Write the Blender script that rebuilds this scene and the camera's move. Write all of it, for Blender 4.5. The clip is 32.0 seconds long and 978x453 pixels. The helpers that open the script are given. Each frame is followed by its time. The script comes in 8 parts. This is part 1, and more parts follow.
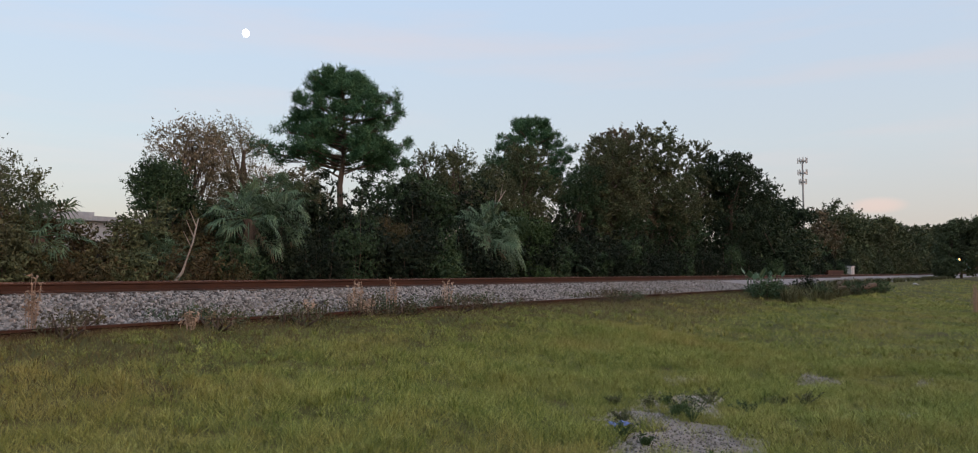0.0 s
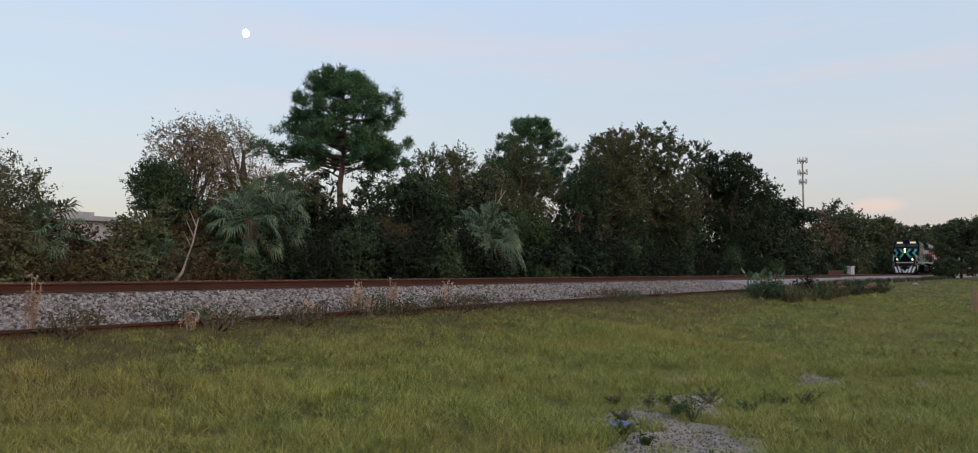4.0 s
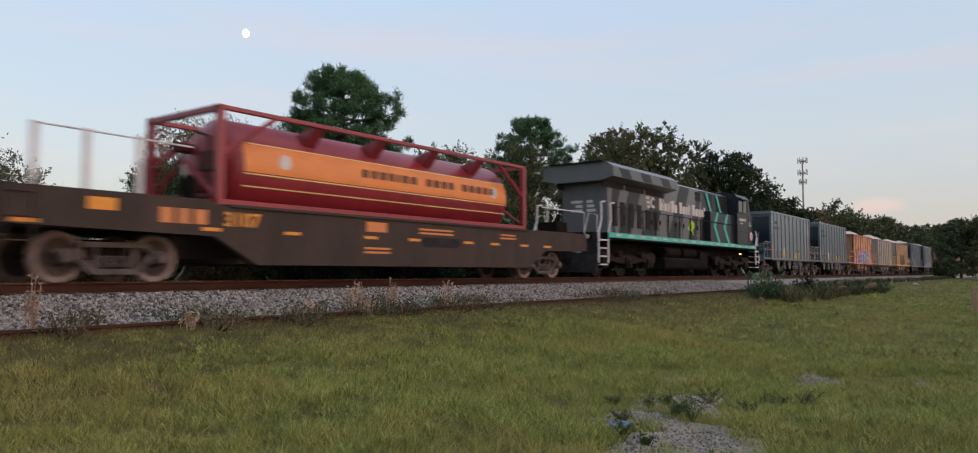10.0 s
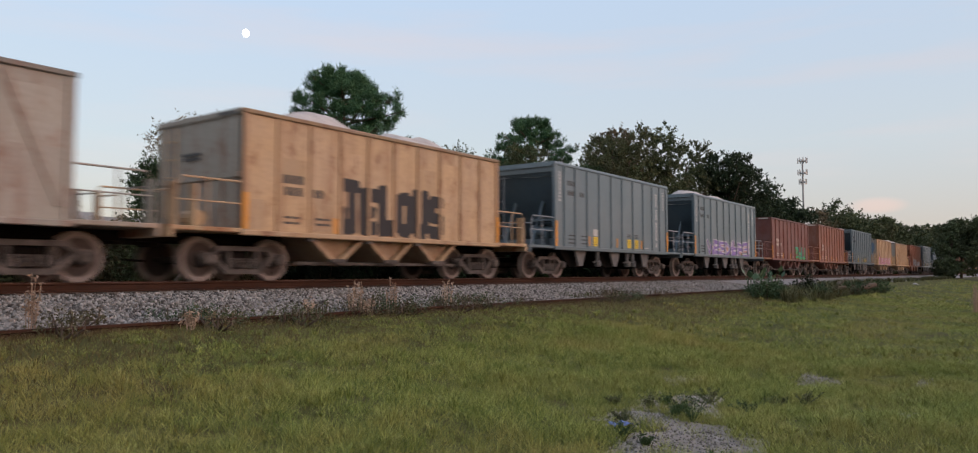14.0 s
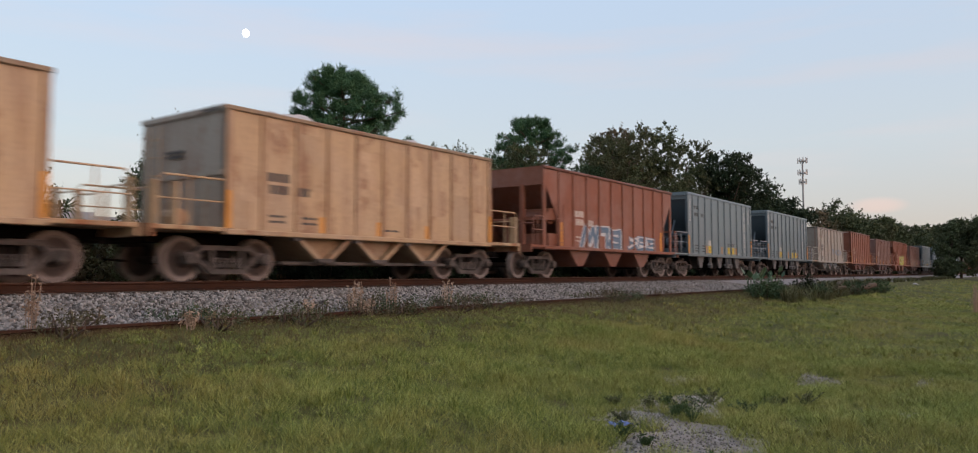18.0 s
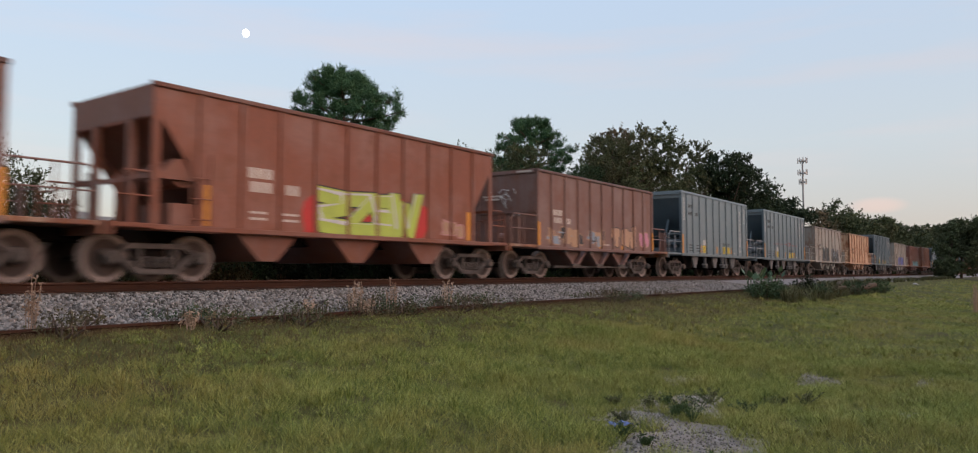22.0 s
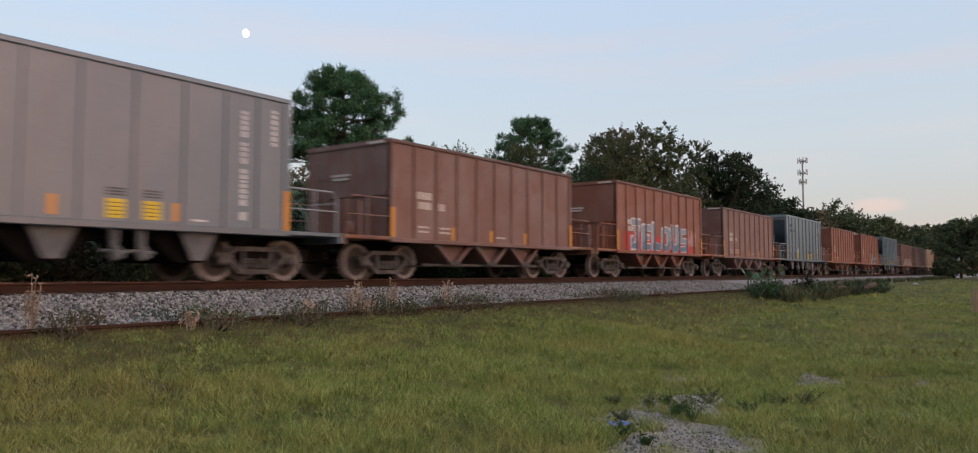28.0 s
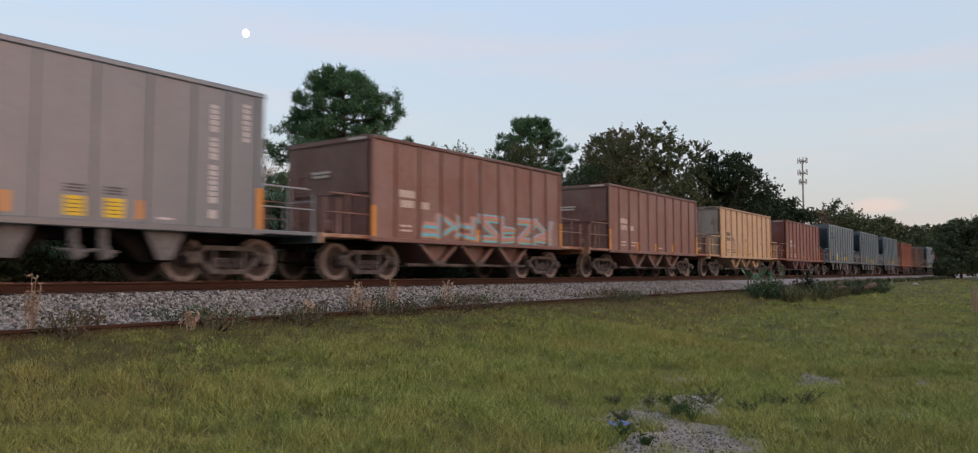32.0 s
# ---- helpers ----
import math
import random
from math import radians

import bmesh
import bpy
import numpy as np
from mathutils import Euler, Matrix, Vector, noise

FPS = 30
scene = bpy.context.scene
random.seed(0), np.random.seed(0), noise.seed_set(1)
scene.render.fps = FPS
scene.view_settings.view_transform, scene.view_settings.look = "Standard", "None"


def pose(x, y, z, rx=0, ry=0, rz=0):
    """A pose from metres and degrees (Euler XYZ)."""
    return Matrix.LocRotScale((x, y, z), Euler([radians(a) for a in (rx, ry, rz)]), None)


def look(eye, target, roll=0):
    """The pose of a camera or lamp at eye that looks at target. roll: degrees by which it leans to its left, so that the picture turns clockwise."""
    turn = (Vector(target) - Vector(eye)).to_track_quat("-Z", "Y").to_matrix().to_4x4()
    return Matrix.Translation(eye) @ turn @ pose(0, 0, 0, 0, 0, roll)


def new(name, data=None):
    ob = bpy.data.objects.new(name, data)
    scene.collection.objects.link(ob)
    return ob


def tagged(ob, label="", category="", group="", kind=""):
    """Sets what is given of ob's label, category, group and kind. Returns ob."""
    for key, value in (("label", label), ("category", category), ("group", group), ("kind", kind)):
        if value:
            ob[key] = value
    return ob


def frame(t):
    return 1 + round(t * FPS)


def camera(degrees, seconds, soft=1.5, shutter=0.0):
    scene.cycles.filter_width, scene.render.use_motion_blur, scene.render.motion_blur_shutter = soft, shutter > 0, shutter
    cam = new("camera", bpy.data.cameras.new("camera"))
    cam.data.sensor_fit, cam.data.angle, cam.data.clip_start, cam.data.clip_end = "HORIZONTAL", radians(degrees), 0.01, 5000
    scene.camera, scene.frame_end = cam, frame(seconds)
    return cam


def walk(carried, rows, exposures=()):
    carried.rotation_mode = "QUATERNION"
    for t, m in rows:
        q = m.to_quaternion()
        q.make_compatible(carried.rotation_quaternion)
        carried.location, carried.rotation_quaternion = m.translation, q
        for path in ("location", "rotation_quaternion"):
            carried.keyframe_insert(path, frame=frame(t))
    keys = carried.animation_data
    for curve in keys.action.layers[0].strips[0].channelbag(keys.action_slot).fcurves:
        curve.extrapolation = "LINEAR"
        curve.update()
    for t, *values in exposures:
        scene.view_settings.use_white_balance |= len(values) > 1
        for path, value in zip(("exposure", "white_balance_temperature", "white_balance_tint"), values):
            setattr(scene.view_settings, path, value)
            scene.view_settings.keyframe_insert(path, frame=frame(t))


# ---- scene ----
# ---- camera ----
# x runs along the track away from the viewer, y across it towards the trees, z up.
EYE_Z = 1.5
TURN, TILT = 36.04, 3.50          # degrees from the track's direction, and upwards
cam = camera(65.9, 32.0, soft=1.1, shutter=0.27)
cam_pose = pose(0, 0, EYE_Z, 90 + TILT, 0, TURN - 90)
walk(cam, [(0, cam_pose), (32, cam_pose)], exposures=((0, 0.0), (32, 0.0)))

# ---- world and sun ----
world = bpy.data.worlds.new("dusk")
scene.world = world
world.use_nodes = True
wn = world.node_tree
sky = wn.nodes.new("ShaderNodeTexSky")
sky.sky_type = "NISHITA"
sky.sun_disc = False
sky.sun_rotation = radians(180)
sky.air_density, sky.dust_density, sky.ozone_density = 1.0, 1.2, 2.0
sky.sun_elevation = radians(4.0)
# Evening haze over the clear sky: lavender above, pink and pale low down, warmer towards the set sun.
tc = wn.nodes.new("ShaderNodeTexCoord")
sep = wn.nodes.new("ShaderNodeSeparateXYZ")
wn.links.new(tc.outputs["Generated"], sep.inputs[0])
haze = wn.nodes.new("ShaderNodeValToRGB")
wn.links.new(sep.outputs["Z"], haze.inputs[0])
stops = ((0.0, (0.56, 0.49, 0.47)), (0.06, (0.585, 0.535, 0.535)), (0.16, (0.590, 0.625, 0.675)), (0.34, (0.545, 0.645, 0.80)), (1.0, (0.35, 0.45, 0.67)))
while len(haze.color_ramp.elements) < len(stops):
    haze.color_ramp.elements.new(0.5)
for el, (p, c) in zip(haze.color_ramp.elements, stops):
    el.position, el.color = p, (*c, 1)
west = wn.nodes.new("ShaderNodeVectorMath")
west.operation = "DOT_PRODUCT"
west.inputs[1].default_value = (0.05, -0.985, 0.165)
wn.links.new(tc.outputs["Generated"], west.inputs[0])
glow = wn.nodes.new("ShaderNodeMapRange")
glow.inputs["From Min"].default_value, glow.inputs["From Max"].default_value = 0.45, 1.0
glow.interpolation_type = "SMOOTHSTEP"
wn.links.new(west.outputs["Value"], glow.inputs["Value"])
warm = wn.nodes.new("ShaderNodeMix")
warm.data_type, warm.blend_type = "RGBA", "ADD"
wn.links.new(glow.outputs[0], warm.inputs[0])
wn.links.new(haze.outputs[0], warm.inputs[6])
warm.inputs[7].default_value = (0.62, 0.44, 0.38, 1)
low = wn.nodes.new("ShaderNodeVectorMath")
low.operation = "DOT_PRODUCT"
low.inputs[1].default_value = (0.26, -0.955, 0.14)
wn.links.new(tc.outputs["Generated"], low.inputs[0])
core = wn.nodes.new("ShaderNodeMapRange")
core.inputs["From Min"].default_value, core.inputs["From Max"].default_value = 0.83, 1.0
core.interpolation_type = "SMOOTHSTEP"
wn.links.new(low.outputs["Value"], core.inputs["Value"])
dusk = wn.nodes.new("ShaderNodeMix")
dusk.data_type, dusk.blend_type = "RGBA", "ADD"
wn.links.new(core.outputs[0], dusk.inputs[0])
wn.links.new(warm.outputs[2], dusk.inputs[6])
dusk.inputs[7].default_value = (2.0, 0.66, 0.44, 1)
pink_dir = wn.nodes.new("ShaderNodeVectorMath")
pink_dir.operation = "DOT_PRODUCT"
pink_at = (cam_pose.to_3x3() @ Vector((0.515, 0.028, -1))).normalized()
pink_dir.inputs[1].default_value = pink_at
flat_sky = wn.nodes.new("ShaderNodeVectorMath")
flat_sky.operation = "MULTIPLY_ADD"
flat_sky.inputs[1].default_value = (1, 1, 3.2)
flat_sky.inputs[2].default_value = (0, 0, -2.2 * pink_at.z)
wn.links.new(tc.outputs["Generated"], flat_sky.inputs[0])
even_sky = wn.nodes.new("ShaderNodeVectorMath")
even_sky.operation = "NORMALIZE"
wn.links.new(flat_sky.outputs[0], even_sky.inputs[0])
wn.links.new(even_sky.outputs[0], pink_dir.inputs[0])
pink = wn.nodes.new("ShaderNodeMapRange")
pink.inputs["From Min"].default_value, pink.inputs["From Max"].default_value = 0.9993, 1.0
pink.interpolation_type = "SMOOTHSTEP"
wn.links.new(pink_dir.outputs["Value"], pink.inputs["Value"])
lit_cloud = wn.nodes.new("ShaderNodeMix")
lit_cloud.data_type, lit_cloud.blend_type = "RGBA", "ADD"
wn.links.new(pink.outputs[0], lit_cloud.inputs[0])
wn.links.new(dusk.outputs[2], lit_cloud.inputs[6])
lit_cloud.inputs[7].default_value = (0.16, 0.03, -0.02, 1)
cmap = wn.nodes.new("ShaderNodeMapping")
cmap.inputs["Scale"].default_value = (1.6, 1.6, 13)
wn.links.new(tc.outputs["Generated"], cmap.inputs["Vector"])
cloud = wn.nodes.new("ShaderNodeTexNoise")
cloud.inputs["Scale"].default_value, cloud.inputs["Detail"].default_value = 1.7, 5
wn.links.new(cmap.outputs[0], cloud.inputs["Vector"])
thin = wn.nodes.new("ShaderNodeMapRange")
thin.inputs["From Min"].default_value, thin.inputs["From Max"].default_value = 0.48, 0.80
thin.inputs["To Max"].default_value = 0.55
wn.links.new(cloud.outputs["Fac"], thin.inputs["Value"])
veil = wn.nodes.new("ShaderNodeMix")
veil.data_type = "RGBA"
wn.links.new(thin.outputs[0], veil.inputs[0])
wn.links.new(lit_cloud.outputs[2], veil.inputs[6])
veil.inputs[7].default_value = (0.74, 0.62, 0.62, 1)
both = wn.nodes.new("ShaderNodeMix")
both.data_type = "RGBA"
both.inputs[0].default_value = 0.92
wn.links.new(sky.outputs[0], both.inputs[6])
wn.links.new(veil.outputs[2], both.inputs[7])
wn.nodes["Background"].inputs["Strength"].default_value = 1.0
wn.links.new(both.outputs[2], wn.nodes["Background"].inputs["Color"])
sun_data = bpy.data.lights.new("sun", "SUN")
sun_data.energy, sun_data.angle, sun_data.color = 1.05, radians(80), (1.0, 0.90, 0.82)
sun = new("sun", sun_data)
sun.matrix_world = look((-10, -40, 45), (0, 0, 0))

# ---- materials ----


def shader(name, rough=0.8, metal=0.0, spec=0.3):
    m = bpy.data.materials.new(name)
    m.use_nodes = True
    b = m.node_tree.nodes["Principled BSDF"]
    b.inputs["Roughness"].default_value = rough
    b.inputs["Metallic"].default_value = metal
    b.inputs["Specular IOR Level"].default_value = spec
    return m, m.node_tree, b


def rgb(nt, c):
    n = nt.nodes.new("ShaderNodeRGB")
    n.outputs[0].default_value = (*c, 1)
    return n.outputs[0]


def noise_at(nt, scale, detail=4, stretch=(1, 1, 1), rough=0.6, world_space=False):
    """A noise in metres, of the thing's own space or of the world's."""
    mp = nt.nodes.new("ShaderNodeMapping")
    mp.inputs["Scale"].default_value = stretch
    if world_space:
        g = nt.nodes.new("ShaderNodeNewGeometry")
        nt.links.new(g.outputs["Position"], mp.inputs["Vector"])
    else:
        tc = nt.nodes.new("ShaderNodeTexCoord")
        info = nt.nodes.new("ShaderNodeObjectInfo")
        add = nt.nodes.new("ShaderNodeVectorMath")
        add.operation = "MULTIPLY_ADD"
        add.inputs[1].default_value = (1, 1, 1)
        nt.links.new(tc.outputs["Object"], add.inputs[0])
        far = nt.nodes.new("ShaderNodeMath")
        far.operation = "MULTIPLY"
        far.inputs[1].default_value = 40
        nt.links.new(info.outputs["Random"], far.inputs[0])
        nt.links.new(far.outputs[0], add.inputs[2])
        nt.links.new(add.outputs[0], mp.inputs["Vector"])
    n = nt.nodes.new("ShaderNodeTexNoise")
    n.inputs["Scale"].default_value = scale
    n.inputs["Detail"].default_value = detail
    n.inputs["Roughness"].default_value = rough
    nt.links.new(mp.outputs[0], n.inputs["Vector"])
    return n.outputs["Fac"]


def ramp(nt, fac, lo, hi):
    r = nt.nodes.new("ShaderNodeMapRange")
    r.inputs["From Min"].default_value, r.inputs["From Max"].default_value = lo, hi
    nt.links.new(fac, r.inputs["Value"])
    return r.outputs[0]


def mix(nt, fac, a, b, how="MIX"):
    m = nt.nodes.new("ShaderNodeMix")
    m.data_type, m.blend_type = "RGBA", how
    if isinstance(fac, float):
        m.inputs[0].default_value = fac
    else:
        nt.links.new(fac, m.inputs[0])
    for sock, v in ((m.inputs[6], a), (m.inputs[7], b)):
        nt.links.new(rgb(nt, v) if isinstance(v, tuple) else v, sock)
    return m.outputs[2]


def times(nt, a, b):
    m = nt.nodes.new("ShaderNodeMath")
    m.operation = "MULTIPLY"
    nt.links.new(a, m.inputs[0])
    if isinstance(b, (int, float)):
        m.inputs[1].default_value = b
    else:
        nt.links.new(b, m.inputs[1])
    return m.outputs[0]


def bump(nt, b, height, strength=0.3, dist=0.02):
    n = nt.nodes.new("ShaderNodeBump")
    n.inputs["Strength"].default_value, n.inputs["Distance"].default_value = strength, dist
    nt.links.new(height, n.inputs["Height"])
    nt.links.new(n.outputs[0], b.inputs["Normal"])


def worn(name, colour, second, rough=0.75, metal=0.0, scale=3.0, grain=40.0, stretch=(1, 1, 1), lo=0.4, hi=0.75, spec=0.15, bumps=0.25, world_space=False):
    """A surface of two colours in patches, with grain."""
    m, nt, b = shader(name, rough, metal, spec)
    big = ramp(nt, noise_at(nt, scale, 6, stretch, 0.65, world_space), lo, hi)
    fine = noise_at(nt, grain, 3, (1, 1, 1), 0.6, world_space)
    c = mix(nt, big, colour, second)
    dark = tuple(0.55 * v for v in colour)
    c = mix(nt, times(nt, ramp(nt, fine, 0.45, 0.8), 0.5), c, dark)
    nt.links.new(c, b.inputs["Base Color"])
    bump(nt, b, fine, bumps, 0.01)
    return m


def car_paint(name, rough, rust, streak, rust_colour=(0.16, 0.055, 0.025), spread=0.56, spec=0.25, faded=(0.36, 0.32, 0.30), fading=0.12):
    """Weathered paint in the object's own colour: faded patches, rust from the seams, streaks that run down, dust low down."""
    m, nt, b = shader(name, rough, 0.0, spec)
    info = nt.nodes.new("ShaderNodeObjectInfo")
    base = info.outputs["Color"]
    fade = ramp(nt, noise_at(nt, 0.7, 5), 0.42, 0.62)
    pale = mix(nt, fading, base, faded)
    c = mix(nt, times(nt, fade, 0.7), base, pale)
    run = ramp(nt, noise_at(nt, 3.2, 6, (1, 1, 0.08), 0.72), 0.50, 0.66)
    c = mix(nt, times(nt, run, streak), c, rust_colour)
    spot = ramp(nt, noise_at(nt, 1.9, 8, (1, 1, 0.6), 0.72), spread, spread + 0.10)
    c = mix(nt, times(nt, spot, rust), c, rust_colour)
    grime = ramp(nt, noise_at(nt, 14, 6), 0.45, 0.85)
    c = mix(nt, times(nt, grime, 0.35), c, (0.05, 0.04, 0.035))
    nt.links.new(c, b.inputs["Base Color"])
    bump(nt, b, noise_at(nt, 5, 4), 0.12, 0.03)
    return m


PAINT = car_paint("hopper_paint", 0.50, 0.60, 0.50, spread=0.54, spec=0.32, fading=0.22)
PAINT_RUSTY = car_paint("rusty_hopper_paint", 0.65, 0.85, 0.75, (0.21, 0.070, 0.026), 0.50, 0.25, (0.50, 0.36, 0.24), 0.75)
PAINT_FRESH = car_paint("clean_hopper_paint", 0.30, 0.06, 0.14, (0.08, 0.058, 0.046), 0.60, 0.75)


def flat_paint(name, colour, rough=0.6, wear=0.35):
    dirty = tuple(0.6 * v + 0.02 for v in colour)
    return worn(name, colour, dirty, rough, 0, 2.5, 30, (1, 1, 0.5), 0.45, 0.85, 0.35, 0.08)


# Grime, blackened further so the colour also holds the shade under the cars.
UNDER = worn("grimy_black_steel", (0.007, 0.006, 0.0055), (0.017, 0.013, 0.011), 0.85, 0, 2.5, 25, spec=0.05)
TRUCK = worn("dusty_cast_steel", (0.058, 0.050, 0.045), (0.150, 0.130, 0.118), 0.8, 0, 4, 30)
WHEEL, wnt, wb = shader("rusty_wheel_steel", 0.7, 0, 0.15)
wtc = wnt.nodes.new("ShaderNodeTexCoord")
wsq = wnt.nodes.new("ShaderNodeVectorMath")
wsq.operation = "MULTIPLY"
wsq.inputs[1].default_value = (1, 0, 1)
wnt.links.new(wtc.outputs["Object"], wsq.inputs[0])
wlen = wnt.nodes.new("ShaderNodeVectorMath")
wlen.operation = "LENGTH"
wnt.links.new(wsq.outputs[0], wlen.inputs[0])
# the rim is rubbed pale by the brake shoes, the web rusty and greasy
wc = mix(wnt, ramp(wnt, wlen.outputs["Value"], 0.33, 0.38), (0.046, 0.037, 0.033), (0.215, 0.185, 0.168))
wc = mix(wnt, times(wnt, ramp(wnt, noise_at(wnt, 5, 5), 0.45, 0.7), 0.5), wc, (0.09, 0.065, 0.055))
wnt.links.new(wc, wb.inputs["Base Color"])
# Black frame paint, deepened so its colour takes in the shade around the frame.
FRAMEBLACK = worn("sooty_black_frame_paint", (0.006, 0.0055, 0.005), (0.020, 0.016, 0.014), 0.85, 0, 2.5, 25, spec=0.05)
RUST = worn("rusty_rail_steel", (0.050, 0.022, 0.013), (0.026, 0.014, 0.010), 0.8, 0, 2.2, 45, (0.5, 1, 2))
RAILTOP = worn("polished_rail_head", (0.30, 0.24, 0.21), (0.16, 0.09, 0.07), 0.4, 0.6, 3, 30)
WHITE = flat_paint("white_lettering", (0.50, 0.49, 0.47))
CREAM = flat_paint("cream_lettering", (0.50, 0.44, 0.38))
BLACK = flat_paint("black_lettering", (0.045, 0.043, 0.042))
YELLOW = flat_paint("yellow_decal", (0.66, 0.46, 0.025), 0.5)
ORANGE = flat_paint("orange_reflector", (0.60, 0.25, 0.03), 0.5)
LOAD = worn("limestone_aggregate", (0.50, 0.46, 0.43), (0.33, 0.30, 0.28), 0.95, 0, 3, 60, bumps=0.9)
GREYRAIL = flat_paint("grey_handrail_paint", (0.26, 0.27, 0.28))
CHUTE = worn("dusty_grey_chute_paint", (0.10, 0.10, 0.10), (0.18, 0.168, 0.158), 0.8, 0, 3, 25)

# ---- geometry helpers ----


class Geo:
    """Collects faces in metres and turns them into one mesh."""

    def __init__(self):
        self.v, self.f = [], []

    def add(self, verts, faces):
        n = len(self.v)
        self.v += [tuple(p) for p in verts]
        self.f += [tuple(n + i for i in q) for q in faces]
        return self

    def box(self, x0, x1, y0, y1, z0, z1, c=0.0):
        """A box; c cuts its long edges along z or x by that much."""
        if c <= 0:
            p = [(x, y, z) for z in (z0, z1) for x, y in ((x0, y0), (x1, y0), (x1, y1), (x0, y1))]
            return self.add(p, [(3, 2, 1, 0), (4, 5, 6, 7), (0, 1, 5, 4), (1, 2, 6, 5), (2, 3, 7, 6), (3, 0, 4, 7)])
        prof = [(y0 + c, z0), (y1 - c, z0), (y1, z0 + c), (y1, z1 - c), (y1 - c, z1), (y0 + c, z1), (y0, z1 - c), (y0, z0 + c)]
        return self.prism(prof, "x", x0, x1)

    def prism(self, poly, axis, a, b):
        """A polygon, swept along an axis from a to b. For x the polygon is (y, z), for y (x, z), for z (x, y)."""
        n = len(poly)
        at = {"x": lambda p, s: (s, p[0], p[1]), "y": lambda p, s: (p[0], s, p[1]), "z": lambda p, s: (p[0], p[1], s)}[axis]
        pts = [at(p, a) for p in poly] + [at(p, b) for p in poly]
        return self.add(pts, [tuple(range(n))[::-1], tuple(range(n, 2 * n))] + [(i, (i + 1) % n, n + (i + 1) % n, n + i) for i in range(n)])

    def tube(self, pts, r, n=8, r2=None):
        """A round bar along points, tapering from r to r2."""
        pts = [Vector(p) for p in pts]
        r2 = r if r2 is None else r2
        rings = []
        for i, p in enumerate(pts):
            d = (pts[min(i + 1, len(pts) - 1)] - pts[max(i - 1, 0)]).normalized()
            side = d.cross(Vector((0.13, 0.27, 0.95) if abs(d.z) < 0.9 else (1, 0.1, 0))).normalized()
            up = d.cross(side)
            w = r + (r2 - r) * i / max(1, len(pts) - 1)
            rings.append([p + (side * math.cos(6.2832 * k / n) + up * math.sin(6.2832 * k / n)) * w for k in range(n)])
        faces = [(i * n + k, i * n + (k + 1) % n, (i + 1) * n + (k + 1) % n, (i + 1) * n + k) for i in range(len(pts) - 1) for k in range(n)]
        faces += [tuple(range(n))[::-1], tuple(range((len(pts) - 1) * n, len(pts) * n))]
        return self.add([q for ring in rings for q in ring], faces)

    def lathe(self, prof, axis="y", n=24, at=(0, 0, 0)):
        """A profile of (along, radius), turned round an axis."""
        pts, faces = [], []
        for a, r in prof:
            for k in range(n):
                c, s = r * math.cos(6.2832 * k / n), r * math.sin(6.2832 * k / n)
                p = {"y": (c, a, s), "x": (a, c, s), "z": (c, s, a)}[axis]
                pts.append((p[0] + at[0], p[1] + at[1], p[2] + at[2]))
        for i in range(len(prof) - 1):
            faces += [(i * n + k, i * n + (k + 1) % n, (i + 1) * n + (k + 1) % n, (i + 1) * n + k) for k in range(n)]
        faces += [tuple(range(n))[::-1], tuple(range((len(prof) - 1) * n, len(prof) * n))]
        return self.add(pts, faces)

    def mesh(self, name, material, smooth=False):
        me = bpy.data.meshes.new(name)
        me.from_pydata(self.v, [], self.f)
        me.materials.append(material)
        if smooth:
            me.shade_smooth()
        bm = bmesh.new()
        bm.from_mesh(me)
        bmesh.ops.recalc_face_normals(bm, faces=bm.faces)
        bm.to_mesh(me)
        bm.free()
        return me


def np_mesh(name, verts, faces, material):
    """A large mesh out of arrays; all faces have the same number of corners."""
    me = bpy.data.meshes.new(name)
    k = faces.shape[1]
    me.vertices.add(len(verts))
    me.vertices.foreach_set("co", np.ascontiguousarray(verts, dtype=np.float32).ravel())
    me.loops.add(faces.size)
    me.loops.foreach_set("vertex_index", np.ascontiguousarray(faces, dtype=np.int32).ravel())
    me.polygons.add(len(faces))
    me.polygons.foreach_set("loop_start", np.arange(0, faces.size, k, dtype=np.int32))
    me.update(calc_edges=True)
    me.materials.append(material)
    return me


def part(name, geo, material, parent, label="", at=None, colour=None, smooth=False):
    """One mesh under a thing or a part; geo is a Geo or a mesh that alike parts share."""
    me = geo.mesh(name, material, smooth) if isinstance(geo, Geo) else geo
    ob = new(name, me)
    ob.parent = parent
    if at is not None:
        ob.matrix_basis = at
    if colour:
        ob.color = (*colour, 1)
    if label:
        ob["label"] = label
    if name in ("lettering", "graffiti"):
        tagged(ob, kind="stuff")
    return ob


def thing(name, m, label, category, group="", kind=""):
    ob = new(name)
    ob.matrix_basis = m
    ob.empty_display_size = 0.3
    return tagged(ob, label, category, group, kind)


def solid(name, geo, material, label, category="", group="", kind="", smooth=False):
    ob = new(name, geo.mesh(name, material, smooth) if isinstance(geo, Geo) else geo)
    return tagged(ob, label, category, group, kind)


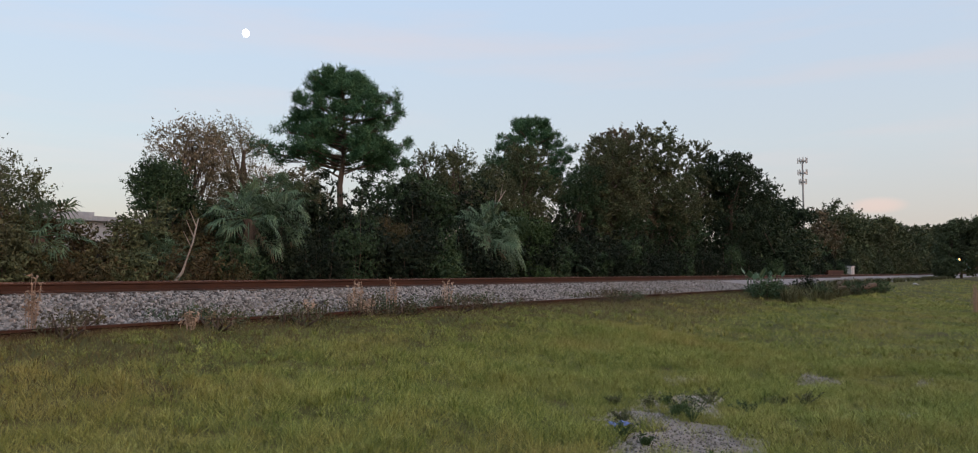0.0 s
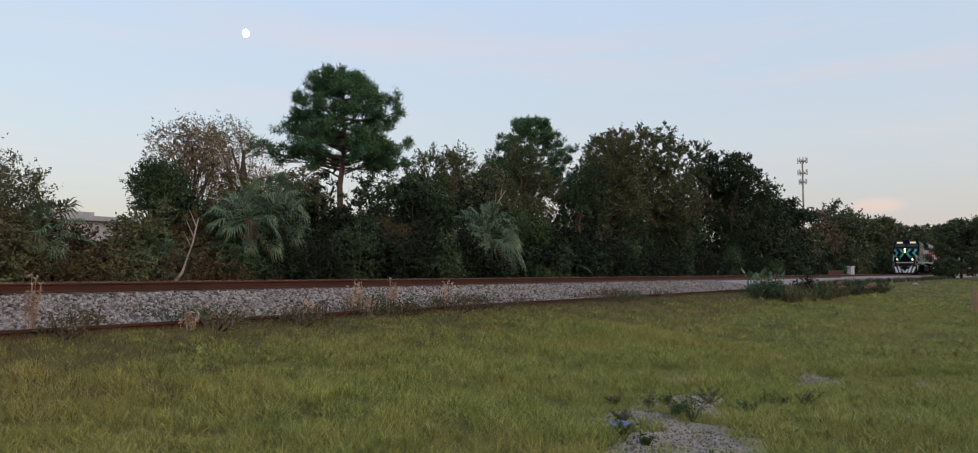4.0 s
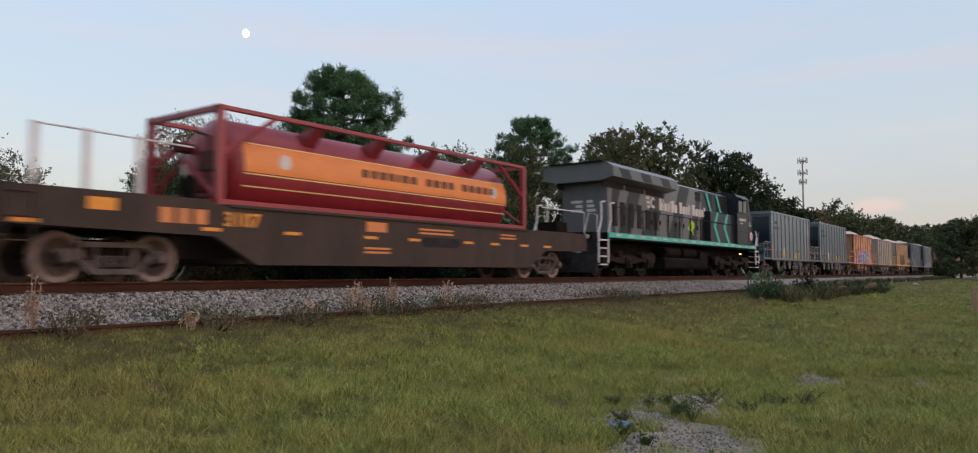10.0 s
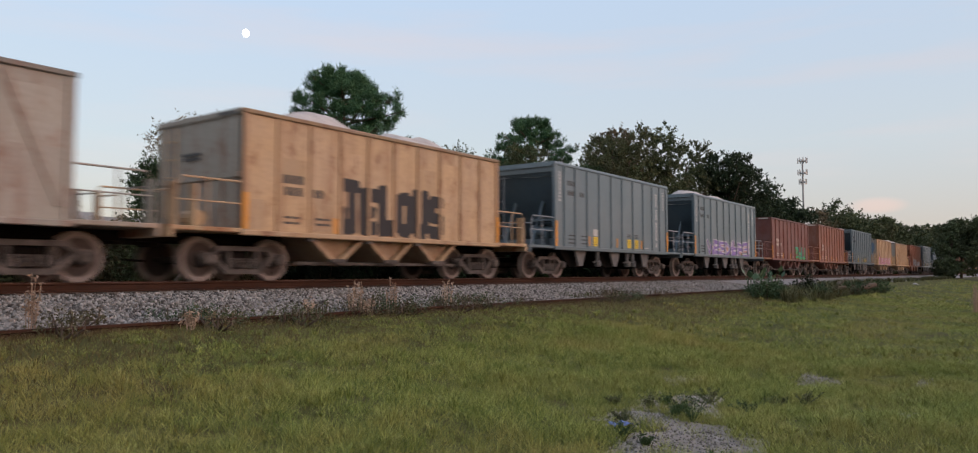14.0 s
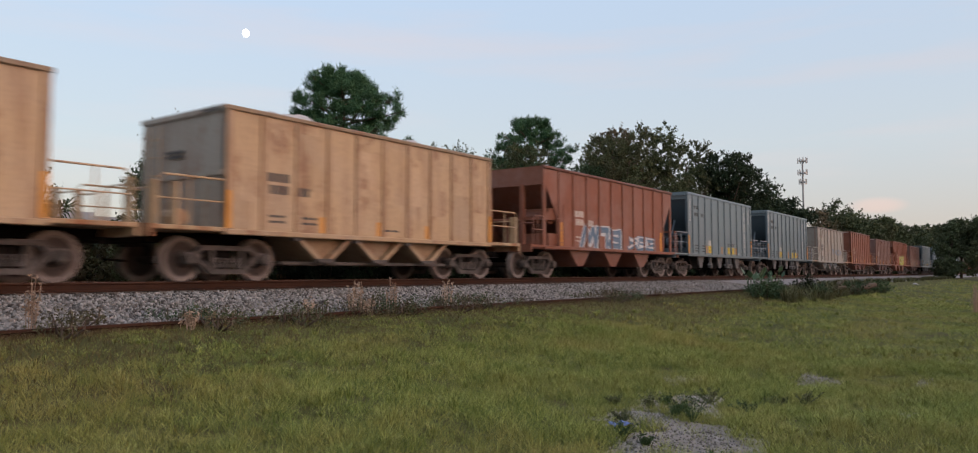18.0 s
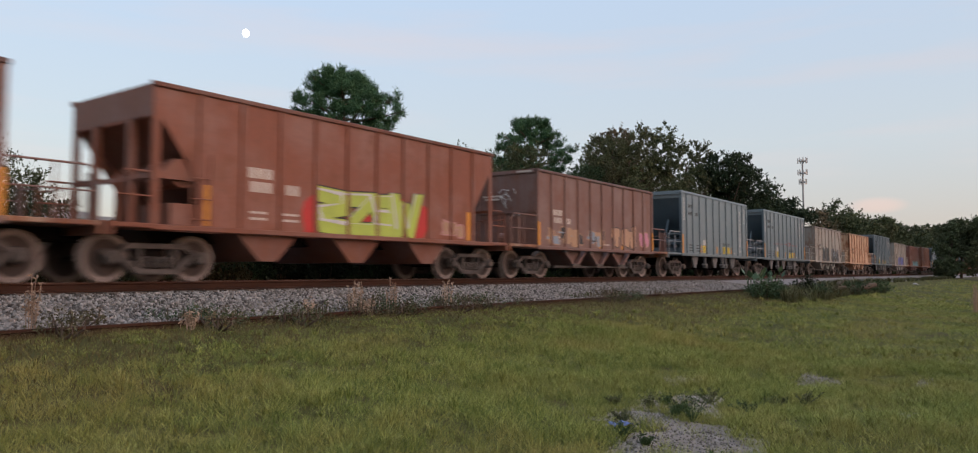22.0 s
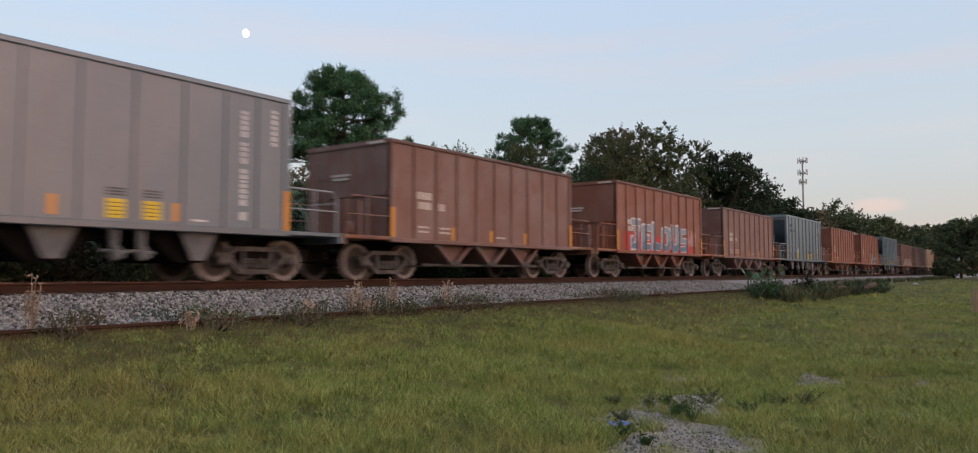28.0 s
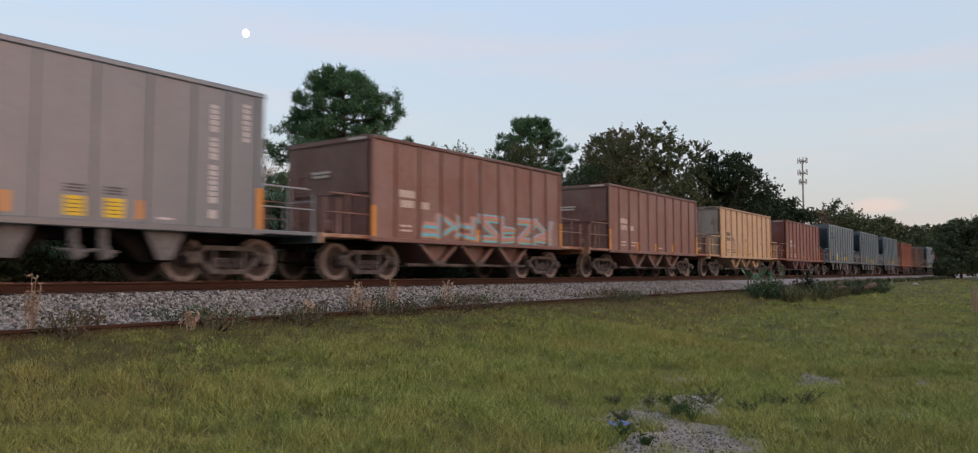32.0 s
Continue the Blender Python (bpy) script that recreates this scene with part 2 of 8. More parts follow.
# ---- the lie of the land ----
TRACK_Y = 14.71                    # centre of the main track
RAIL_Z = 1.318                     # its rail tops
SIDE_Y, SIDE_Z = 10.15, 0.85       # siding centre, its rail tops
HEIGHTS = ((-400, -0.6), (-40, -0.15), (-5, -0.02), (2.5, 0.0), (5, 0.2), (9.0, 0.74), (10.4, 0.78), (12.9, 0.98), (13.3, 1.02), (16.1, 1.05), (17.2, 0.75), (19, 0.72), (30, 0.8), (400, 0.9))


def ground_z(x, y):
    ys, zs = zip(*HEIGHTS)
    z = np.interp(y, ys, zs)
    soft = np.clip((9.0 - y) / 3, 0, 1)
    return z + soft * (0.05 * np.sin(x * 0.9 + 1.3 * np.sin(y * 0.6)) * np.sin(y * 0.8 + 0.4) + 0.025 * np.sin(x * 2.3 + y * 1.7))


GRASS_SOIL = worn("grass_thatch_soil", (0.052, 0.060, 0.016), (0.090, 0.076, 0.028), 0.95, 0, 0.5, 25, lo=0.35, hi=0.7, bumps=0.8, world_space=True)
ys = np.concatenate([np.array([-2500, -800, -250, -100, -40, -15, -8, -4]), np.arange(-2, 17.5, 0.5), np.array([18, 19, 22, 30, 60, 150, 500, 2500])])
xs = np.concatenate([np.array([-2500, -800, -250, -80, -30, -15, -8]), np.arange(-4, 45, 0.5), np.arange(45, 130, 3), np.array([140, 170, 220, 300, 500, 1000, 2500])])
gx, gy = np.meshgrid(xs, ys, indexing="ij")
gz = ground_z(gx, gy)
idx = np.arange(gx.size).reshape(gx.shape)
quads = np.stack([idx[:-1, :-1], idx[1:, :-1], idx[1:, 1:], idx[:-1, 1:]], -1).reshape(-1, 4)
me = np_mesh("ground", np.stack([gx, gy, gz], -1).reshape(-1, 3), quads, GRASS_SOIL)
me.shade_smooth()
ground = tagged(new("ground", me), "grassy ground that rises to the railway", "ground", kind="structure")

BALLAST = worn("grey_ballast", (0.20, 0.19, 0.19), (0.30, 0.28, 0.27), 0.95, 0, 6, 22, bumps=1.0, world_space=True)
bed_profile = [(9.35, 0.70), (9.55, 0.78), (10.6, 0.84), (12.6, 1.03), (13.15, 1.085), (16.3, 1.12), (17.6, 0.76), (17.6, 0.3), (9.35, 0.3)]
bed = Geo()
for a, b in zip((-30, -10, 0, 10, 20, 30, 60, 120, 300), (-10, 0, 10, 20, 30, 60, 120, 300, 900)):
    bed.prism(bed_profile, "x", a, b)
solid("track_bed", bed, BALLAST, "grey crushed-stone ballast bed of the railway", "track bed", kind="structure")


def rail_profile(y, z):
    half = [(0.0, 0), (0.036, 0), (0.037, -0.03), (0.012, -0.045), (0.009, -0.13), (0.07, -0.155), (0.07, -0.17)]
    return [(y + a, z + b) for a, b in half] + [(y - a, z + b) for a, b in half[:0:-1]]


for label, y, z, x0, x1 in (("rusty main-line rail on the ballast", TRACK_Y - 0.753, RAIL_Z, -30, 900), ("rusty main-line rail on the ballast", TRACK_Y + 0.753, RAIL_Z, -30, 900),
                            ("rusty siding rail half sunk in weeds and ballast", SIDE_Y - 0.753, SIDE_Z, -30, 36)):
    g = Geo()
    rail = thing("rail", Matrix.Identity(4), label, "rail", "rails", "structure")
    g.prism(rail_profile(y, z), "x", x0, x1)
    part("rail_web", g, RUST, rail)
    part("rail_head", Geo().box(x0, x1, y - 0.030, y + 0.030, z - 0.004, z + 0.0025), RAILTOP if z > 1 else RUST, rail, "worn running surface")

TIE = worn("weathered_sleeper_wood", (0.085, 0.068, 0.055), (0.15, 0.125, 0.105), 0.9, 0, 5, 30, (6, 0.4, 1), bumps=0.6)
track = thing("main_track", Matrix.Identity(4), "wooden sleepers of the main track in grey ballast", "track", kind="structure")
tie_mesh = Geo().box(-0.11, 0.11, -1.28, 1.28, -0.16, 0.0, 0.012).mesh("sleeper", TIE)
for k in range(150):
    part("sleeper", tie_mesh, None, track, at=pose(-6 + 0.5 * k, TRACK_Y + 0.02 * math.sin(k * 2.3), 1.148, 0, 0, 0.8 * math.sin(k * 1.7)))

# ---- vegetation ----


def leaf_stuff(name, a, b, c, rough=0.75, patch=0.35, mottle=0.62):
    """Leaves of three tones: sprays of lighter and darker leaves, and wide patches of the third tone."""
    m, nt, bs = shader(name, rough, 0, 0.2)
    g = nt.nodes.new("ShaderNodeNewGeometry")
    spray = ramp(nt, noise_at(nt, 1.7, 4, world_space=True), 0.33, 0.67)
    each = times(nt, g.outputs["Random Per Island"], 1.0 - mottle)
    both = nt.nodes.new("ShaderNodeMath")
    both.operation = "MULTIPLY_ADD"
    both.inputs[1].default_value = mottle
    nt.links.new(spray, both.inputs[0])
    nt.links.new(each, both.inputs[2])
    col = mix(nt, both.outputs[0], a, b)
    col = mix(nt, times(nt, ramp(nt, noise_at(nt, patch, 3, world_space=True), 0.42, 0.68), 0.8), col, c)
    nt.links.new(col, bs.inputs["Base Color"])
    return m


BARK = worn("grey_brown_bark", (0.075, 0.055, 0.042), (0.14, 0.11, 0.085), 0.9, 0, 6, 30, (1, 1, 0.25), bumps=0.8)
PALEBARK = worn("pale_dead_wood", (0.30, 0.26, 0.22), (0.18, 0.15, 0.12), 0.9, 0, 6, 30, (1, 1, 0.3), bumps=0.5)
OAK = leaf_stuff("dark_oak_leaves", (0.0078, 0.0235, 0.0118), (0.0707, 0.1139, 0.0471), (0.0235, 0.0432, 0.0196))
OLIVE = leaf_stuff("olive_leaves", (0.020, 0.034, 0.016), (0.118, 0.138, 0.062), (0.075, 0.072, 0.036))
# Far trees only: distance haze is put into these paler leaf tones.
FAROAK = leaf_stuff("olive_green_oak_leaves", (0.022, 0.038, 0.019), (0.115, 0.140, 0.068), (0.060, 0.068, 0.036))
LIVEOAK = leaf_stuff("deep_green_live_oak_leaves", (0.005, 0.014, 0.008), (0.050, 0.074, 0.034), (0.016, 0.028, 0.013))
BROWN = leaf_stuff("autumn_brown_leaves", (0.042, 0.033, 0.019), (0.180, 0.140, 0.085), (0.060, 0.066, 0.031))
BRIGHT = leaf_stuff("fresh_green_leaves", (0.0225, 0.0500, 0.0150), (0.0625, 0.1063, 0.0350), (0.0325, 0.0500, 0.0175))
VINE = leaf_stuff("brownish_vine_leaves", (0.020, 0.020, 0.008), (0.092, 0.082, 0.034), (0.066, 0.043, 0.022), patch=0.8)
# Little light reaches under the trees; that shade is put into these dark tones.
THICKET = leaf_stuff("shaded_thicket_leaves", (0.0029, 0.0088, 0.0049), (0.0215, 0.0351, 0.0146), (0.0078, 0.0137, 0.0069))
PINE = leaf_stuff("pine_needles", (0.0218, 0.0686, 0.0312), (0.0811, 0.1638, 0.0749), (0.0374, 0.0858, 0.0374))
PALELEAF = leaf_stuff("pale_autumn_leaves", (0.070, 0.058, 0.034), (0.25, 0.200, 0.130), (0.085, 0.085, 0.042), patch=0.6)
PALM = leaf_stuff("palm_blades", (0.030, 0.062, 0.034), (0.115, 0.180, 0.095), (0.046, 0.078, 0.043), 0.5, 1.1, 0.35)


def cards(rng, centres, size, flat=0.0):
    """Small leaves at centres, each of three corners, turned at random."""
    n = len(centres)
    a = rng.normal(size=(n, 3))
    a[:, 2] *= 1 - flat
    a /= np.linalg.norm(a, axis=1, keepdims=True)
    b = np.cross(a, rng.normal(size=(n, 3)))
    b /= np.linalg.norm(b, axis=1, keepdims=True)
    s = size * rng.uniform(0.6, 1.4, (n, 1))
    v = np.stack([centres - a * s * 0.9, centres + b * s * 0.55 + a * s * 0.1, centres + a * s - b * s * 0.35], 1).reshape(-1, 3)
    return v, np.arange(3 * n).reshape(-1, 3)


def crown_points(rng, blobs, per, clump, count, sprigs=5):
    """Leaf centres: sprays of sprigs on and in a handful of uneven ellipsoids (x, y, z, rx, ry, rz)."""
    w = np.array([q[3] * q[5] for q in blobs])
    pick = rng.choice(len(blobs), count, p=w / w.sum())
    q = np.array(blobs)[pick]
    d = rng.normal(size=(count, 3))
    d /= np.linalg.norm(d, axis=1, keepdims=True)
    r = rng.uniform(0.30, 1.0, (count, 1)) ** 0.40
    bumpy = 0.93 + 0.17 * np.sin(5 * d[:, :1] + q[:, :1]) * np.sin(4 * d[:, 2:] + 1.7 * q[:, 2:3])
    c = q[:, :3] + d * r * bumpy * q[:, 3:]
    size = clump * rng.uniform(0.6, 1.3, (count, 1))
    k = max(1, per // sprigs)
    way = 0.8 * np.repeat(d, sprigs, 0) + rng.normal(size=(count * sprigs, 3)) * 0.75 + np.array([0, 0, 0.15])
    way /= np.linalg.norm(way, axis=1, keepdims=True)
    root = np.repeat(c - d * size * 0.5, sprigs, 0)
    ln = np.repeat(size, sprigs, 0) * rng.uniform(0.9, 1.7, (count * sprigs, 1))
    t = rng.uniform(0.05, 1.0, (count * sprigs * k, 1))
    fat = np.repeat(ln, k, 0) * 0.20 * (1.15 - t)
    return np.repeat(root, k, 0) + np.repeat(way * ln, k, 0) * t + np.clip(rng.normal(size=(len(t), 3)), -1.25, 1.25) * fat


def limbs(rng, g, base, top, r, blobs, n=9):
    """A crooked trunk with limbs into the crown."""
    base, top = Vector(base), Vector(top)
    mid = [base.lerp(top, k / 5) + Vector((rng.normal() * 0.12, rng.normal() * 0.12, 0)) * (k > 0) for k in range(6)]
    g.tube(mid, r, 8, r * 0.35)
    for i in range(n):
        q = blobs[int(rng.integers(len(blobs)))]
        start = mid[2 + int(rng.integers(3))]
        dx, dy, dz = np.clip(rng.normal(size=3), -1.0, 1.0)
        end = Vector((q[0] + dx * q[3] * 0.5, q[1] + dy * q[4] * 0.5, q[2] + dz * q[5] * 0.5))
        bend = start.lerp(end, 0.5) + Vector((rng.normal() * 0.2, rng.normal() * 0.2, 0.25))
        g.tube([start, bend, end], r * 0.42, 6, r * 0.08)


def leafy_tree(x, y, top, width, material, label, seed, leaf=0.13, clumps=420, per=16, low=0.15, blobs=7, clump=0.33, name="tree", category="tree", bark=None, depth=1.0, group="trees along the railway"):
    """A broad tree: its crown starts at the share low of its height. width in metres across."""
    rng = np.random.default_rng(seed)
    z0 = float(ground_z(x, y))
    h = top - z0
    if x < 66 and y > 12:
        leaf, per = (leaf * 0.44, int(per * 4.6)) if x < 20 else (leaf * 0.54, int(per * 3.9))
    else:
        leaf, per, clump = leaf * 1.15, int(per * 1.3), 0.075 * h ** 0.9
    width *= 1.12
    t = thing(name, pose(x, y, z0), label, category, group)
    bl = []
    for i in range(blobs):
        a = 6.283 * i / blobs + rng.uniform(-0.4, 0.4)
        k = rng.uniform(low, 1.0)
        rz = h * rng.uniform(0.14, 0.23)
        wide = width * 0.5 * (0.72 if k > 0.75 else 1.0)
        rx = wide * rng.uniform(0.42, 0.62)
        bl.append((math.cos(a) * (wide - rx), math.sin(a) * (wide - rx) * depth, min(h - rz, max(h * k, rz * 0.8)), rx, rx * depth, rz))
    bl.append((0, 0, h - h * 0.2, width * 0.26, width * 0.26 * depth, h * 0.2))
    bl.append((0, 0, h * (low + 1) * 0.45, width * 0.36, width * 0.36 * depth, h * (1 - low) * 0.36))
    g = Geo()
    limbs(rng, g, (0, 0, -0.05), (rng.normal() * 0.2, 0, h * 0.8), 0.05 + 0.016 * h, bl, 12)
    pts = crown_points(rng, bl, per, clump, clumps)
    if x < 66 and y > 12:
        for q in pts[::max(1, len(pts) // 70)]:
            e = Vector(tuple(q))
            s = Vector((e.x * 0.45, e.y * 0.45, max(0.3, e.z - 0.22 * h)))
            g.tube([s, s.lerp(e, 0.55) + Vector((0, 0, 0.08)), e], 0.013, 3, 0.003)
    part("trunk", g, bark or BARK, t)
    v, f = cards(rng, pts, leaf)
    part("crown", np_mesh("crown", v, f, material), None, t)
    return t


def pine_tree(x, y, top, crown_low, width, label, seed, lean=0.0, needles=60, limbs_up=46, tufts=20, sparse=True):
    """A slash pine: a straight trunk, limbs that rise at their ends, and round tufts of long needles on the twigs."""
    rng = np.random.default_rng(seed)
    z0 = float(ground_z(x, y))
    h, low = top - z0, crown_low - z0
    t = thing("pine_tree", pose(x, y, z0), label, "tree", "trees along the railway")
    trunk = [(lean * k / 8 + 0.1 * math.sin(k * 1.3), 0.06 * math.sin(k * 2.1), h * 0.93 * k / 8 - 0.05) for k in range(9)]
    g = Geo()
    g.tube(trunk, 0.021 * h, 9, 0.05)
    ends = []
    for i in range(limbs_up):
        k = (i + rng.uniform(0, 0.8)) / limbs_up
        z = low + (h * 0.97 - low) * k
        reach = width * 0.50 * (0.66 + 0.42 * math.sin(math.pi * (0.12 + 0.62 * k))) * rng.uniform(0.72, 1.05) * (1.0 - 0.68 * max(0, k - 0.60) / 0.40)
        a = 2.4 * i + rng.uniform(-0.5, 0.5)
        s = Vector((lean * z / h, 0, z - 0.45))
        e = s + Vector((math.cos(a) * reach, math.sin(a) * reach, 0.30 + rng.uniform(-0.15, 0.45)))
        m1 = s.lerp(e, 0.5) + Vector((0, 0, -0.05))
        g.tube([s, m1, e], 0.055, 6, 0.014)
        side = Vector((-math.sin(a), math.cos(a), 0))
        for j in range(tufts):
            u = rng.uniform(0.38, 1.0)
            q = s.lerp(e, u) + side * rng.uniform(-1, 1) * reach * 0.34 * (1.15 - 0.5 * u) + Vector((0, 0, rng.uniform(-0.12, 0.32)))
            ends.append(q)
            if j < 6:
                g.tube([s.lerp(e, u * 0.8), q], 0.016, 4, 0.007)
    if sparse:
        for k, (z, reach, dy) in enumerate(((low - 0.9, 0.40, -0.9), (low - 0.35, 0.52, -0.5), (low - 0.05, 0.60, 0.3), (low + 0.45, 0.56, -0.3), (low - 0.55, 0.44, 0.6), (low - 0.5, 0.74, 0.0), (low + 0.1, 0.80, 0.2),
                                             (low - 0.75, -0.44, 0.3), (low - 0.6, -0.50, -0.4), (low - 0.35, -0.53, 0.1), (low - 0.2, -0.48, 0.5), (low + 0.1, -0.56, -0.2))):
            s = Vector((0, 0, z))
            e = s + Vector((-width * reach * 0.72, width * reach * 0.55 + dy, 0.45 + 0.25 * (k % 2)))
            g.tube([s, s.lerp(e, 0.5) + Vector((0, 0, 0.12)), e], 0.05, 6, 0.012)
            for j in range(8 if reach > 0 else 22):
                u = rng.uniform(0.74 if reach > 0 else 0.45, 1.05)
                q = s.lerp(e, u) + Vector((rng.normal() * 0.26, rng.normal() * 0.26, rng.normal() * 0.16 + 0.08))
                ends.append(q)
                g.tube([s.lerp(e, u * 0.85), q], 0.013, 4, 0.006)
    part("trunk", g, BARK, t, "straight scaly brown trunk with bare limbs")
    c = np.repeat(np.array([tuple(q) for q in ends]), needles, 0)
    n = len(c)
    d = rng.normal(size=(n, 3)) + np.array([0, 0, 0.45])
    d /= np.linalg.norm(d, axis=1, keepdims=True)
    side = np.cross(d, rng.normal(size=(n, 3)))
    side /= np.linalg.norm(side, axis=1, keepdims=True)
    ln = rng.uniform(0.14, 0.28, (n, 1)) * width / 5.9
    root = c + d * 0.03 + rng.normal(size=(n, 3)) * 0.085
    v = np.stack([root - side * 0.019, root + side * 0.019, root + d * ln], 1).reshape(-1, 3)
    part("crown", np_mesh("crown", v, np.arange(3 * n).reshape(-1, 3), PINE), None, t, "tufted dark green needles")
    return t


def fan(rng, g, centre, axis, radius, droop, blades=20, roll=0.0):
    """A cabbage palm's frond: narrow folded blades that spread from an arched rib, their tips hanging down."""
    axis = Vector(axis).normalized()
    side = axis.cross(Vector((0, 0, 1)))
    side = side.normalized() if side.length > 0.05 else Vector((1, 0, 0))
    side = Matrix.Rotation(roll, 3, axis) @ side
    up = side.cross(axis)
    c = Vector(centre)
    for i in range(blades):
        a = radians(-105 + 210 * i / (blades - 1)) + rng.uniform(-0.06, 0.06)
        d = (axis * math.cos(a) + side * math.sin(a) + up * 0.28 * abs(math.sin(a))).normalized()
        ln = radius * (1.0 - 0.18 * abs(a) / 1.8) * rng.uniform(0.85, 1.1)
        w = radius * 0.034
        across = d.cross(up).normalized() * w
        r0 = c + axis * radius * 0.25 * max(0.0, math.cos(a))
        m = r0 + d * ln * 0.55 + Vector((0, 0, -0.05 * droop * radius))
        e = r0 + d * ln * 0.88 + Vector((0, 0, -droop * radius * rng.uniform(0.7, 1.4)))
        g.add([r0, m + across, e, m - across, m + up * w * 0.6], [(0, 1, 4), (0, 4, 3), (1, 2, 4), (3, 4, 2)])


def palm_tree(x, y, top, width, label, seed, fronds=30, droop=0.25, skirt=True):
    rng = np.random.default_rng(seed)
    z0 = float(ground_z(x, y))
    h = top - z0
    t = thing("palm_tree", pose(x, y, z0), label, "palm tree", "palms along the railway")
    hub = max(0.4, h - width * 0.44)
    g = Geo()
    g.tube([(0, 0, -0.05), (0.08, 0.02, hub * 0.5), (0.02, 0, hub)], 0.21, 10, 0.17)
    for k in range(14):
        a = 2.4 * k
        z = hub * (0.25 + 0.75 * k / 14)
        g.tube([(math.cos(a) * 0.15, math.sin(a) * 0.15, z), (math.cos(a) * 0.32, math.sin(a) * 0.32, z + 0.22)], 0.04, 5, 0.02)
    part("trunk", g, BARK, t, "rough palm trunk with old leaf stubs")
    for i in range(fronds):
        el = radians(82 - 136 * (i / fronds) ** 0.85 + rng.uniform(-9, 9))
        a = 2.39996 * i + rng.uniform(-0.3, 0.3)
        d = Vector((math.cos(a) * math.cos(el), math.sin(a) * math.cos(el), math.sin(el)))
        start = Vector((0, 0, hub))
        stem = width * 0.30 * rng.uniform(0.6, 1.15)
        end = start + d * stem + Vector((0, 0, -0.14 * stem))
        f = Geo()
        f.tube([start, start.lerp(end, 0.6) + Vector((0, 0, 0.05)), end], 0.018, 5, 0.010)
        fan(rng, f, end, d + Vector((0, 0, -0.15 - 0.4 * rng.uniform())), width * 0.21 * rng.uniform(0.75, 1.15), droop, 22, rng.uniform(-0.8, 0.8))
        dead = skirt and i > fronds - 6
        part("frond", f, BROWN if dead else PALM, t, "dry brown frond" if dead else "")
    return t


def shrub(x, y, height, width, material, label, seed, leaf=0.09, clumps=150, per=14, name="bush", group="undergrowth by the railway"):
    rng = np.random.default_rng(seed)
    if y > 12:
        clumps, leaf, per = int(clumps * 0.75), leaf * 0.95, int(per * (2.3 if y < 20.3 else 1.5))
    z0 = float(ground_z(x, y))
    t = thing(name, pose(x, y, z0), label, "bush", group)
    bl = [(rng.uniform(-0.5, 0.5) * width * 0.7, rng.uniform(-0.4, 0.4), height * rng.uniform(0.25, 0.7), width * 0.28, 0.55, height * 0.3) for _ in range(5)]
    bl.append((0, 0, height * 0.4, width * 0.45, 0.6, height * 0.4))
    g = Geo()
    for i in range(7):
        q = bl[i % 6]
        g.tube([(q[0] * 0.4, q[1] * 0.3, -0.03), (q[0] * 0.8, q[1], q[2] * 0.6), (q[0], q[1], q[2] + q[5] * 0.7)], 0.022, 5, 0.006)
    tagged(part("stem", g, BARK, t), kind="stuff")
    v, f = cards(rng, crown_points(rng, bl, per, 0.24 if y > 12 else 0.16, clumps), leaf)
    part("foliage", np_mesh("foliage", v, f, material), None, t)
    return t


# Single trees, from the ones beside the viewer's end of the track to the far ones.
leafy_tree(6.6, 19.8, 4.75, 3.8, OLIVE, "small airy tree with thin twigs over a thicket", 11, low=0.25, leaf=0.10, clumps=300)
leafy_tree(6.0, 18.9, 3.3, 3.2, VINE, "small dark tree in the brush", 111, low=0.05, leaf=0.10, clumps=260)
palm_tree(8.0, 18.9, 3.45, 2.5, "young cabbage palm among brown bushes", 12, 34, 0.3)
palm_tree(11.1, 18.7, 2.65, 2.0, "low young palm with grey-green fans", 13, 30, 0.25)
palm_tree(11.9, 19.3, 2.75, 1.8, "low young palm beside another", 131, 26, 0.25)
leafy_tree(12.6, 21.4, 5.0, 2.6, OAK, "dark round-headed tree with a thin trunk", 14, low=0.55, clumps=300, leaf=0.11)
leafy_tree(14.3, 22.6, 6.6, 3.6, PALELEAF, "half-bare tree with sparse brown autumn leaves", 15, low=0.10, clumps=480, per=9, leaf=0.105, clump=0.36)
leafy_tree(16.6, 23.2, 7.3, 3.8, PALELEAF, "half-bare tree with thin twigs and brown leaves", 16, low=0.3, clumps=330, per=8, leaf=0.095, clump=0.40)
leafy_tree(15.2, 21.6, 5.0, 4.2, BROWN, "brownish tree behind the palms", 161, low=0.02, clumps=380, leaf=0.11)
leafy_tree(18.6, 22.0, 5.0, 3.4, OLIVE, "olive tree behind the palms", 162, low=0.02, clumps=320, leaf=0.11)
palm_tree(13.7, 18.7, 4.35, 2.9, "large cabbage palm with drooping grey-green fans", 17, 48, 0.38)
palm_tree(15.0, 18.9, 4.1, 2.5, "cabbage palm crowded by a larger one", 171, 40, 0.42)
palm_tree(15.9, 20.2, 5.0, 2.5, "cabbage palm behind a larger one", 18, 38, 0.35)
pine_tree(24.0, 25.9, 11.1, 6.75, 5.75, "tall slash pine with a broad dark crown", 19, lean=0.1)
leafy_tree(21.0, 22.5, 4.0, 3.4, OAK, "dark evergreen tree below a tall pine", 20)
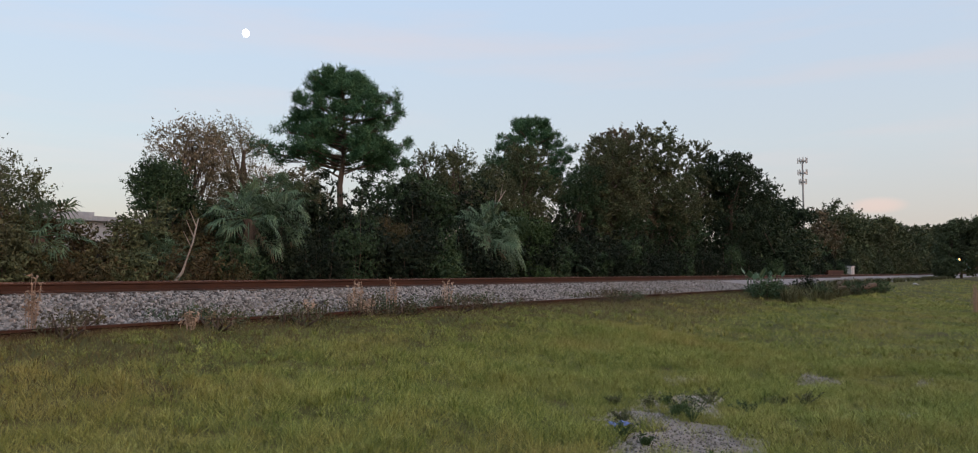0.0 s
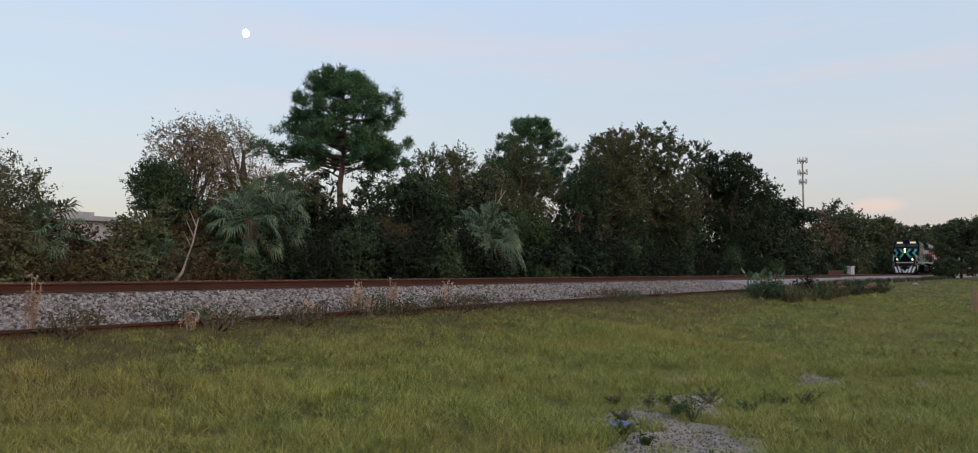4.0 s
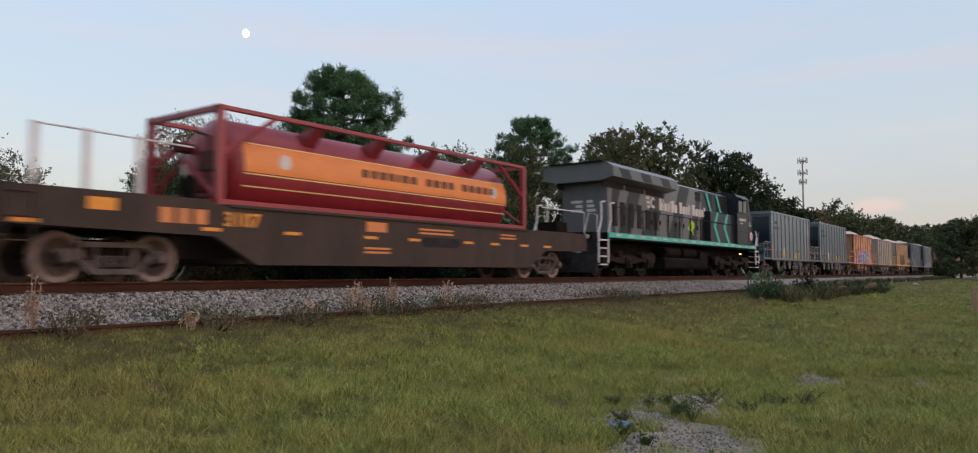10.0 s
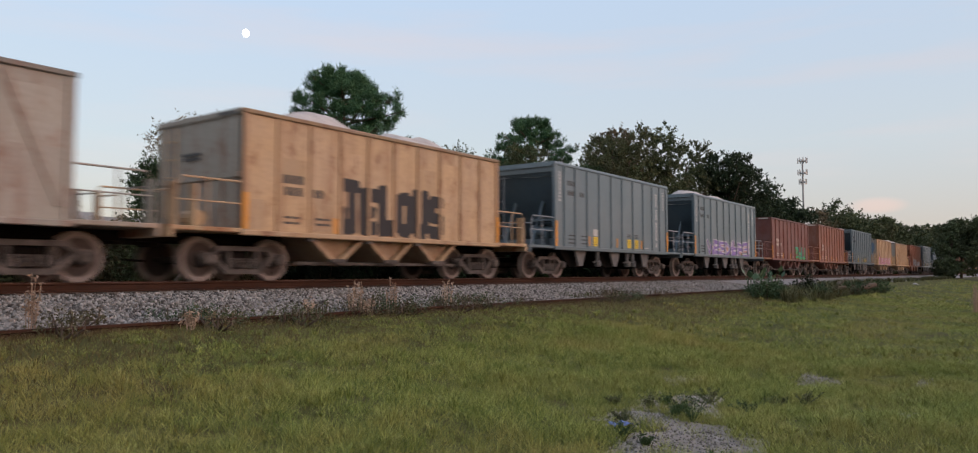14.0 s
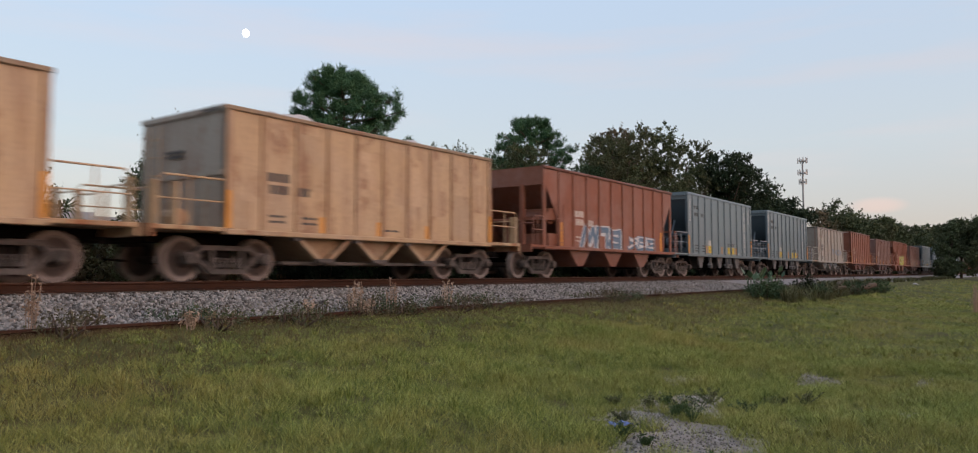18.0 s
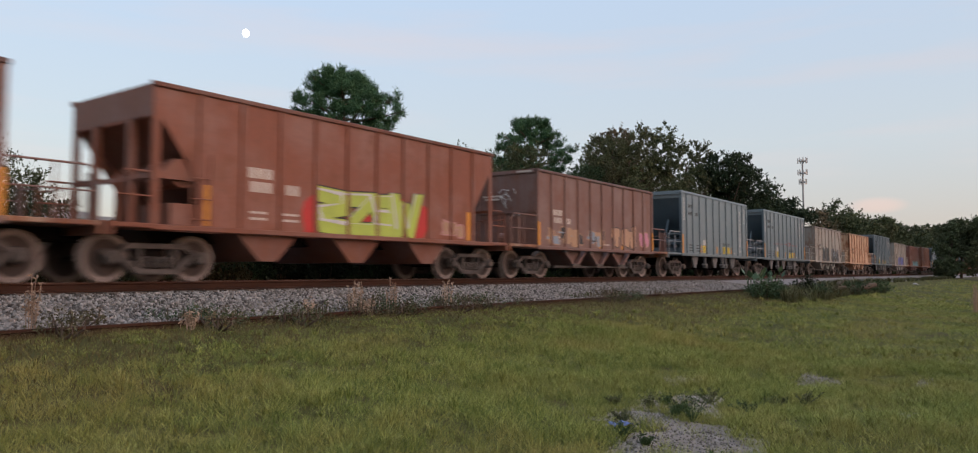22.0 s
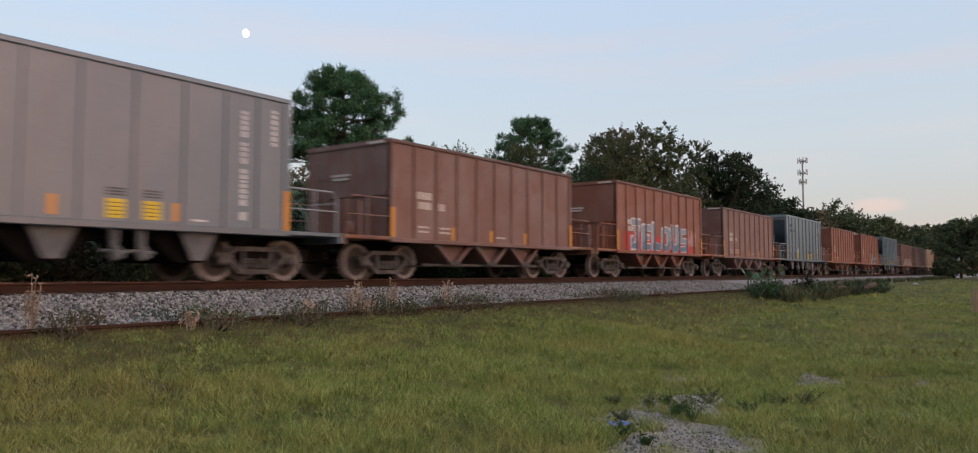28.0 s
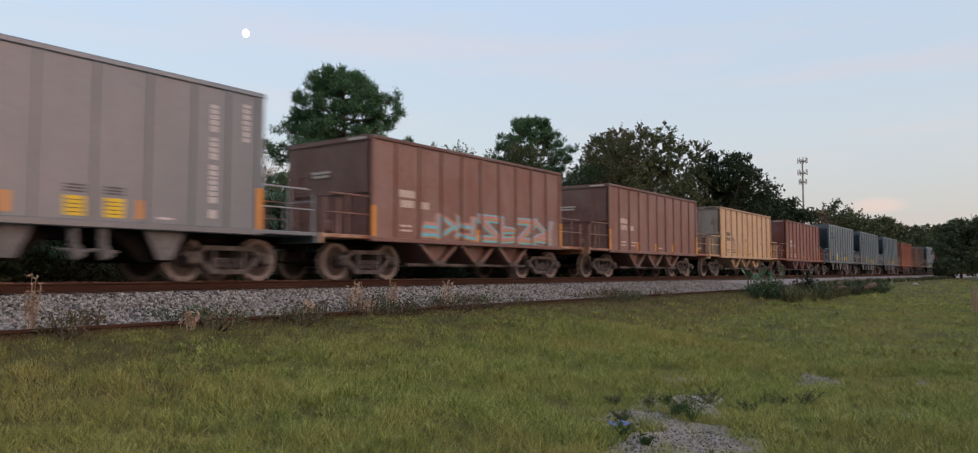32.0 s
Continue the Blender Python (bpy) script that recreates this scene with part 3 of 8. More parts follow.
leafy_tree(25.0, 22.6, 6.1, 4.6, OAK, "dark evergreen tree in a thicket", 21)
leafy_tree(28.8, 23.0, 7.9, 4.0, OLIVE, "evergreen tree with an airy top", 22, per=9)
leafy_tree(30.6, 24.0, 8.0, 3.2, OAK, "slender evergreen tree with an airy top", 67, per=9, clumps=260)
leafy_tree(32.6, 23.4, 7.2, 4.2, OLIVE, "olive-green tree in a low thicket", 23)
palm_tree(25.6, 18.8, 4.8, 3.7, "cabbage palm with brown flower stalks", 24, 52, 0.40)
palm_tree(31.5, 18.5, 2.9, 2.6, "low young palm at the foot of the wood", 241, 30, 0.35)
leafy_tree(28.4, 18.9, 4.4, 2.8, BRIGHT, "bushy fresh-green tree beside a palm", 25, low=0.05, leaf=0.12)
pine_tree(43.4, 28.0, 12.4, 7.4, 6.0, "slash pine behind the thicket", 26, limbs_up=42, tufts=17, sparse=False)
leafy_tree(38.2, 25.0, 9.4, 4.4, OLIVE, "grey-green tree beside a pine", 27, clumps=430)
leafy_tree(42.5, 23.6, 8.6, 5.0, OAK, "dark evergreen tree between taller ones", 64, clumps=430)
leafy_tree(47.5, 24.5, 10.6, 4.6, OLIVE, "olive-leaved oak beside a tall pine", 65, clumps=430, low=0.3)
leafy_tree(20.6, 24.5, 5.9, 3.0, BROWN, "thin brown tree behind a palm", 66, per=9, clumps=200)
leafy_tree(45.5, 23.0, 11.0, 6.4, OLIVE, "tall oak with brown autumn leaves", 28, clumps=620, leaf=0.15, low=0.3)
leafy_tree(52.5, 23.4, 12.7, 7.4, OLIVE, "tall olive-brown oak in full leaf", 29, clumps=900, leaf=0.17, low=0.2)
leafy_tree(50.0, 24.8, 12.3, 6.0, BROWN, "tall oak with rusty leaves", 30, clumps=520, leaf=0.16, low=0.4)
leafy_tree(25.6, 25.0, 6.9, 3.4, OAK, "dark evergreen tree behind a tall pine", 81, clumps=260, per=11, leaf=0.13, low=0.02)
leafy_tree(29.5, 25.5, 8.1, 4.2, OLIVE, "olive-green tree in the back of the wood", 82, clumps=320, per=11, leaf=0.13, low=0.02)
leafy_tree(36.5, 26.0, 8.8, 4.8, OAK, "dark evergreen tree in the back of the wood", 83, clumps=340, per=11, leaf=0.13, low=0.02)
leafy_tree(49.0, 27.0, 9.6, 7.0, OAK, "dark evergreen tree in the back of the wood", 84, clumps=420, per=11, leaf=0.16, low=0.02)
leafy_tree(56.0, 27.0, 10.6, 7.0, OLIVE, "olive-green tree in the back of the wood", 85, clumps=420, per=11, leaf=0.16, low=0.02)
leafy_tree(46.0, 22.0, 5.6, 5.0, OAK, "dark bushy tree below a tall oak", 86, clumps=300, per=11, leaf=0.13, low=0.02)
leafy_tree(52.5, 21.8, 6.0, 5.4, OAK, "dark bushy tree below a tall oak", 87, clumps=320, per=11, leaf=0.14, low=0.02)
leafy_tree(60.6, 23.8, 12.8, 6.4, OLIVE, "tall oak at the edge of the wood", 31, clumps=850, leaf=0.18, low=0.15)
leafy_tree(62.5, 20.6, 11.6, 7.6, LIVEOAK, "massive dark live oak by the track", 32, clumps=1000, leaf=0.17, low=0.05, blobs=11)
leafy_tree(70.0, 20.6, 10.4, 7.0, LIVEOAK, "dark live oak by the track", 33, clumps=800, leaf=0.17, low=0.05)
leafy_tree(77.5, 20.2, 8.9, 5.8, LIVEOAK, "lower dark oak at the end of the wood", 34, clumps=560, leaf=0.18, low=0.05)
leafy_tree(84.5, 20.4, 6.7, 4.8, OLIVE, "thin-topped tree at the end of the wood", 35, clumps=260, leaf=0.14, low=0.05)
leafy_tree(99.0, 21.5, 9.3, 5.4, BROWN, "far tree with a bare brown top", 36, clumps=315, leaf=0.168, low=0.1)
leafy_tree(108.0, 21.5, 11.0, 7.4, FAROAK, "far round-topped tree beside the track", 37, clumps=589, leaf=0.202, low=0.1)
leafy_tree(121.0, 21.5, 10.6, 7.6, OLIVE, "far olive tree beside the track", 38, clumps=589, leaf=0.211, low=0.05)
leafy_tree(137.0, 21.0, 10.8, 9.0, OLIVE, "far olive tree beside the track", 39, clumps=589, leaf=0.218, low=0.05)
leafy_tree(155.0, 21.0, 10.4, 10.0, FAROAK, "far dark tree beside the track", 40, clumps=589, leaf=0.235, low=0.05)
leafy_tree(178.0, 21.0, 11.5, 12.0, FAROAK, "far dark tree beside the track", 41, clumps=589, leaf=0.269, low=0.03)
leafy_tree(208.0, 22.0, 12.5, 14.0, OLIVE, "far tree beside the track", 42, clumps=589, leaf=0.319, low=0.03)
leafy_tree(245.0, 23.0, 15.0, 18.0, FAROAK, "far tree beside the track", 43, clumps=589, leaf=0.379, low=0.03)
leafy_tree(300.0, 22.0, 18.0, 22.0, FAROAK, "far tree beside the track", 44, clumps=589, leaf=0.463, low=0.03)
leafy_tree(380.0, 16.0, 23.0, 30.0, FAROAK, "distant trees round the line's end", 45, clumps=737, leaf=0.672, low=0.02)
# Trees on the viewer's side of the track, far off, whose boughs hang before the line.
leafy_tree(118.0, 9.5, 8.3, 4.2, FAROAK, "far tree whose boughs hang over the track side", 46, clumps=452, leaf=0.168, low=0.10)
leafy_tree(121.5, 8.6, 8.8, 6.0, FAROAK, "far dark tree on the near side of the track", 47, clumps=484, leaf=0.185, low=0.42)
leafy_tree(118.0, 5.2, 9.2, 6.4, OLIVE, "far dark tree at the field's edge", 48, clumps=547, leaf=0.185, low=0.02)
leafy_tree(128.0, -1.5, 9.6, 8.4, FAROAK, "far dark tree at the field's edge", 49, clumps=547, leaf=0.211, low=0.02)
leafy_tree(140.0, -10.0, 10.0, 9.0, OLIVE, "far tree at the field's edge", 50, clumps=547, leaf=0.235, low=0.02)
# Undergrowth in a row between the track and the trees, and fill below the crowns.
rng = np.random.default_rng(7)
i = 0
x = 2.5
while x < 100:
    near = x < 18
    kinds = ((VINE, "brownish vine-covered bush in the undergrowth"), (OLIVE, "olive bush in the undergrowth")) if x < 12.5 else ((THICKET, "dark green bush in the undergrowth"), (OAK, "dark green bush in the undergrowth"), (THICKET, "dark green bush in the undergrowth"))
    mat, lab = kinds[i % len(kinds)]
    h = rng.uniform(2.0, 2.6) if x < 8 else rng.uniform(1.4, 1.9) if x < 12.5 else rng.uniform(1.9, 3.2)
    wd = rng.uniform(2.0, 2.7) * (1 if x < 40 else 1.7)
    shrub(x, 18.2 + rng.uniform(-0.2, 0.4), h, wd, mat, lab, 100 + i, 0.06 if near else 0.085, 210, 15)
    if x > 10:
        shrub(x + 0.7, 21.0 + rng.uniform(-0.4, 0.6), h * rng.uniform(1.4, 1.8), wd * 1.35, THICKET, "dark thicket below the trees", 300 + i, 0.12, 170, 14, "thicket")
    x += wd * (0.62 if x < 40 else 0.75)
    i += 1
x = 100.0
while x < 420:
    shrub(x, 19.0 + rng.uniform(-0.3, 0.6), rng.uniform(3.0, 4.6) * (1 + (x - 100) / 300), 5.0 * (1 + (x - 100) / 90), (FAROAK, OLIVE)[i % 2], "far bushes along the track", 400 + i, 0.24 * (1 + (x - 100) / 120), 170, 12, "thicket")
    x += 3.4 * (1 + (x - 100) / 90)
    i += 1

for k, (x, y, h, wd, mat) in enumerate(((8.6, 19.4, 2.9, 2.2, VINE), (9.6, 19.0, 2.1, 1.9, VINE), (10.6, 19.4, 2.7, 1.7, OLIVE), (12.3, 19.2, 2.7, 1.9, VINE), (11.4, 19.8, 3.1, 1.9, OLIVE), (7.2, 18.8, 2.3, 2.0, OLIVE), (12.9, 20.2, 2.6, 2.2, VINE), (17.6, 19.4, 2.6, 2.6, THICKET), (20.6, 19.6, 3.1, 2.8, VINE), (23.2, 20.2, 3.4, 3.0, THICKET))):
    shrub(x, y, h, wd, mat, "tangled brown vine-covered bush in the brush" if mat is VINE else "dense green bush in the brush", 700 + k, 0.06, 260, 15)
for k, (x, y, top, wd) in enumerate(((22.5, 23.5, 4.0, 3.2), (27.0, 24.0, 6.6, 4.0), (33.5, 25.0, 7.4, 4.4), (40.5, 26.5, 8.4, 4.6), (44.5, 26.0, 8.8, 5.0), (66.0, 22.2, 9.0, 6.0), (73.5, 22.0, 8.0, 6.0), (81.0, 21.6, 6.8, 5.4), (90.0, 21.2, 6.6, 5.6))):
    leafy_tree(x, y, top, wd, OAK, "dark evergreen tree that fills the wood", 720 + k, clumps=220, per=10, leaf=0.17, low=0.02)

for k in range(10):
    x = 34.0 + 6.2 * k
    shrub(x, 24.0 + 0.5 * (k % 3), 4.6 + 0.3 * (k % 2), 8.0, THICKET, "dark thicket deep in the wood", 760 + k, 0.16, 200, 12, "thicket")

# Fallen pale branches that lean in the thicket.
for x, y, z, dx, dz in ((26.2, 20.2, 2.9, 2.2, 2.4), (22.6, 19.6, 2.4, 2.0, 1.1), (11.0, 18.0, 1.5, 0.3, 1.4)):
    z0 = float(ground_z(x, y))
    br = thing("fallen_branch", pose(x, y, z0), "pale dead branch leaning in the thicket", "branch", "dead branches in the thicket")
    part("stem", Geo().tube([(-0.4, 0.1, 0.0), (0, -0.3, z - z0), (dx * 0.5, -0.5, z - z0 + dz * 0.55), (dx, -0.5, z - z0 + dz)], 0.05, 6, 0.015), PALEBARK, br)
    for k in range(3):
        part("twig", Geo().tube([(dx * (0.4 + 0.2 * k), -0.5, z - z0 + dz * (0.45 + 0.2 * k)), (dx * (0.5 + 0.25 * k) - 0.3, -0.55, z - z0 + dz * (0.75 + 0.2 * k))], 0.018, 5, 0.006), PALEBARK, br)

# ---- the train ----
SPEED = 22.0                       # metres a second
SHARED = {}


def shared(key, make, material, smooth=False):
    """A mesh that alike parts share."""
    if key not in SHARED:
        SHARED[key] = make().mesh(key, material, smooth)
    return SHARED[key]


def bars(g, x, z, sizes, y, height, gap=0.06, vertical=False, out=-1):
    """Unreadable or brand lettering: a run of plain bars, letter by letter."""
    for s in sizes:
        if s > 0:
            if vertical:
                g.box(x, x + height, y, y + out * 0.004, z, z + s)
            else:
                g.box(x, x + s, y, y + out * 0.004, z, z + height)
        if vertical:
            z += abs(s) + gap
        else:
            x += abs(s) + gap


def wheelset_geo(r, gauge=0.735):
    g = Geo()
    for sgn in (-1, 1):
        prof = [(0.0, 0.09), (0.02, r * 0.28), (0.03, r * 0.32), (-0.015, r * 0.42), (-0.02, r * 0.80), (0.0, r * 0.86), (0.0, r), (-0.12, r * 1.0), (-0.145, r * 1.06), (-0.16, r * 1.04), (-0.16, r * 0.82), (-0.12, 0.10)]
        g.lathe([((gauge + 0.12 + a) * sgn, q) for a, q in prof], "y", 14)
    g.lathe([(-0.95, 0.07), (0.95, 0.07)], "y", 10)
    for k in range(5):
        a = 6.2832 * k / 5
        for sgn in (-1, 1):
            g.box(math.cos(a) * r * 0.6 - 0.03, math.cos(a) * r * 0.6 + 0.03, sgn * (gauge + 0.10), sgn * (gauge + 0.112), math.sin(a) * r * 0.6 - 0.03, math.sin(a) * r * 0.6 + 0.03)
    return g


def truck_frame_geo(y, out):
    """The cast side frame of a freight truck, 1.78 m between axles, seen from one side: an arched top member, a sagging bottom one and two columns."""
    g = Geo()
    g.prism([(-1.06, 0.58), (-0.74, 0.60), (-0.60, 0.735), (0.60, 0.735), (0.74, 0.60), (1.06, 0.58), (1.06, 0.50), (0.70, 0.50), (0.54, 0.64), (-0.54, 0.64), (-0.70, 0.50), (-1.06, 0.50)], "y", y, y + out * 0.11)
    g.prism([(-0.76, 0.46), (-0.68, 0.54), (-0.38, 0.25), (0.38, 0.25), (0.68, 0.54), (0.76, 0.46), (0.43, 0.15), (-0.43, 0.15)], "y", y, y + out * 0.11)
    for s in (-1, 1):
        g.box(s * 0.36 - 0.035, s * 0.36 + 0.035, y, y + out * 0.11, 0.24, 0.66)
        g.box(s * 0.89 - 0.13, s * 0.89 + 0.13, y, y + out * 0.11, 0.36, 0.60)
        g.lathe([(y, 0.13), (y + out * 0.18, 0.13), (y + out * 0.22, 0.09)], "y", 12, (s * 0.89, 0, 0.457))
    return g


def springs_geo(y, out):
    g = Geo()
    for k in range(4):
        x = -0.255 + 0.17 * k
        g.lathe([(0.27 + 0.0275 * j, 0.045 + 0.02 * (j % 2)) for j in range(9)], "z", 6, (x, y + out * 0.05, 0))
    return g


WHEELS = []                        # (wheelset, its pose's x, y, z, radius, time of passing)


def freight_truck(car, x, passing):
    """A two-axle truck under a car: bolster with side frames, springs, wheelsets and brake beam."""
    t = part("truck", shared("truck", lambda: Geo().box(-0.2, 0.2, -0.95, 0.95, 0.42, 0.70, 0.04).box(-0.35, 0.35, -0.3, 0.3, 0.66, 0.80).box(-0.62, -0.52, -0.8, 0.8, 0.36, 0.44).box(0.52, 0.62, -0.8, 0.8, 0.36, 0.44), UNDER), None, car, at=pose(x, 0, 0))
    for s in (-1, 1):
        part("side_frame", shared("side_frame_%d" % s, lambda: truck_frame_geo(s * 0.98, s), TRUCK), None, t, "dusty cast-steel side frame")
        tagged(part("spring_group", shared("springs_%d" % s, lambda: springs_geo(s * 0.98, s), TRUCK, True), None, t), kind="stuff")
    for dx in (-0.889, 0.889):
        w = part("wheelset", shared("wheelset", lambda: wheelset_geo(0.457), WHEEL), None, t, at=pose(dx, 0, 0.457))
        WHEELS.append((w, dx, 0.457, 0.457, passing + x / SPEED))
    return t


def coupler_geo(x, s):
    g = Geo().box(min(x, x + s * 0.62), max(x, x + s * 0.62), -0.09, 0.09, 0.74, 0.92)
    g.prism([(x + s * 0.55, -0.16), (x + s * 0.86, -0.19), (x + s * 0.90, 0.02), (x + s * 0.74, 0.06), (x + s * 0.72, 0.17), (x + s * 0.55, 0.16)], "z", 0.70, 0.96)
    g.tube([(x + s * 0.1, 0.3, 0.8), (x + s * 0.35, 0.32, 0.45), (x + s * 0.75, 0.25, 0.42)], 0.025, 6)
    return g


def side_geo(length, z0, z1, w, cut=0.0, rise=0.0):
    """One side sheet; cut and rise leave triangles open at both ends, as high hoppers have them."""
    y0, y1 = -w, -w + 0.02
    if not cut:
        return Geo().box(0, length, y0, y1, z0, z1)
    g = Geo()
    low = z0 + 0.0
    g.prism([(cut, low), (length - cut, low), (length - cut, z0 + rise), (length - 0.12, z1 - 0.55), (length, z1 - 0.55), (length, z1), (0, z1), (0, z1 - 0.55), (0.12, z1 - 0.55), (cut, z0 + rise)], "y", y0, y1)
    for x in (0, length - 0.14):
        g.box(x, x + 0.14, y0, y1 + 0.05, z0, z1 - 0.5)
    return g


def rail_cage(g, x, s, reach, w, z, hand=-1):
    """Handrail on one hand of an end platform: posts, a bent top rail and a middle rail. s: the way that the platform points."""
    for yy in (hand * (w - 0.05),):
        g.tube([(x + s * 0.05, yy, z + 0.95), (x + s * (reach - 0.25), yy, z + 0.95), (x + s * (reach - 0.1), yy, z + 0.80), (x + s * (reach - 0.1), yy, z)], 0.022, 6)
        g.tube([(x + s * reach * 0.5, yy, z + 0.95), (x + s * reach * 0.5, yy, z)], 0.02, 6)
        g.tube([(x + s * 0.05, yy, z + 0.5), (x + s * (reach - 0.1), yy, z + 0.5)], 0.016, 6)
    g.tube([(x + s * (reach - 0.1), hand * (w - 0.05), z + 0.7), (x + s * (reach - 0.1), hand * w * 0.35, z + 0.7), (x + s * (reach - 0.1), hand * w * 0.35, z)], 0.02, 6)
    return g


def ladder_geo(x, y, z0, z1, along, step=0.40, wide=0.42):
    """along 'x': rungs run along the car; 'y': across it."""
    g = Geo()
    n = int((z1 - z0) / step)
    for k in range(n + 1):
        z = z0 + step * k
        b = (x + wide, y, z) if along == "x" else (x, y + wide, z)
        g.tube([(x, y, z), b], 0.014, 5)
    for q in ((x, y), (x + wide, y) if along == "x" else (x, y + wide)):
        g.tube([(*q, z0 - 0.1), (*q, z1 + 0.1)], 0.016, 5)
    return g


def load_geo(length, w, z, seed, heap):
    """Heaped stone: one or two rounded mounds above the rim, lower at the walls."""
    rng = np.random.default_rng(seed)
    nx, ny = 40, 12
    peaks = [(length * rng.uniform(0.25, 0.36), rng.uniform(0.8, 1.2)), (length * rng.uniform(0.64, 0.76), rng.uniform(0.75, 1.2))]
    g = Geo()
    pts = []
    for i in range(nx + 1):
        for j in range(ny + 1):
            x, y = 0.15 + (length - 0.3) * i / nx, (-w + 0.04) + (2 * w - 0.08) * j / ny
            edge = math.cos(1.5708 * (abs(y) / w) ** 1.2)
            hgt = sum(a * math.exp(-((x - p) / 1.7) ** 2) for p, a in peaks)
            n = noise.noise(Vector((x * 1.3, y * 1.3, seed))) * 0.16 + noise.noise(Vector((x * 4, y * 4, seed))) * 0.05
            pts.append((x, y, z - 0.42 + (heap * 1.4 + 0.4) * min(1.0, hgt) * edge + n * edge))
    g.add(pts, [(i * (ny + 1) + j, (i + 1) * (ny + 1) + j, (i + 1) * (ny + 1) + j + 1, i * (ny + 1) + j + 1) for i in range(nx) for j in range(ny)])
    return g


def blob(rng, g, x, z, w, h, y, skew=0.15):
    """One rounded graffiti stroke, an uneven outline of 14 corners."""
    n = 14
    pts = []
    for k in range(n):
        a = 6.2832 * k / n
        c, s = math.cos(a), math.sin(a)
        q = (abs(c) ** 3 + abs(s) ** 3) ** (-1 / 3) * rng.uniform(0.84, 1.1)
        pts.append((x + c * q * w / 2 + skew * s * h / 2, z + s * q * h / 2))
    g.prism(pts, "y", y, y - 0.0015)


def shard(wob, g, x, z, w, h, y, skew):
    """One angular graffiti stroke with cut corners, leaning by skew."""
    pts = []
    for (c, s), (p, q) in zip(((-0.30, -0.5), (0.42, -0.5), (0.5, -0.36), (0.46, 0.40), (0.34, 0.5), (-0.44, 0.5), (-0.5, 0.34), (-0.46, -0.38)), wob):
        pts.append((x + c * w * p + skew * s * h * 0.6, z + s * h * q))
    g.prism(pts, "y", y, y - 0.0015)


def graffiti(car, x0, x1, z0, z1, y, seed, back, line, fills, n, fat=1.0):
    """Sprayed letters nobody can read: a cloud of colour, dark outlines, filled strokes."""
    rng = np.random.default_rng(seed)
    step = (x1 - x0) / n
    if back:
        g = Geo()
        for k in range(n + 2):
            blob(rng, g, x0 + step * (k - 0.2), (z0 + z1) / 2 - (z1 - z0) * rng.uniform(-0.08, 0.1), step * 1.9, (z1 - z0) * rng.uniform(1.0, 1.3), y - 0.002 - 0.0001 * k, 0)
        g.v = [(min(max(a, x0 - 0.35), x1 + 0.35), b, max(c, z0 - 0.01)) for a, b, c in g.v]
        part("graffiti", g, back, car, "sprayed colour cloud")
    g, fl = Geo(), [Geo() for _ in fills]
    for k in range(n):
        cx, cz = x0 + step * (k + 0.5), (z0 + z1) / 2 + rng.uniform(-0.05, 0.05) * (z1 - z0)
        for j in range(4):
            sx, sz = cx + rng.uniform(-0.32, 0.32) * step, cz + rng.uniform(-0.28, 0.28) * (z1 - z0)
            w, h = fat * step * rng.uniform(0.36, 0.62), (z1 - z0) * rng.uniform(0.45, 0.95)
            if j == 1:
                w, h = step * rng.uniform(0.6, 0.95), (z1 - z0) * rng.uniform(0.18, 0.30)
            sk = rng.uniform(-0.35, 0.35)
            sz = min(max(sz, z0 + h / 2), z1 - h / 2 + 0.05)
            wob = rng.uniform(0.80, 1.12, (8, 2))
            shard(wob, g, sx, sz, w, h, y - 0.005 - 0.0002 * j, sk)
            shard(wob, fl[int(rng.integers(len(fills)))], sx, sz, w - min(0.07, w * 0.25), h - 0.07, y - 0.0075 - 0.0003 * j, sk)
    part("graffiti", g, line, car, "sprayed outlines of graffiti letters")
    for q, m in zip(fl, fills):
        if q.v:
            part("graffiti", q, m, car, "sprayed graffiti letters")


def word_mesh(text, size, width, material, fat=0.0):
    cu = bpy.data.curves.new("word", "FONT")
    cu.body, cu.size, cu.offset, cu.align_x = text, size, fat, "LEFT"
    cu.resolution_u = 3
    ob = new("word", cu)
    me = bpy.data.meshes.new_from_object(ob.evaluated_get(bpy.context.evaluated_depsgraph_get()))
    bpy.data.objects.remove(ob)
    co = np.zeros(len(me.vertices) * 3)
    me.vertices.foreach_get("co", co)
    co = co.reshape(-1, 3)
    co[:, 0] = (co[:, 0] - co[:, 0].min()) / (co[:, 0].max() - co[:, 0].min()) * width
    me.vertices.foreach_set("co", np.stack([co[:, 0], co[:, 2] * 0, co[:, 1]], -1).ravel())
    me.materials.clear()
    me.materials.append(material)
    me.update()
    return me


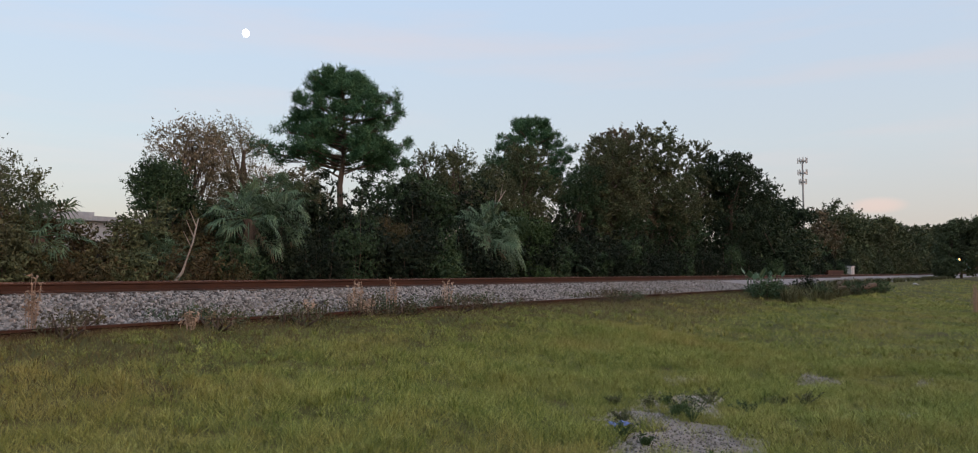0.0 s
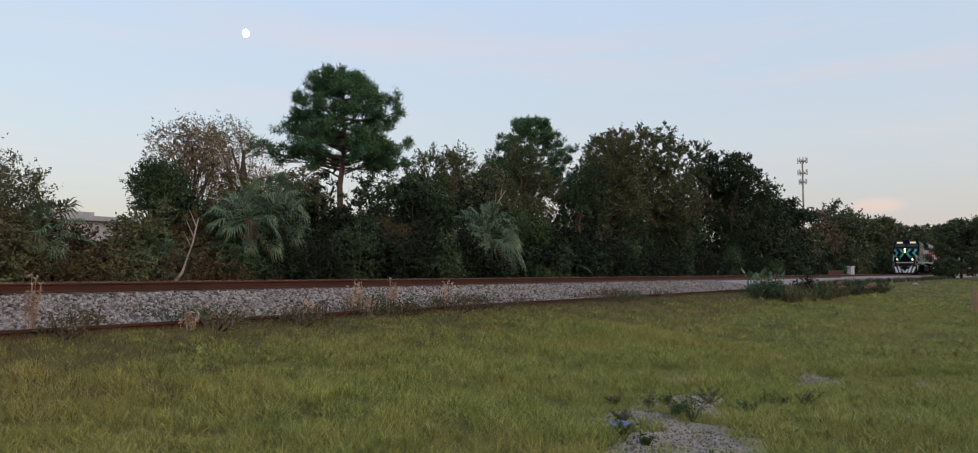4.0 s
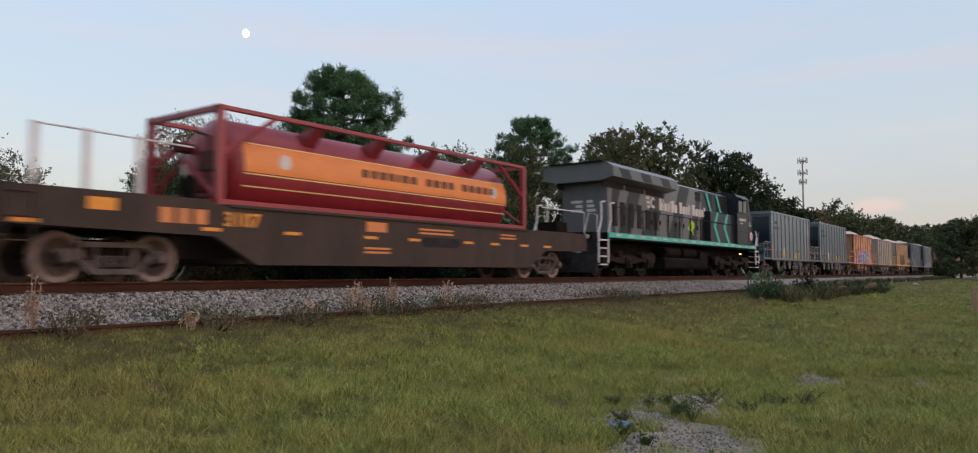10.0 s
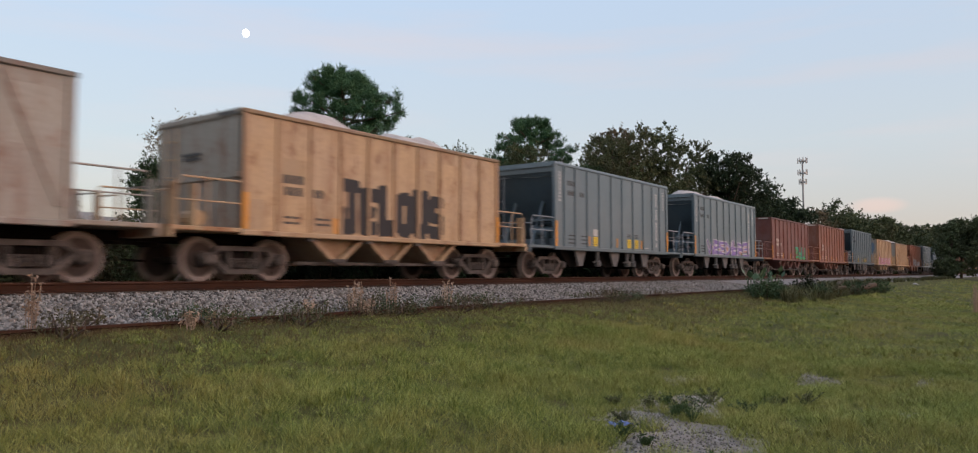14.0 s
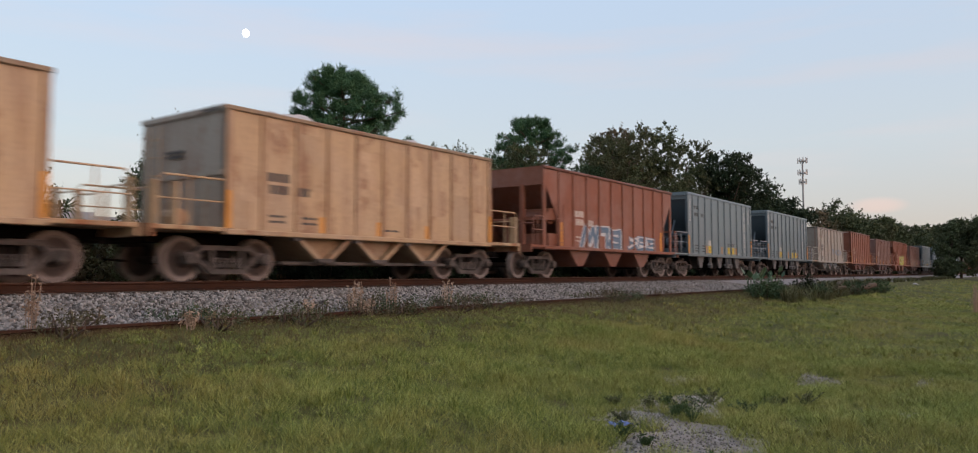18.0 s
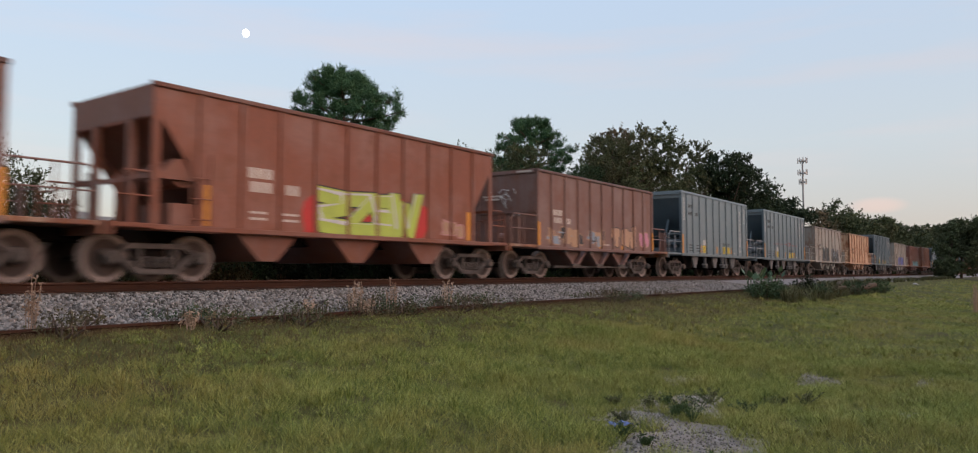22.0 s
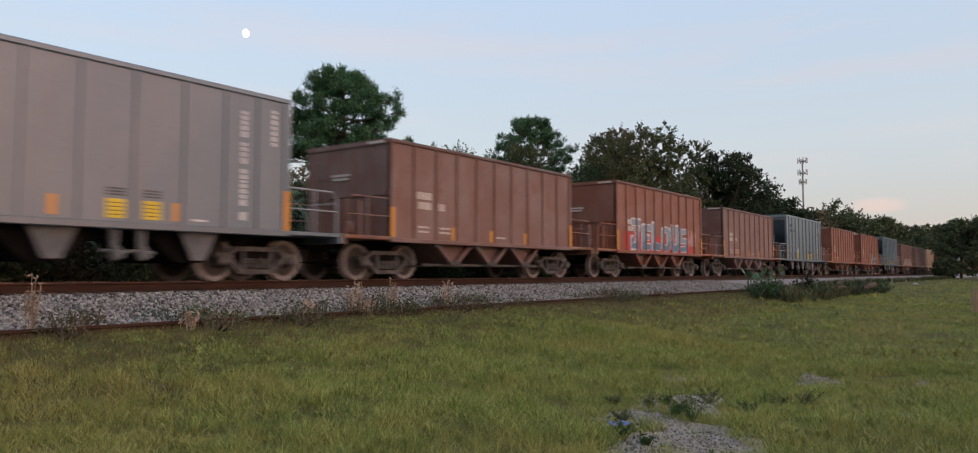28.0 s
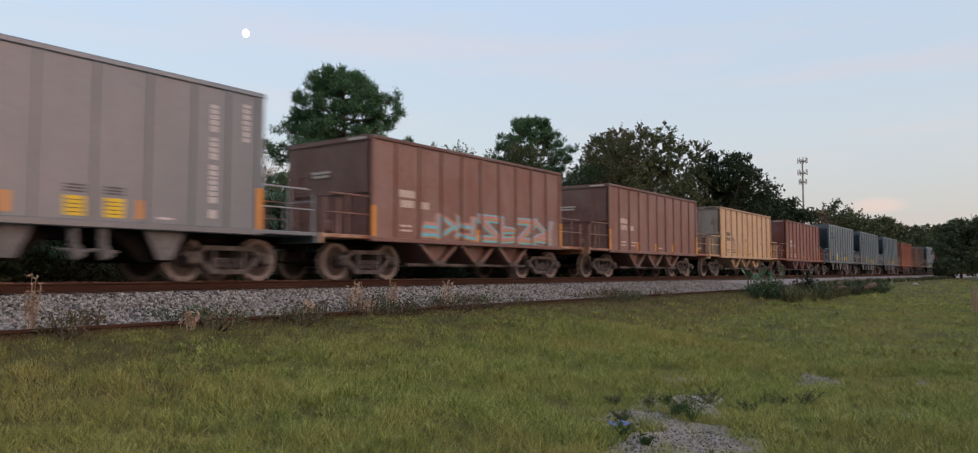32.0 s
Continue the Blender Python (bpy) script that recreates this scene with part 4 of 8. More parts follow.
SPRAY = {n: flat_paint("spray_" + n, c, 0.5) for n, c in dict(pink=(0.45, 0.10, 0.26), blue=(0.025, 0.085, 0.32), teal=(0.03, 0.30, 0.30), white=(0.50, 0.50, 0.50), purple=(0.20, 0.13, 0.36), green=(0.04, 0.40, 0.10), lime=(0.38, 0.47, 0.075), black=(0.02, 0.02, 0.022), red=(0.42, 0.03, 0.025), orange=(0.5, 0.19, 0.06), slate=(0.12, 0.17, 0.23), silver=(0.20, 0.25, 0.30), steel=(0.085, 0.15, 0.22), blush=(0.48, 0.20, 0.28), peach=(0.40, 0.24, 0.15), tan=(0.36, 0.22, 0.13), sky=(0.12, 0.42, 0.48), rose=(0.42, 0.22, 0.22)).items()}

GREY = (0.084, 0.122, 0.143)
TAN, ORANGY, BEIGE = (0.44, 0.305, 0.175), (0.45, 0.230, 0.130), (0.27, 0.255, 0.22)
PEACH = (0.48, 0.315, 0.200)
EMBER = (0.212, 0.070, 0.036)
OXIDE, BROWNISH, MAROON, DULL = (0.200, 0.067, 0.037), (0.158, 0.066, 0.050), (0.150, 0.052, 0.042), (0.165, 0.088, 0.071)


def car_underbody(car, length, passing, w, paint, colour, reach):
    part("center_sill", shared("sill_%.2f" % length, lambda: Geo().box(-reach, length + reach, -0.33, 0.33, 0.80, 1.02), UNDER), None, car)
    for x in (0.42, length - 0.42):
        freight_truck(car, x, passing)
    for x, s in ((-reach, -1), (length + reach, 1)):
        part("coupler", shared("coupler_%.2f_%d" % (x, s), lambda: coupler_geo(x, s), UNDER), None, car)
        xa, xb = (x, 0.0) if s < 0 else (length, x)
        part("end_platform", shared("platform_%.2f_%d" % (x, s), lambda: Geo().box(xa, xb, -w + 0.03, w - 0.03, 1.00, 1.09, 0.015).box(x - 0.04, x + 0.04, -w + 0.03, w - 0.03, 0.86, 1.10), paint), None, car, colour=colour)


def grey_hopper(passing, load, tag=None, dark=1.0):
    """The newer car: ten posts a side, sloping end sheets left open, light chutes below."""
    L, W, Z0, Z1, R = 9.55, 1.60, 1.03, 3.87, 1.50
    col = tuple(v * dark for v in GREY)
    car = thing("hopper_car", Matrix.Identity(4), "grey open-top steel hopper car with sloping ends and yellow decals", "hopper car", "freight cars of the train")
    for s in (-1, 1):
        part("side_sheet", shared("g_side", lambda: side_geo(L, Z0, Z1, W - 0.04), PAINT_FRESH), None, car, colour=col, at=None if s < 0 else pose(L, 0, 0, 0, 0, 180))
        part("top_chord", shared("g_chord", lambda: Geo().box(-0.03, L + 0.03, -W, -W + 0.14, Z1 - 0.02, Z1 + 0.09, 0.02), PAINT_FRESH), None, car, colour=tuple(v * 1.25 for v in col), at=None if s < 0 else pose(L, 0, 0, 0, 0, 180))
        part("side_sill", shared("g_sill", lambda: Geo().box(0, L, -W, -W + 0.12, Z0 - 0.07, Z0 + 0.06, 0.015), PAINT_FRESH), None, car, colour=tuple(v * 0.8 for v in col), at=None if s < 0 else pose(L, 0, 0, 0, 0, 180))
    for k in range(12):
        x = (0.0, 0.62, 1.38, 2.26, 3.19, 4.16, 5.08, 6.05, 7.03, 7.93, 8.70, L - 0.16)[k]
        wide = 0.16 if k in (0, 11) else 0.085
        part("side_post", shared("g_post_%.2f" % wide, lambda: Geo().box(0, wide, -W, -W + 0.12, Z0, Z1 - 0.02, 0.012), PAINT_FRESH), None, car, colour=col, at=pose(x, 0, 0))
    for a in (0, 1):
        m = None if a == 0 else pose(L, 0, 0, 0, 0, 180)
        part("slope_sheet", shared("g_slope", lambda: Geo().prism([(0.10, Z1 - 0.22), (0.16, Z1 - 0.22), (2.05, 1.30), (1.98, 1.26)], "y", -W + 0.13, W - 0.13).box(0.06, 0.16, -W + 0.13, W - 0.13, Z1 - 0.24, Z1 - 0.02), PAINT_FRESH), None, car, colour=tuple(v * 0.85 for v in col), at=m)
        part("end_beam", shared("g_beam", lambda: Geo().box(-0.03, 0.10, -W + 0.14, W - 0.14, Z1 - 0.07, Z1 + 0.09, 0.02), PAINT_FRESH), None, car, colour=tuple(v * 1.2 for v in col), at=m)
        for hand in (-1, 1):
            part("end_strut", shared("g_strut_%d" % hand, lambda: Geo().prism([(0.02, 1.05), (0.20, 1.05), (0.95, 2.72), (0.88, 2.78)], "y", hand * 0.585 - 0.035, hand * 0.585 + 0.035), PAINT_FRESH), None, car, colour=col, at=m)
        part("end_box", shared("g_endbox", lambda: Geo().box(0.3, 1.5, -1.45, 1.45, 1.08, 1.35, 0.03), PAINT_FRESH), None, car, colour=col, at=m)
        part("brake_gear", shared("g_brake", lambda: Geo().lathe([(-0.5, 0.22), (0.5, 0.22)], "y", 12, (0.55, -0.85, 1.62)).box(0.1, 0.75, -1.5, -0.6, 1.95, 2.02).box(0.10, 0.16, -1.5, -1.44, 1.09, 2.0).lathe([(-1.16, 0.26), (-1.12, 0.26)], "y", 12, (0.35, 0, 1.4)), PAINT_FRESH, False), None, car, colour=col, at=m)
        for hand in (-1, 1):
            part("handrail", shared("g_rail_%d" % hand, lambda: rail_cage(Geo(), 0, -1, R, W, 1.09, hand), GREYRAIL), None, car, at=m)
    part("ladder", shared("g_ladder", lambda: ladder_geo(0.13, 0.6, 1.5, 3.5, "y"), GREYRAIL), None, car)
    for x in (2.05, 4.78, 7.5):
        part("discharge_chute", shared("g_chute", lambda: Geo().prism([(-0.42, 1.0), (0.42, 1.0), (0.14, 0.42), (-0.14, 0.42)], "y", -1.42, -1.36), CHUTE), None, car, "dusty grey steel chute", at=pose(x, 0, 0))
        # Near-black bottom: the shade behind the plates is put into its colour.
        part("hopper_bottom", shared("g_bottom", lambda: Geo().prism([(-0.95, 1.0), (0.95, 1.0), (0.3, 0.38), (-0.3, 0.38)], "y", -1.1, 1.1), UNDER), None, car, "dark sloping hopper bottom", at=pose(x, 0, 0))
    for x in (3.3, 5.8, 6.3):
        part("gate_arm", shared("g_arm", lambda: Geo().tube([(0, -1.42, 1.0), (0.02, -1.42, 0.62)], 0.085, 8, 0.07).tube([(0.02, -1.42, 0.62), (0.10, -1.40, 0.45)], 0.11, 8, 0.13).tube([(-0.2, -1.36, 0.58), (0.3, -1.36, 0.55)], 0.03, 6), CHUTE), None, car, "dusty grey gate lever", at=pose(x, 0, 0))
    car_underbody(car, L, passing, W, PAINT_FRESH, tuple(v * 0.9 for v in col), R)
    y = -W + 0.04
    for x in (2.74, 5.58, 6.26):
        part("placard", shared("g_yellow", lambda: Geo().box(0, 0.34, y - 0.004, y - 0.009, Z0 + 0.12, Z0 + 0.46), YELLOW), None, car, "yellow square placard", at=pose(x, 0, 0))
    part("placard", shared("g_white", lambda: Geo().box(2.74, 3.08, y - 0.005, y - 0.01, Z0 + 0.49, Z0 + 0.74), WHITE), None, car, "white square placard")
    for x, wide, h, yy in ((0.02, 0.13, 0.86, -W - 0.001), (L - 0.15, 0.13, 0.86, -W - 0.001), (2.40, 0.12, 0.34, y - 0.005), (4.62, 0.12, 0.34, y - 0.005), (6.84, 0.11, 0.34, y - 0.005)):
        part("reflector", shared("reflector_%.2f_%.2f" % (wide, h), lambda: Geo().box(0, wide, -0.005, 0, 0, h), ORANGE), None, car, "orange reflector strip", at=pose(x, yy, Z0 + (0.05 if h > 0.5 else 0.12)))

    def letters():
        g = Geo()
        for a in range(2):
            bars(g, 0.90 + a * 0.0, Z1 - 0.66 - 0.34 * a, (0.13, 0.13, 0.13) if a == 0 else (0.11, 0.11, 0.11, -0.30, 0.11, 0.11), y, 0.17, 0.06)
        for a in range(3):
            bars(g, 0.95, Z0 + 0.16 + 0.13 * a, (0.22, 0.16, 0.1, -0.25, 0.2, 0.16), y, 0.05, 0.05)
        for x in (5.58, 6.26):
            for a in range(3):
                bars(g, x, Z0 + 0.52 + 0.055 * a, (0.1, 0.12, 0.08), y, 0.03, 0.02)
        for x in (2.74, 5.58, 6.26):
            for a in range(4):
                bars(g, x + 0.04, Z0 + 0.17 + 0.07 * a, (0.10, 0.05, 0.07), y - 0.008, 0.018, 0.015)
        return g
    part("lettering", shared("g_dark", letters, BLACK), None, car, "small dark stencilled lettering")

    def tall():
        g = Geo()
        bars(g, 0.32, Z1 - 1.25, (0.09, 0.08, 0.1, 0.09, 0.07, 0.1, 0.08, 0.09, 0.05), y, 0.10, 0.035, True)
        bars(g, L - 1.22, Z0 + 0.22, (0.17, -0.08, 0.12, 0.08, 0.09, 0.08, 0.05, 0.09, 0.09, -0.06, 0.12, 0.09, 0.08, 0.07, -0.06, 0.12, 0.09, 0.08, 0.08, 0.07), y, 0.12, 0.026, True)
        bars(g, L - 0.46, Z1 - 1.0, (0.08, 0.1, 0.09, 0.08, 0.1, 0.08, 0.07), y, 0.10, 0.03, True)
        g.box(7.25, 7.55, y, y - 0.004, Z0 + 0.14, Z0 + 0.18)
        return g
    part("lettering", shared("g_tall", tall, WHITE), None, car, "white lettering that runs up the side")
    if load:
        part("load", load_geo(L, W - 0.1, Z1, int(passing * 10), load), LOAD, car, "heaped pale crushed stone", smooth=True)
    car["label"] = "grey open-top steel hopper car " + ("heaped with pale crushed stone" if load > 0.3 else "filled to the rim, with yellow decals")
    return car, L, W, Z0, Z1


def box_hopper(passing, colour, load, braced=False, paint=None, label="", marks=None, posts=9, rim=3.43):
    """The older car: upright end walls, posts along the side, three saw-tooth chutes below, caged end platforms."""
    L, W, Z0, Z1, R = 9.05, 1.60, 1.03, rim, 1.55
    paint = paint or PAINT
    k0 = paint.name + "%.2f" % rim
    car = thing("hopper_car", Matrix.Identity(4), label, "hopper car", "freight cars of the train")
    turn = pose(L, 0, 0, 0, 0, 180)
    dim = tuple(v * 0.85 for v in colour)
    stain = 0.55 if colour in (PEACH, ORANGY) else 0.30 if colour is TAN else 0.12
    post_colour = tuple(0.95 * v + stain * (r - 0.95 * v) for v, r in zip(colour, (0.22, 0.092, 0.048)))
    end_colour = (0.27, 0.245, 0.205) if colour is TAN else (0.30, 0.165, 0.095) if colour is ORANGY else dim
    for s in (-1, 1):
        part("side_sheet", shared("b_side" + k0, lambda: side_geo(L, Z0, Z1, W - 0.05), paint), None, car, colour=colour, at=None if s < 0 else turn)
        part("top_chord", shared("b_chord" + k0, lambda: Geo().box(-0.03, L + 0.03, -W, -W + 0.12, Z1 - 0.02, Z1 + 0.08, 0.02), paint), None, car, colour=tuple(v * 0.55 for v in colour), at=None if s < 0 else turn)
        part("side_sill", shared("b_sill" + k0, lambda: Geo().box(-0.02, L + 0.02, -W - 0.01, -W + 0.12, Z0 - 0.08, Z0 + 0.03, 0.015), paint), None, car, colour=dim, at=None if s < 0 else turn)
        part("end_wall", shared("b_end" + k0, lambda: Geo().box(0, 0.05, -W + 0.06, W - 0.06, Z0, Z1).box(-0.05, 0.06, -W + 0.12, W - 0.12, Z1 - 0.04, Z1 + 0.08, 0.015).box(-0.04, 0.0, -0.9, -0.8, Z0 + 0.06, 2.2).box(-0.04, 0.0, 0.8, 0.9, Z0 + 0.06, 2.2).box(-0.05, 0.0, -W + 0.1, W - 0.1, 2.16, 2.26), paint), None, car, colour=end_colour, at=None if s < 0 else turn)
        part("ladder", shared("b_ladder" + k0, lambda: ladder_geo(-0.07, 0.75, 1.5, 3.3, "y"), paint), None, car, colour=colour, at=None if s < 0 else turn)
        for hand in (-1, 1):
            part("handrail", shared("b_rail_%d" % hand + k0, lambda: rail_cage(Geo(), 0, -1, R, W, 1.09, hand), paint), None, car, colour=colour, at=None if s < 0 else turn)
        for px, py in ((-R + 0.06, -W + 0.08), (-R + 0.5, -W + 0.06), (-R + 0.06, W - 0.32)):
            part("cage_plate", shared("b_plate" + paint.name, lambda: Geo().box(0, 0.06, 0, 0.22, 1.09, 1.92, 0.01), paint), None, car, colour=colour, at=(Matrix.Identity(4) if s < 0 else turn) @ pose(px, py, 0))
        part("brake_cylinder", shared("b_cyl" + paint.name, lambda: Geo().lathe([(-0.9, 0.05), (-0.88, 0.17), (-0.5, 0.17), (-0.48, 0.05)], "y", 12, (-0.55, 0, 1.3)), paint), None, car, colour=dim, at=None if s < 0 else turn)
    span = L / (posts + 1)
    for k in range(posts + 2):
        x = min(max(span * k - 0.05, 0), L - 0.12)
        if braced and k in (posts,):
            continue
        wide = 0.12 if k in (0, posts + 1) else 0.09
        part("side_post", shared("b_post%s%.2f" % (k0, wide), lambda: Geo().box(0, wide, -W + 0.002, -W + 0.13, Z0, Z1 - 0.02, 0.015), paint), None, car, colour=post_colour, at=pose(x, 0, 0))
    if braced:
        def brace():
            return Geo().prism([(0.12, Z0 + 0.25), (0.24, Z0 + 0.25), (span * 1.6 + 0.05, Z1 - 0.1), (span * 1.6 - 0.08, Z1 - 0.1)], "y", -W + 0.01, -W + 0.128)
        part("diagonal_brace", shared("b_brace" + k0, brace, paint), None, car, colour=post_colour)
        part("diagonal_brace", shared("b_brace2" + k0, lambda: Geo().prism([(L - 0.12, Z0 + 0.25), (L - 0.24, Z0 + 0.25), (L - span * 1.05, Z1 - 0.1), (L - span * 1.05 + 0.12, Z1 - 0.1)], "y", -W + 0.01, -W + 0.128), paint), None, car, colour=post_colour)
    if stain > 0.2 or braced:
        rng = np.random.default_rng(int(passing * 100))
        for k in range(posts + 1):
            if rng.uniform() < 0.62:
                x0, z0 = span * k + 0.10, Z0 + 0.06 if rng.uniform() < 0.55 else rng.uniform(1.5, 2.3)
                z1, tone = min(Z1 - 0.25, z0 + rng.uniform(0.45, 1.3)), rng.uniform(0.80, 1.14)
                part("repainted_panel", Geo().box(x0, x0 + span - 0.18 - rng.uniform(0, 0.25), -W + 0.047, -W + 0.0495, z0, z1), paint, car, "patch of touched-up paint", colour=tuple(v * tone for v in colour))
    # Shade under the body is put into darker chute paint, less on flanges.
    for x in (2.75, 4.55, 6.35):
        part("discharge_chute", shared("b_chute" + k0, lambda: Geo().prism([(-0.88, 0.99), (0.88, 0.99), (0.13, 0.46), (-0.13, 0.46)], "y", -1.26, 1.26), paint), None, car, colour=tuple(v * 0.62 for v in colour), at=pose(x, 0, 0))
        for hand in (-1, 1):
            part("chute_flange", shared("b_flange%d" % hand + k0, lambda: Geo().prism([(hand * 0.90, 1.0), (hand * 0.74, 1.0), (hand * 0.02, 0.44), (hand * 0.16, 0.42)], "y", -1.45, -1.27), paint), None, car, colour=tuple(v * 0.80 for v in colour), at=pose(x, 0, 0))
        part("gate_lip", shared("b_lip" + k0, lambda: Geo().box(-0.24, 0.24, -1.47, -1.38, 0.42, 0.50), TRUCK), None, car, at=pose(x, 0, 0))
        part("hinge_block", shared("b_hinge" + k0, lambda: Geo().box(-0.98, -0.80, -1.58, -1.42, 0.88, 0.99), TRUCK), None, car, at=pose(x, 0, 0))
    for y in (-1.16, 1.16):
        part("gate_rail", shared("b_gate%d" % (y > 0), lambda: Geo().box(1.7, 7.4, y - 0.04, y + 0.04, 0.36, 0.43), TRUCK), None, car)
    car_underbody(car, L, passing, W, paint, dim, R)
    y = -W + 0.048
    mark = marks or CREAM

    def letters():
        g = Geo()
        x = span * 1.15
        bars(g, x, 2.12, (0.15, 0.15, 0.15), y, 0.19, 0.05)
        bars(g, x + 0.05, 1.86, (0.12, 0.13, 0.13, -0.20, 0.12, 0.12), y, 0.19, 0.05)
        for a in range(2):
            bars(g, x + 0.05, 1.24 + 0.12 * a, (0.2, 0.16, -0.4, 0.22, 0.16), y, 0.05, 0.04)
        bars(g, span * 5.1, 1.2, (0.2, 0.2), y, 0.05)
        return g
    part("lettering", shared("b_letters" + mark.name + str(posts), letters, mark), None, car, "stencilled lettering")
    part("lettering", shared("b_endmark%.2f" % rim + mark.name, lambda: Geo().box(-0.055, -0.05, -0.15, 0.55, 2.72, 2.78).box(-0.055, -0.05, -0.1, 0.5, 2.62, 2.68).box(-0.057, -0.052, -W + 0.2, -W + 0.8, Z1 - 0.02, Z1 + 0.04), mark), None, car, "small lettering on the end wall")
    if not braced and paint is not PAINT_RUSTY:
        for x, h, yy in ((0.0, 0.76, -W - 0.003), (L - 0.12, 0.76, -W - 0.003), (span * 3 - 0.22, 0.36, y), (span * 5 - 0.22, 0.34, y), (span * 7 - 0.2, 0.34, y)):
            part("reflector", shared("reflector_b_%.2f" % h, lambda: Geo().box(0, 0.12, -0.005, 0, 0, h), ORANGE), None, car, "orange reflector strip", at=pose(x, yy, Z0 + 0.05))
    if load:
        part("load", load_geo(L, W - 0.1, Z1, int(passing * 10), load), LOAD, car, "heaped pale crushed stone", smooth=True)
    return car, L, W, Z0, Z1


def open_hopper(passing, colour, load, label=""):
    """The red-brown car whose sides are cut away in triangles over the end platforms."""
    L, W, Z0, Z1, R = 10.7, 1.60, 1.05, 3.67, 0.75
    car = thing("hopper_car", Matrix.Identity(4), label, "hopper car", "freight cars of the train")
    turn = pose(L, 0, 0, 0, 0, 180)
    dim = tuple(v * 0.85 for v in colour)
    for s in (-1, 1):
        m = None if s < 0 else turn
        part("side_sheet", shared("o_side", lambda: side_geo(L, Z0, Z1, W - 0.05, 0.92, 0.92), PAINT), None, car, colour=colour, at=m)
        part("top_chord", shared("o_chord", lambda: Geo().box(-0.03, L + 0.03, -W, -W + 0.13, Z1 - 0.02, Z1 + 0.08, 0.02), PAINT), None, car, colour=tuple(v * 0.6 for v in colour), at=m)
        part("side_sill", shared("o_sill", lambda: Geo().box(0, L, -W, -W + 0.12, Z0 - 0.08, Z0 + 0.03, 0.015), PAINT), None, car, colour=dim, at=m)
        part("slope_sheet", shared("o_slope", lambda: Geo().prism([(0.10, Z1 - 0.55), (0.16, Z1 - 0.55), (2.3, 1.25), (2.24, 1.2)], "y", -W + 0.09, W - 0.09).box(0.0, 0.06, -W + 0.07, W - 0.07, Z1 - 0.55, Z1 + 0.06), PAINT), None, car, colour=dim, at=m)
        part("end_post", shared("o_posts", lambda: Geo().box(0, 0.12, -0.75, -0.6, 1.09, Z1 - 0.5).box(0, 0.12, 0.6, 0.75, 1.09, Z1 - 0.5).box(0.0, 0.10, -W + 0.07, W - 0.07, 1.95, 2.03), PAINT), None, car, colour=colour, at=m)
        part("brake_gear", shared("o_brake", lambda: Geo().lathe([(-0.55, 0.28), (0.55, 0.28)], "y", 14, (0.75, -0.8, 2.1)).prism([(0.05, 1.95), (0.5, 2.35), (1.2, 2.35), (1.3, 1.95)], "y", -1.5, -1.2).box(0.4, 1.2, -1.5, -0.4, 1.09, 1.5), PAINT), None, car, colour=dim, at=m)
        part("ladder", shared("o_ladder", lambda: ladder_geo(0.75, -W - 0.03, 1.2, 2.4, "x"), PAINT), None, car, colour=colour, at=m)
        for hand in (-1, 1):
            part("handrail", shared("o_rail_%d" % hand, lambda: rail_cage(Geo(), 0, -1, R, W, 1.09, hand), PAINT), None, car, colour=colour, at=m)
    n = 10
    for k in range(n):
        x = 0.92 + (L - 1.93) * k / (n - 1)
        part("side_post", shared("o_post", lambda: Geo().box(0, 0.09, -W + 0.002, -W + 0.13, Z0, Z1 - 0.02, 0.015), PAINT), None, car, colour=tuple(v * 0.93 for v in colour), at=pose(x, 0, 0))
    # Chutes in a darkened car colour that carries the shade below the side.
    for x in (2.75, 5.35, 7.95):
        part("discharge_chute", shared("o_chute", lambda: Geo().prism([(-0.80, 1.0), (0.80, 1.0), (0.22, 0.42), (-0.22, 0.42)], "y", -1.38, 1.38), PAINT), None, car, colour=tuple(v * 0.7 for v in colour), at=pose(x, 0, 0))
    car_underbody(car, L, passing, W, PAINT, dim, R)
    y = -W + 0.048

    def letters():
        g = Geo()
        bars(g, 2.10, 2.15, (0.16, 0.16, 0.16), y, 0.22, 0.05)
        bars(g, 2.15, 1.86, (0.14, 0.14, 0.14, -0.3, 0.14, 0.14), y, 0.22, 0.05)
        for a in range(2):
            bars(g, 2.15, 1.28 + 0.13 * a, (0.2, 0.16, -0.35, 0.22, 0.16), y, 0.05, 0.04)
        return g
    part("lettering", shared("o_letters", letters, CREAM), None, car, "stencilled lettering")
    for x in (1.08, L - 1.22):
        part("reflector", shared("reflector_o", lambda: Geo().box(0, 0.14, -0.005, 0, 0, 0.8), ORANGE), None, car, "orange reflector strip", at=pose(x, y, Z0 + 0.05))
    if load:
        part("load", load_geo(L, W - 0.1, Z1, int(passing * 10), load), LOAD, car, "heaped pale crushed stone", smooth=True)
    return car, L, W, Z0, Z1


